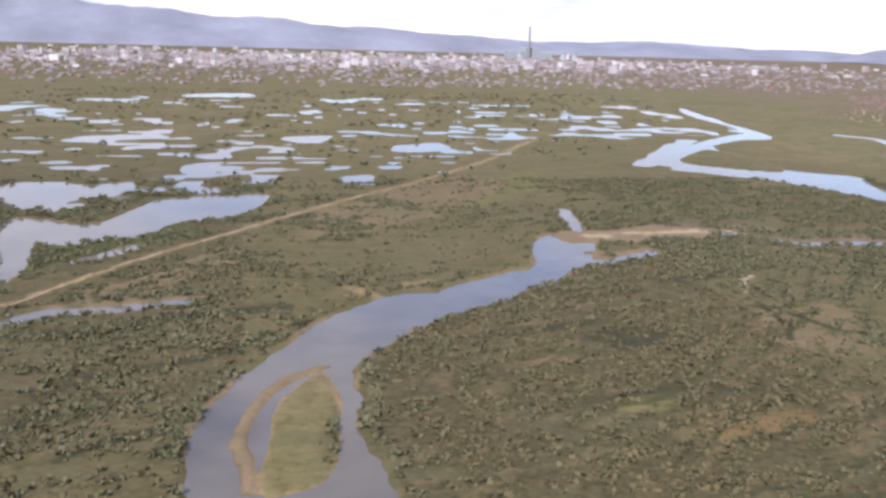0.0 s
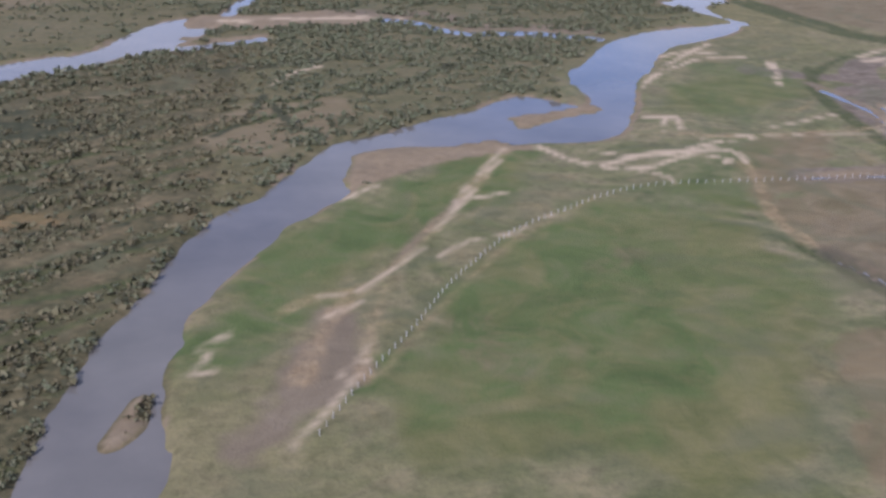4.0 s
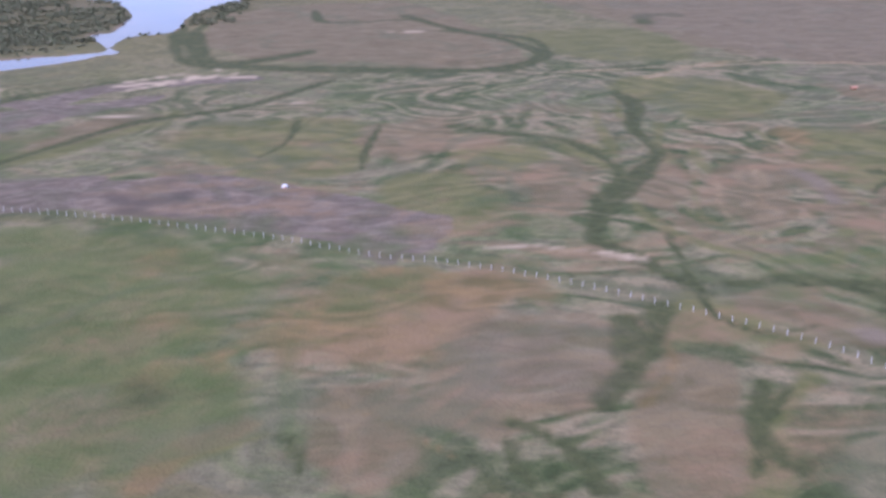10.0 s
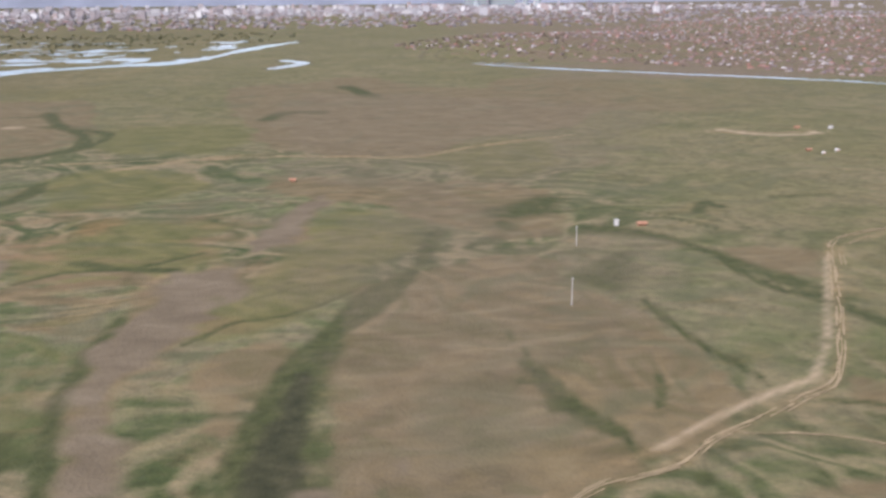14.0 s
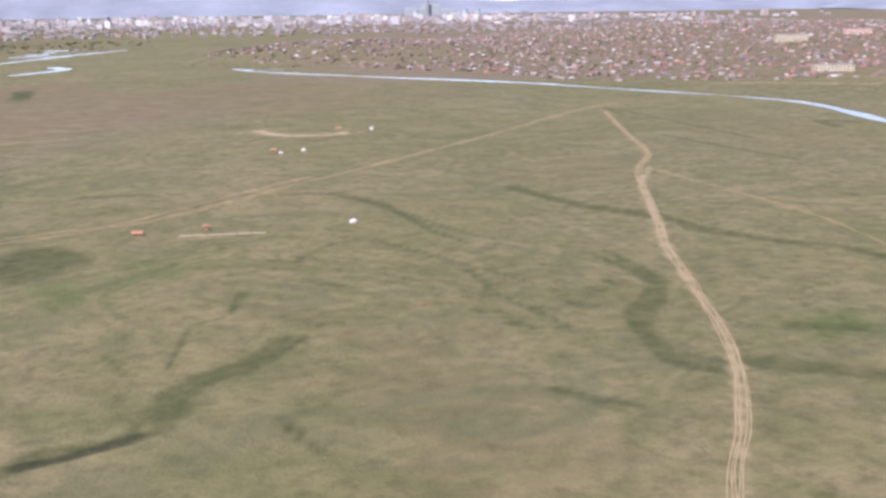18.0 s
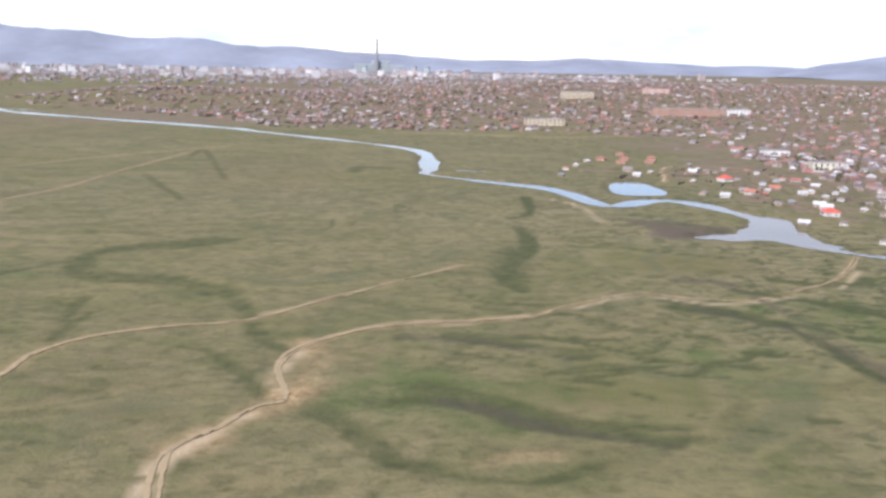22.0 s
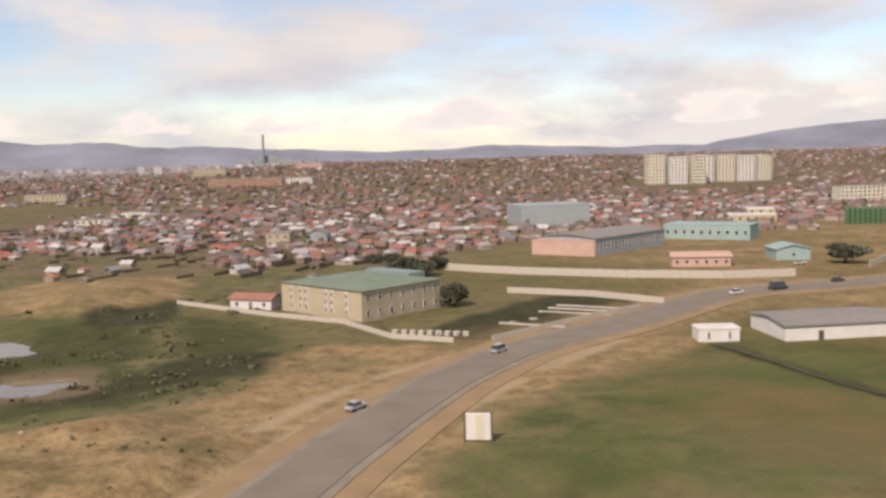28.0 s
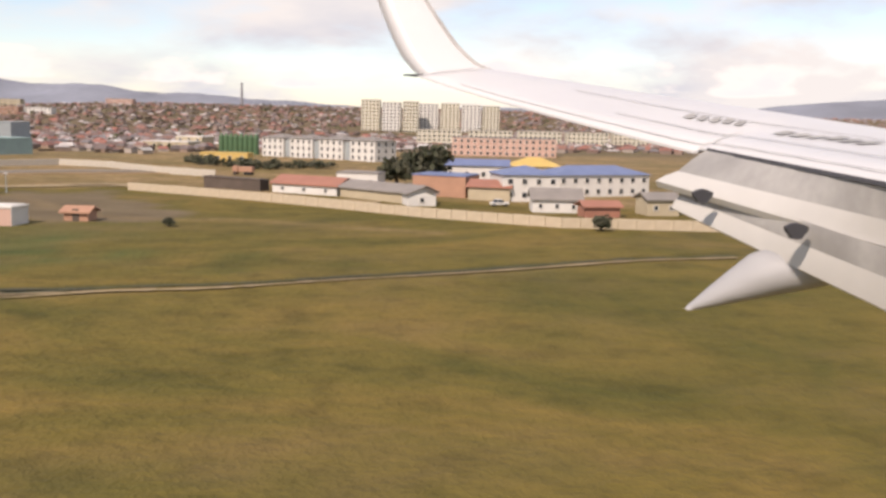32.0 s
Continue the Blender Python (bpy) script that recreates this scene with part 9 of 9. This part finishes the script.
# Plank fences round the yards.
fx, fy = rs.uniform(560, 1500, 9500), 150 + 750 * rs.rand(9500) ** 1.15
okf = ((fy > np.interp(fx, TOWN_X, TOWN_Y)) | ((fx > 900) & (fx < 1300) & (fy > np.interp(fx, EDGE_X, EDGE_Y) + 8) & ~((fx < 990) & (fy > 300)))) & (sample("water", fx, fy) < 0.02)
for a, b, r in KEEP_OUT:
    okf &= (fx - a) ** 2 + (fy - b) ** 2 > r * r
fx, fy = fx[okf], fy[okf]
n = len(fx)
far_houses("yard_fences", np.stack([fx, fy, land(fx, fy) + 0.2, 3 + 5 * rs.rand(n), np.full(n, 0.10), 0.55 + 0.2 * rs.rand(n), np.full(n, 0.02), rs.choice([-32, 58], n) + rs.uniform(-6, 6, n)], 1), "weathered brown plank fences between yards", "fence", [plain("fence_planks", (0.17, 0.125, 0.09), 0.9), M_BROWN], 2)

# ---- the far city and its power station ----
cx, cy = [], []
for x0, y0, sx, sy, k in ((60, 2300, 330, 300, 300), (420, 2250, 260, 220, 260), (480, 2500, 380, 300, 380), (100, 2500, 420, 260, 260), (-320, 2200, 260, 240, 160), (860, 2450, 300, 260, 200), (1200, 2500, 320, 300, 160)):
    cx.append(rs.normal(x0, sx, k))
    cy.append(rs.normal(y0, sy, k))
cx, cy = np.concatenate(cx), np.concatenate(cy)
okc = (cy > 1650) & (cy < 3300)
cx, cy = cx[okc], cy[okc]
n = len(cx)
ch = np.where(rs.rand(n) < 0.15, 9 + 9 * rs.rand(n), 3.0 + 4.0 * rs.rand(n))
far_houses("far_city", np.stack([cx, cy, np.zeros(n), 6 + 13 * rs.rand(n), 6 + 4 * rs.rand(n), ch * 0.9, np.full(n, 0.3), rs.choice([0, 90, 20], n)], 1), "pale apartment blocks of a distant city", "city", [M_BLOCK, M_BLOCK], 3)
n = 3000
qx, qy = rs.uniform(-900, 1500, n), rs.uniform(1250, 2500, n)
far_houses("far_suburb", np.stack([qx, qy, np.zeros(n), 4 + 5 * rs.rand(n), 4 + 2 * rs.rand(n), 1.6 + 1.6 * rs.rand(n), 0.8 + 0.6 * rs.rand(n), rs.uniform(0, 180, n)], 1), "distant low suburb of mixed roofs", "town", [M_SUBURB, M_SUBURB], 4)

plant = tagged(new("power_station"), "dark grey power station with one tall chimney", "power station")
plant.matrix_world = pose(893, 2900, 0, 0, 0, 8)
bm = bmesh.new()
tube(bm, 4.8, 2.8, 0, 101, 20)
part("chimney", bm, plain("chimney_concrete", (0.24, 0.23, 0.24), 0.9), plant)
for k, (x0, x1, h) in enumerate(((-62, -8, 26), (-8, 40, 36), (40, 88, 22))):
    part("boiler_house", boxed(x0, x1, 10, 50, 0, h, 1.0), M_GREYWALL, plant)
for x0 in (-40, 110, 150):
    bm = bmesh.new()
    tube(bm, 12, 7.5, 0, 16, 20, x0, -20)
    tube(bm, 7.5, 8.5, 16, 22, 20, x0, -20)
    part("cooling_tower", bm, M_GREYWALL, plant)

# ---- small things on the plain ----
M_FELT = plain("weathered_felt", (0.52, 0.49, 0.44), 0.9)


def yurt(x, y, r=1.3):
    t = tagged(new("yurt"), "round white felt yurt on the open plain", "yurt", "yurts")
    t.matrix_world = pose(x, y, z_at(x, y) - 0.05)
    bm = bmesh.new()
    tube(bm, r, r, 0, r * 0.72, 20)
    part("felt_wall", bm, M_FELT, t)
    bm = bmesh.new()
    tube(bm, r * 1.04, r * 0.2, r * 0.72, r * 1.25, 20)
    part("felt_roof", bm, M_FELT, t)
    ob = part("door", boxed(-0.25, 0.25, -r - 0.03, -r + 0.1, 0, r * 0.6), M_ORANGE, t)


yurt(673, 262, 0.7)
yurt(667, 258, 0.6)
yurt(370.6, 166, 0.6)
yurt(687.5, 170, 0.7)


M_RUSTY = plain("faded_orange_paint", (0.36, 0.18, 0.10), 0.8)


def marker(x, y, h, label):
    t = tagged(new("marker_mast"), label, "mast", "masts on the plain")
    t.matrix_world = pose(x, y, z_at(x, y))
    bm = bmesh.new()
    tube(bm, 0.10, 0.07, 0, h, 8)
    part("pole", bm, M_POST, t)
    part("cap", boxed(-0.14, 0.14, -0.14, 0.14, h, h + 0.12), M_POST, t)


marker(574.5, 165, 3.6, "thin pale mast on the bare plain")
marker(566.5, 131, 4.2, "thin pale mast on the bare plain")
marker(1046.5, 63, 2.2, "thin grey pole at the roadside")
for x, y, w in ((590, 178, 2.2), (515.8, 233, 1.8), (664, 262, 1.6), (648, 165, 2.0), (681, 308, 2.0), (660, 168, 1.2)):
    building("marker_hut", "tiny faded orange approach-light hut on the plain", "hut", (x, y), 5, w * 0.75, 0.9, 0.55, M_RUSTY, "gable", 0.25, M_RUSTY, group="orange huts")
building("marker_hut", "small white hut on the plain", "hut", (585.4, 179), 0, 0.8, 0.8, 1.15, M_FELT, "flat", roof_mat=M_FELT)
building("marker_hut", "small white hut on the plain", "hut", (692, 306), 0, 1.2, 1.0, 0.8, M_FELT, "flat", roof_mat=M_FELT)
M_SLAB = plain("sandy_concrete", (0.27, 0.225, 0.145), 0.9)
lot = tagged(new("concrete_slabs"), "pale sandy concrete slabs lying in the grass", "slabs")
for i in range(6):
    x, y = 657.5 + i * 2.6, 163.6 + 0.05 * i
    ob = part("slab", boxed(-1.2, 1.2, -0.45, 0.45, -0.1, 0.14, 0.03), M_SLAB, lot)
    ob.matrix_local = pose(x, y, z_at(x, y), 0, 0, random.uniform(-4, 4))

M_BRICKY = plain("orange_brick", (0.36, 0.21, 0.145), 0.85)
TOWN_BLOCKS = [
    (1009, 528, -8, 41.1, 4.9, M_BRICKY, "long orange brick block among the low houses"),
    (1049, 528, -8, 16.7, 4.0, M_WHITE, "white three-storey block among the low houses"),
    (984, 659, -8, 22.3, 5.7, M_SANDY, "tan block on the town ridge"),
    (999, 352, -8, 10.0, 2.2, M_WHITE, "long white low block in the town"),
    (995, 303, -8, 11.6, 2.7, M_TRIM, "cream two-storey block in the town"),
    (1052, 692, -8, 19.4, 4.3, M_PINK, "pink block on the town ridge"),
    (927, 481, -8, 20.7, 4.1, M_SANDY, "tan long hall at the town edge"),
]
for x, y, ang, w, h, wall, label in TOWN_BLOCKS:
    building("town_block", label, "building", (x, y), ang, w, 6, h, wall, "flat", roof_mat=M_GREYROOF, front=(max(3, round(w / 2)), max(1, round(h / 1.5)), 0.7, 0.7), base_z=float(land(x, y)))


# ---- stones and tufts on the bare ground by the stream ----
rs = np.random.RandomState(77)
px_, py_ = rs.uniform(955, 1130, 9000), 34 + 95 * rs.rand(9000) ** 1.3
okp = (sample("water", px_, py_) < 0.05) & (off_line(px_, py_, rline) > 4.2)
stony = okp & (rs.rand(9000) < sample("sand", px_, py_) * step(0.45, 0.65, vnoise(px_ / 7, py_ / 5, 1)) * 0.9)
sx, sy = px_[stony][:1500], py_[stony][:1500]
verts, faces = [], []
for x, y in zip(sx, sy):
    r = 0.06 + 0.16 * rs.rand() ** 3
    z, o = z_at(x, y), len(verts)
    a = rs.rand() * 6.28
    for k in range(5):
        verts.append((x + r * math.cos(a + k * 1.257) * rs.uniform(0.7, 1.2), y + r * math.sin(a + k * 1.257) * rs.uniform(0.7, 1.2), z - 0.03))
    verts.append((x + r * 0.2, y, z + r * rs.uniform(0.5, 0.9)))
    faces += [(o + k, o + (k + 1) % 5, o + 5) for k in range(5)]
sm = bpy.data.meshes.new("stones")
sm.from_pydata(verts, [], faces)
sm.materials.append(by_random("river_stones", [(0.30, 0.26, 0.21), (0.16, 0.14, 0.12), (0.46, 0.43, 0.38), (0.22, 0.19, 0.15), (0.10, 0.09, 0.08)], 0.9, True))
tagged(new("stones", sm), "scattered pale and dark stones on sandy ground", "stones", kind="stuff")
tufty = okp & ~stony & (px_ < 1066 + 0.3 * (py_ - 60)) & (rs.rand(9000) < 0.6) & (rs.rand(9000) < 0.14 + 0.5 * step(0.55, 0.7, vnoise(px_ / 9 + 3, py_ / 6, 2)))
tx_, ty_ = px_[tufty], py_[tufty]
tr2 = 0.12 + 0.22 * rs.rand(len(tx_)) ** 2
tz_ = np.array([z_at(x, y) for x, y in zip(tx_, ty_)])
M_TUFT = by_random("grass_tufts", [(0.085, 0.088, 0.038), (0.115, 0.112, 0.050), (0.150, 0.125, 0.065), (0.095, 0.095, 0.044)], 0.95, True)
tagged(new("grass_tufts", leaf_cloud("grass_tufts", np.stack([tx_, ty_, tz_ - 0.02, tr2, tr2 * 0.8], 1), 9, 0.5, M_TUFT, 6)), "low dry grass tufts by the stream", "grass", kind="stuff")

# Low dark bushes in the damp hollow round the ponds.
bx_, by_ = rs.uniform(985, 1066, 3600), rs.uniform(66, 134, 3600)
okb = (sample("water", bx_, by_) < 0.05) & (sample("sand", bx_, by_) < 0.35) & (off_line(bx_, by_, rline) > 6) & (rs.rand(3600) < 0.7 * step(0.45, 0.68, vnoise(bx_ / 8, by_ / 5, 0)))
bx_, by_ = bx_[okb], by_[okb]
bz_ = np.array([z_at(x, y) for x, y in zip(bx_, by_)])
br_ = 0.16 + 0.42 * rs.rand(len(bx_)) ** 3
tagged(new("marsh_bushes", leaf_cloud("marsh_bushes", np.stack([bx_, by_, bz_ - 0.03, br_ * 1.2, br_ * 0.9], 1), 14, 0.42, M_LEAF, 8)), "low dark bushes round the shallow ponds", "bushes", kind="stuff")


# ---- the airliner's wing, flaps lowered, as it stands over the airfield's edge ----
# Places from the passenger's eye: forward, outward, up.
WING = {
    "te": ((1.859, 4.850, -0.129), (2.080, 2.700, -0.244)),
    "grey_low": ((1.706, 4.850, -0.247), (2.173, 2.700, -0.394)),
    "strip_low": ((1.587, 4.850, -0.300), (2.244, 2.700, -0.519)),
    "aft_top": ((1.710, 4.750, -0.291), (2.136, 2.700, -0.520)),
    "aft_mid": ((1.684, 4.750, -0.368), (2.163, 2.700, -0.649)),
    "aft_low": ((1.646, 4.750, -0.433), (2.198, 2.700, -0.804)),
    "trailing": ((0.497, 7.800, 0.345), (1.011, 6.700, 0.134), (1.752, 5.000, -0.130), (1.859, 4.850, -0.129), (2.080, 2.700, -0.244)),
    "leading": ((1.042, 7.900, 0.424), (1.921, 6.750, 0.238), (2.493, 5.800, 0.106), (2.984, 5.100, -0.001), (4.668, 2.700, -0.370)),
    "tip_trailing": ((0.556, 7.780, 0.328), (0.468, 7.860, 0.397), (0.369, 7.980, 0.539), (0.278, 8.130, 0.751), (0.193, 8.280, 0.988), (0.130, 8.400, 1.214)),
    "tip_leading": ((1.197, 7.820, 0.388), (1.042, 7.900, 0.447), (0.894, 8.000, 0.583), (0.751, 8.140, 0.786), (0.623, 8.280, 0.994), (0.486, 8.400, 1.227)),
    "fairing": ((1.540, 4.150, -0.848), (1.786, 4.050, -0.578), (2.128, 3.950, -0.682)),
}
MARKS = [(10.68, 0.53, 10.98, 0.53), (11.16, 0.53, 11.46, 0.54), (11.64, 0.54, 11.94, 0.56), (12.12, 0.56, 12.57, 0.56), (12.84, 0.56, 13.44, 0.58), (17.40, 0.48, 17.77, 0.48), (18.00, 0.48, 18.22, 0.49), (18.36, 0.49, 18.51, 0.52), (18.60, 0.52, 18.82, 0.51), (18.96, 0.51, 19.11, 0.52), (19.20, 0.52, 19.35, 0.53)]
SOOT = [(1.651, 4.322, -0.338), (1.825, 3.705, -0.428)]

EYE = Vector((1225.95, -0.00, 9.02))
M_WING = plain("white_aircraft_paint", (0.56, 0.555, 0.545), 0.35, 0, 0.06, 0.8, 0.0)
M_FLAP = plain("cream_aircraft_paint", (0.52, 0.50, 0.46), 0.45, 0, 0.14, 1.2, 0.0)
M_FAIR = plain("grey_fairing_paint", (0.36, 0.355, 0.35), 0.5, 0, 0.12, 1.2, 0.0)
M_SOOT_SHADE = plain("soot_and_shade_metal", (0.40, 0.385, 0.36), 0.6, 0.0, 0.4, 2.2, 0.0)
M_SEAL = plain("black_seal", (0.045, 0.045, 0.05), 0.8)
wing = tagged(new("aircraft_wing"), "white airliner wing with lowered sooty flaps and upturned tip", "wing")
wing.matrix_world = Matrix.Translation(EYE)


def slab(bm, a0, a1, b0, b1, thick, n=8):
    """A thin plate between the edges a0-a1 and b0-b1."""
    a0, a1, b0, b1 = (Vector(p) for p in (a0, a1, b0, b1))
    nrm_ = (a1 - a0).cross(b0 - a0).normalized()
    if nrm_.z < 0:
        nrm_ = -nrm_
    top, low = [], []
    for i in range(n + 1):
        u = i / n
        p, q = a0.lerp(a1, u), b0.lerp(b1, u)
        m = p.lerp(q, 0.5) + nrm_ * thick * 0.15
        top.append([bm.verts.new(v) for v in (p, m, q)])
        low.append([bm.verts.new(v - nrm_ * thick) for v in (p, m, q)])
    for i in range(n):
        for j in range(2):
            bm.faces.new((top[i][j], top[i + 1][j], top[i + 1][j + 1], top[i][j + 1])).smooth = True
            bm.faces.new((low[i][j], low[i][j + 1], low[i + 1][j + 1], low[i + 1][j])).smooth = True

    def rim(p, q):
        vs = [bm.verts.new(v.co) for v in (*p, *q[::-1])]
        bm.faces.new(vs)

    for i in range(n):
        for j in (0, 2):
            rim((top[i][j], top[i + 1][j]), (low[i][j], low[i + 1][j]))
    for k in (0, n):
        rim(top[k], low[k])


# Main panel: aerofoil sections from tip to root.
bm = bmesh.new()
te, le = spline(WING["trailing"], 6), spline(WING["leading"], 6)
sections = []
for a, b in zip(te, le):
    a, b = Vector(a), Vector(b)
    chord = (b - a).length
    ring = []
    for u, hi in ((0, 0.003), (0.25, 0.010), (0.5, 0.016), (0.8, 0.018), (1.0, 0.0)):
        ring.append(bm.verts.new(a.lerp(b, u) + Vector((0, 0, hi * chord))))
    for u, lo in ((0.8, 0.03), (0.4, 0.04), (0.0, 0.006)):
        ring.append(bm.verts.new(a.lerp(b, u) - Vector((0, 0, lo * chord + 0.004))))
    sections.append(ring)
for p, q in zip(sections[:-1], sections[1:]):
    for i in range(8):
        f = bm.faces.new((p[i], q[i], q[(i + 1) % 8], p[(i + 1) % 8]))
        f.smooth = i in (0, 1, 2)
bm.faces.new(sections[0])
bm.faces.new(sections[-1][::-1])
part("wing_panel", bm, M_WING, wing)

# Upturned tip: thin aerofoil sections that bend up in one curve.
bm = bmesh.new()
tip_te, tip_le = spline(WING["tip_trailing"], 5), spline(WING["tip_leading"], 5)
rings = []
for a, b in zip(tip_te, tip_le):
    a, b = Vector(a), Vector(b)
    out = Vector((0, 1, -0.35))
    chord = (b - a).length
    ring = [bm.verts.new(a.lerp(b, u) - out * k * chord) for u, k in ((0, 0.0), (0.3, 0.012), (0.65, 0.02), (0.93, 0.014), (1.0, 0.0))]
    ring += [bm.verts.new(a.lerp(b, u) + out * k * chord) for u, k in ((0.93, 0.02), (0.6, 0.03), (0.25, 0.016))]
    rings.append(ring)
for p, q in zip(rings[:-1], rings[1:]):
    for i in range(8):
        bm.faces.new((p[i], q[i], q[(i + 1) % 8], p[(i + 1) % 8])).smooth = True
bm.faces.new(rings[0])
bm.faces.new(rings[-1][::-1])
part("winglet", bm, M_WING, wing, "white upturned wing tip")
bm = bmesh.new()
for p, q, c, d in zip(tip_le[:-1], tip_le[1:], tip_te[:-1], tip_te[1:]):
    p, q, c, d = Vector(p), Vector(q), Vector(c), Vector(d)
    lift = Vector((0, -0.014, 0.004))
    slab(bm, p + lift, q + lift, p.lerp(c, 0.07) + lift, q.lerp(d, 0.07) + lift, 0.006, 2)
part("leading_edge", bm, M_SOOT_SHADE, wing, "grey metal leading edge")
bm = bmesh.new()
tube(bm, 0.014, 0.006, 0, 0.16, 8)
ob = part("static_wick", bm, M_SEAL, wing, "dark stub at the tip's trailing edge")
ob.matrix_local = Matrix.Translation(Vector(tip_te[1]) + Vector((0.02, -0.02, 0))) @ Matrix.Rotation(math.radians(-90), 4, "Y")

# The cove's grey is part soot stain, part shade put into the colour.
bm = bmesh.new()
slab(bm, *WING["te"], *WING["grey_low"], 0.03)
part("flap_cove", bm, M_SOOT_SHADE, wing, "flap cove in a grey of soot and painted shade")
bm = bmesh.new()
slab(bm, *WING["grey_low"], *WING["strip_low"], 0.035)
part("fore_flap", bm, M_FLAP, wing, "cream fore flap")
bm = bmesh.new()
slab(bm, *WING["aft_top"], *WING["aft_mid"], 0.03)
part("aft_flap_top", bm, M_SOOT_SHADE, wing, "sooty upper face of aft flap")
bm = bmesh.new()
slab(bm, *WING["aft_mid"], *WING["aft_low"], 0.03)
part("aft_flap", bm, M_FLAP, wing, "cream aft flap")
bm = bmesh.new()
a0, a1 = (Vector(p) for p in WING["te"])
slab(bm, a0 + Vector((0, 0, 0.006)), a1 + Vector((0, 0, 0.006)), a0 + Vector((-0.01, 0, -0.012)), a1 + Vector((-0.01, 0, -0.012)), 0.006)
part("seal", bm, M_SEAL, wing, "black seal strip")
for s in SOOT:
    bm = bmesh.new()
    ring = [bm.verts.new(Vector(s) + Vector((0.045 * math.cos(a) * (1 + 0.25 * math.sin(3 * a)), 0, 0.035 * math.sin(a)))) for a in [k * math.pi / 6 for k in range(12)]]
    back = [bm.verts.new(v.co + Vector((0, 0.03, 0))) for v in ring]
    bm.faces.new(ring)
    for i in range(12):
        bm.faces.new((ring[i], back[i], back[(i + 1) % 12], ring[(i + 1) % 12]))
    part("flap_track", bm, M_SEAL, wing, "soot-black flap track")

# Canoe fairing under the flap.
bm = bmesh.new()
nose, left, right = (Vector(p) for p in WING["fairing"])
axis = (left + right) / 2 - nose
side = (right - left) / 2
rings = []
for u, k in ((0.0, 0.07), (0.06, 0.14), (0.35, 0.42), (0.7, 0.74), (1.0, 1.0), (1.25, 1.0)):
    c = nose + axis * u
    rings.append([bm.verts.new(c + side * k * math.cos(a) + Vector((0, 0.16, 0.0)) * k * math.sin(a)) for a in [i * math.pi / 8 for i in range(16)]])
for p, q in zip(rings[:-1], rings[1:]):
    for i in range(16):
        f = bm.faces.new((p[i], q[i], q[(i + 1) % 16], p[(i + 1) % 16]))
        f.smooth = True
bm.faces.new(rings[0][::-1])
bm.faces.new(rings[-1])
part("fairing", bm, M_FAIR, wing, "grey canoe-shaped flap fairing")


def on_wing(s, u, lift=0.008):
    """A place on the wing's upper skin: s along the span, u from trailing to leading edge."""
    k = np.arange(len(te))
    a = Vector([float(np.interp(s, k, te[:, c])) for c in range(3)])
    b = Vector([float(np.interp(s, k, le[:, c])) for c in range(3)])
    h = float(np.interp(u, [0, 0.25, 0.5, 0.8, 1], [0.003, 0.010, 0.016, 0.018, 0])) * (b - a).length
    return a.lerp(b, u) + Vector((0, 0, h + lift))


def skin_patch(name, s0, s1, u0, u1, material, label, n=1):
    bm = bmesh.new()
    rows = [[bm.verts.new(on_wing(s0 + (s1 - s0) * i / n, u)) for u in (u0, u1)] for i in range(n + 1)]
    for p, q in zip(rows[:-1], rows[1:]):
        bm.faces.new((p[0], q[0], q[1], p[1]))
    part(name, bm, material, wing, label)


for s0, u0, s1, u1 in MARKS:
    skin_patch("painted_bar", s0, s1, u0 - 0.05, u0 + 0.05, M_SOOT_SHADE, "grey painted bar")
for u, s0 in ((0.09, 3.0), (0.30, 9.0), (0.62, 6.0)):
    skin_patch("panel_line", s0, len(te) - 1.2, u, u + 0.010, M_SOOT_SHADE, "thin dark panel joint", 24)
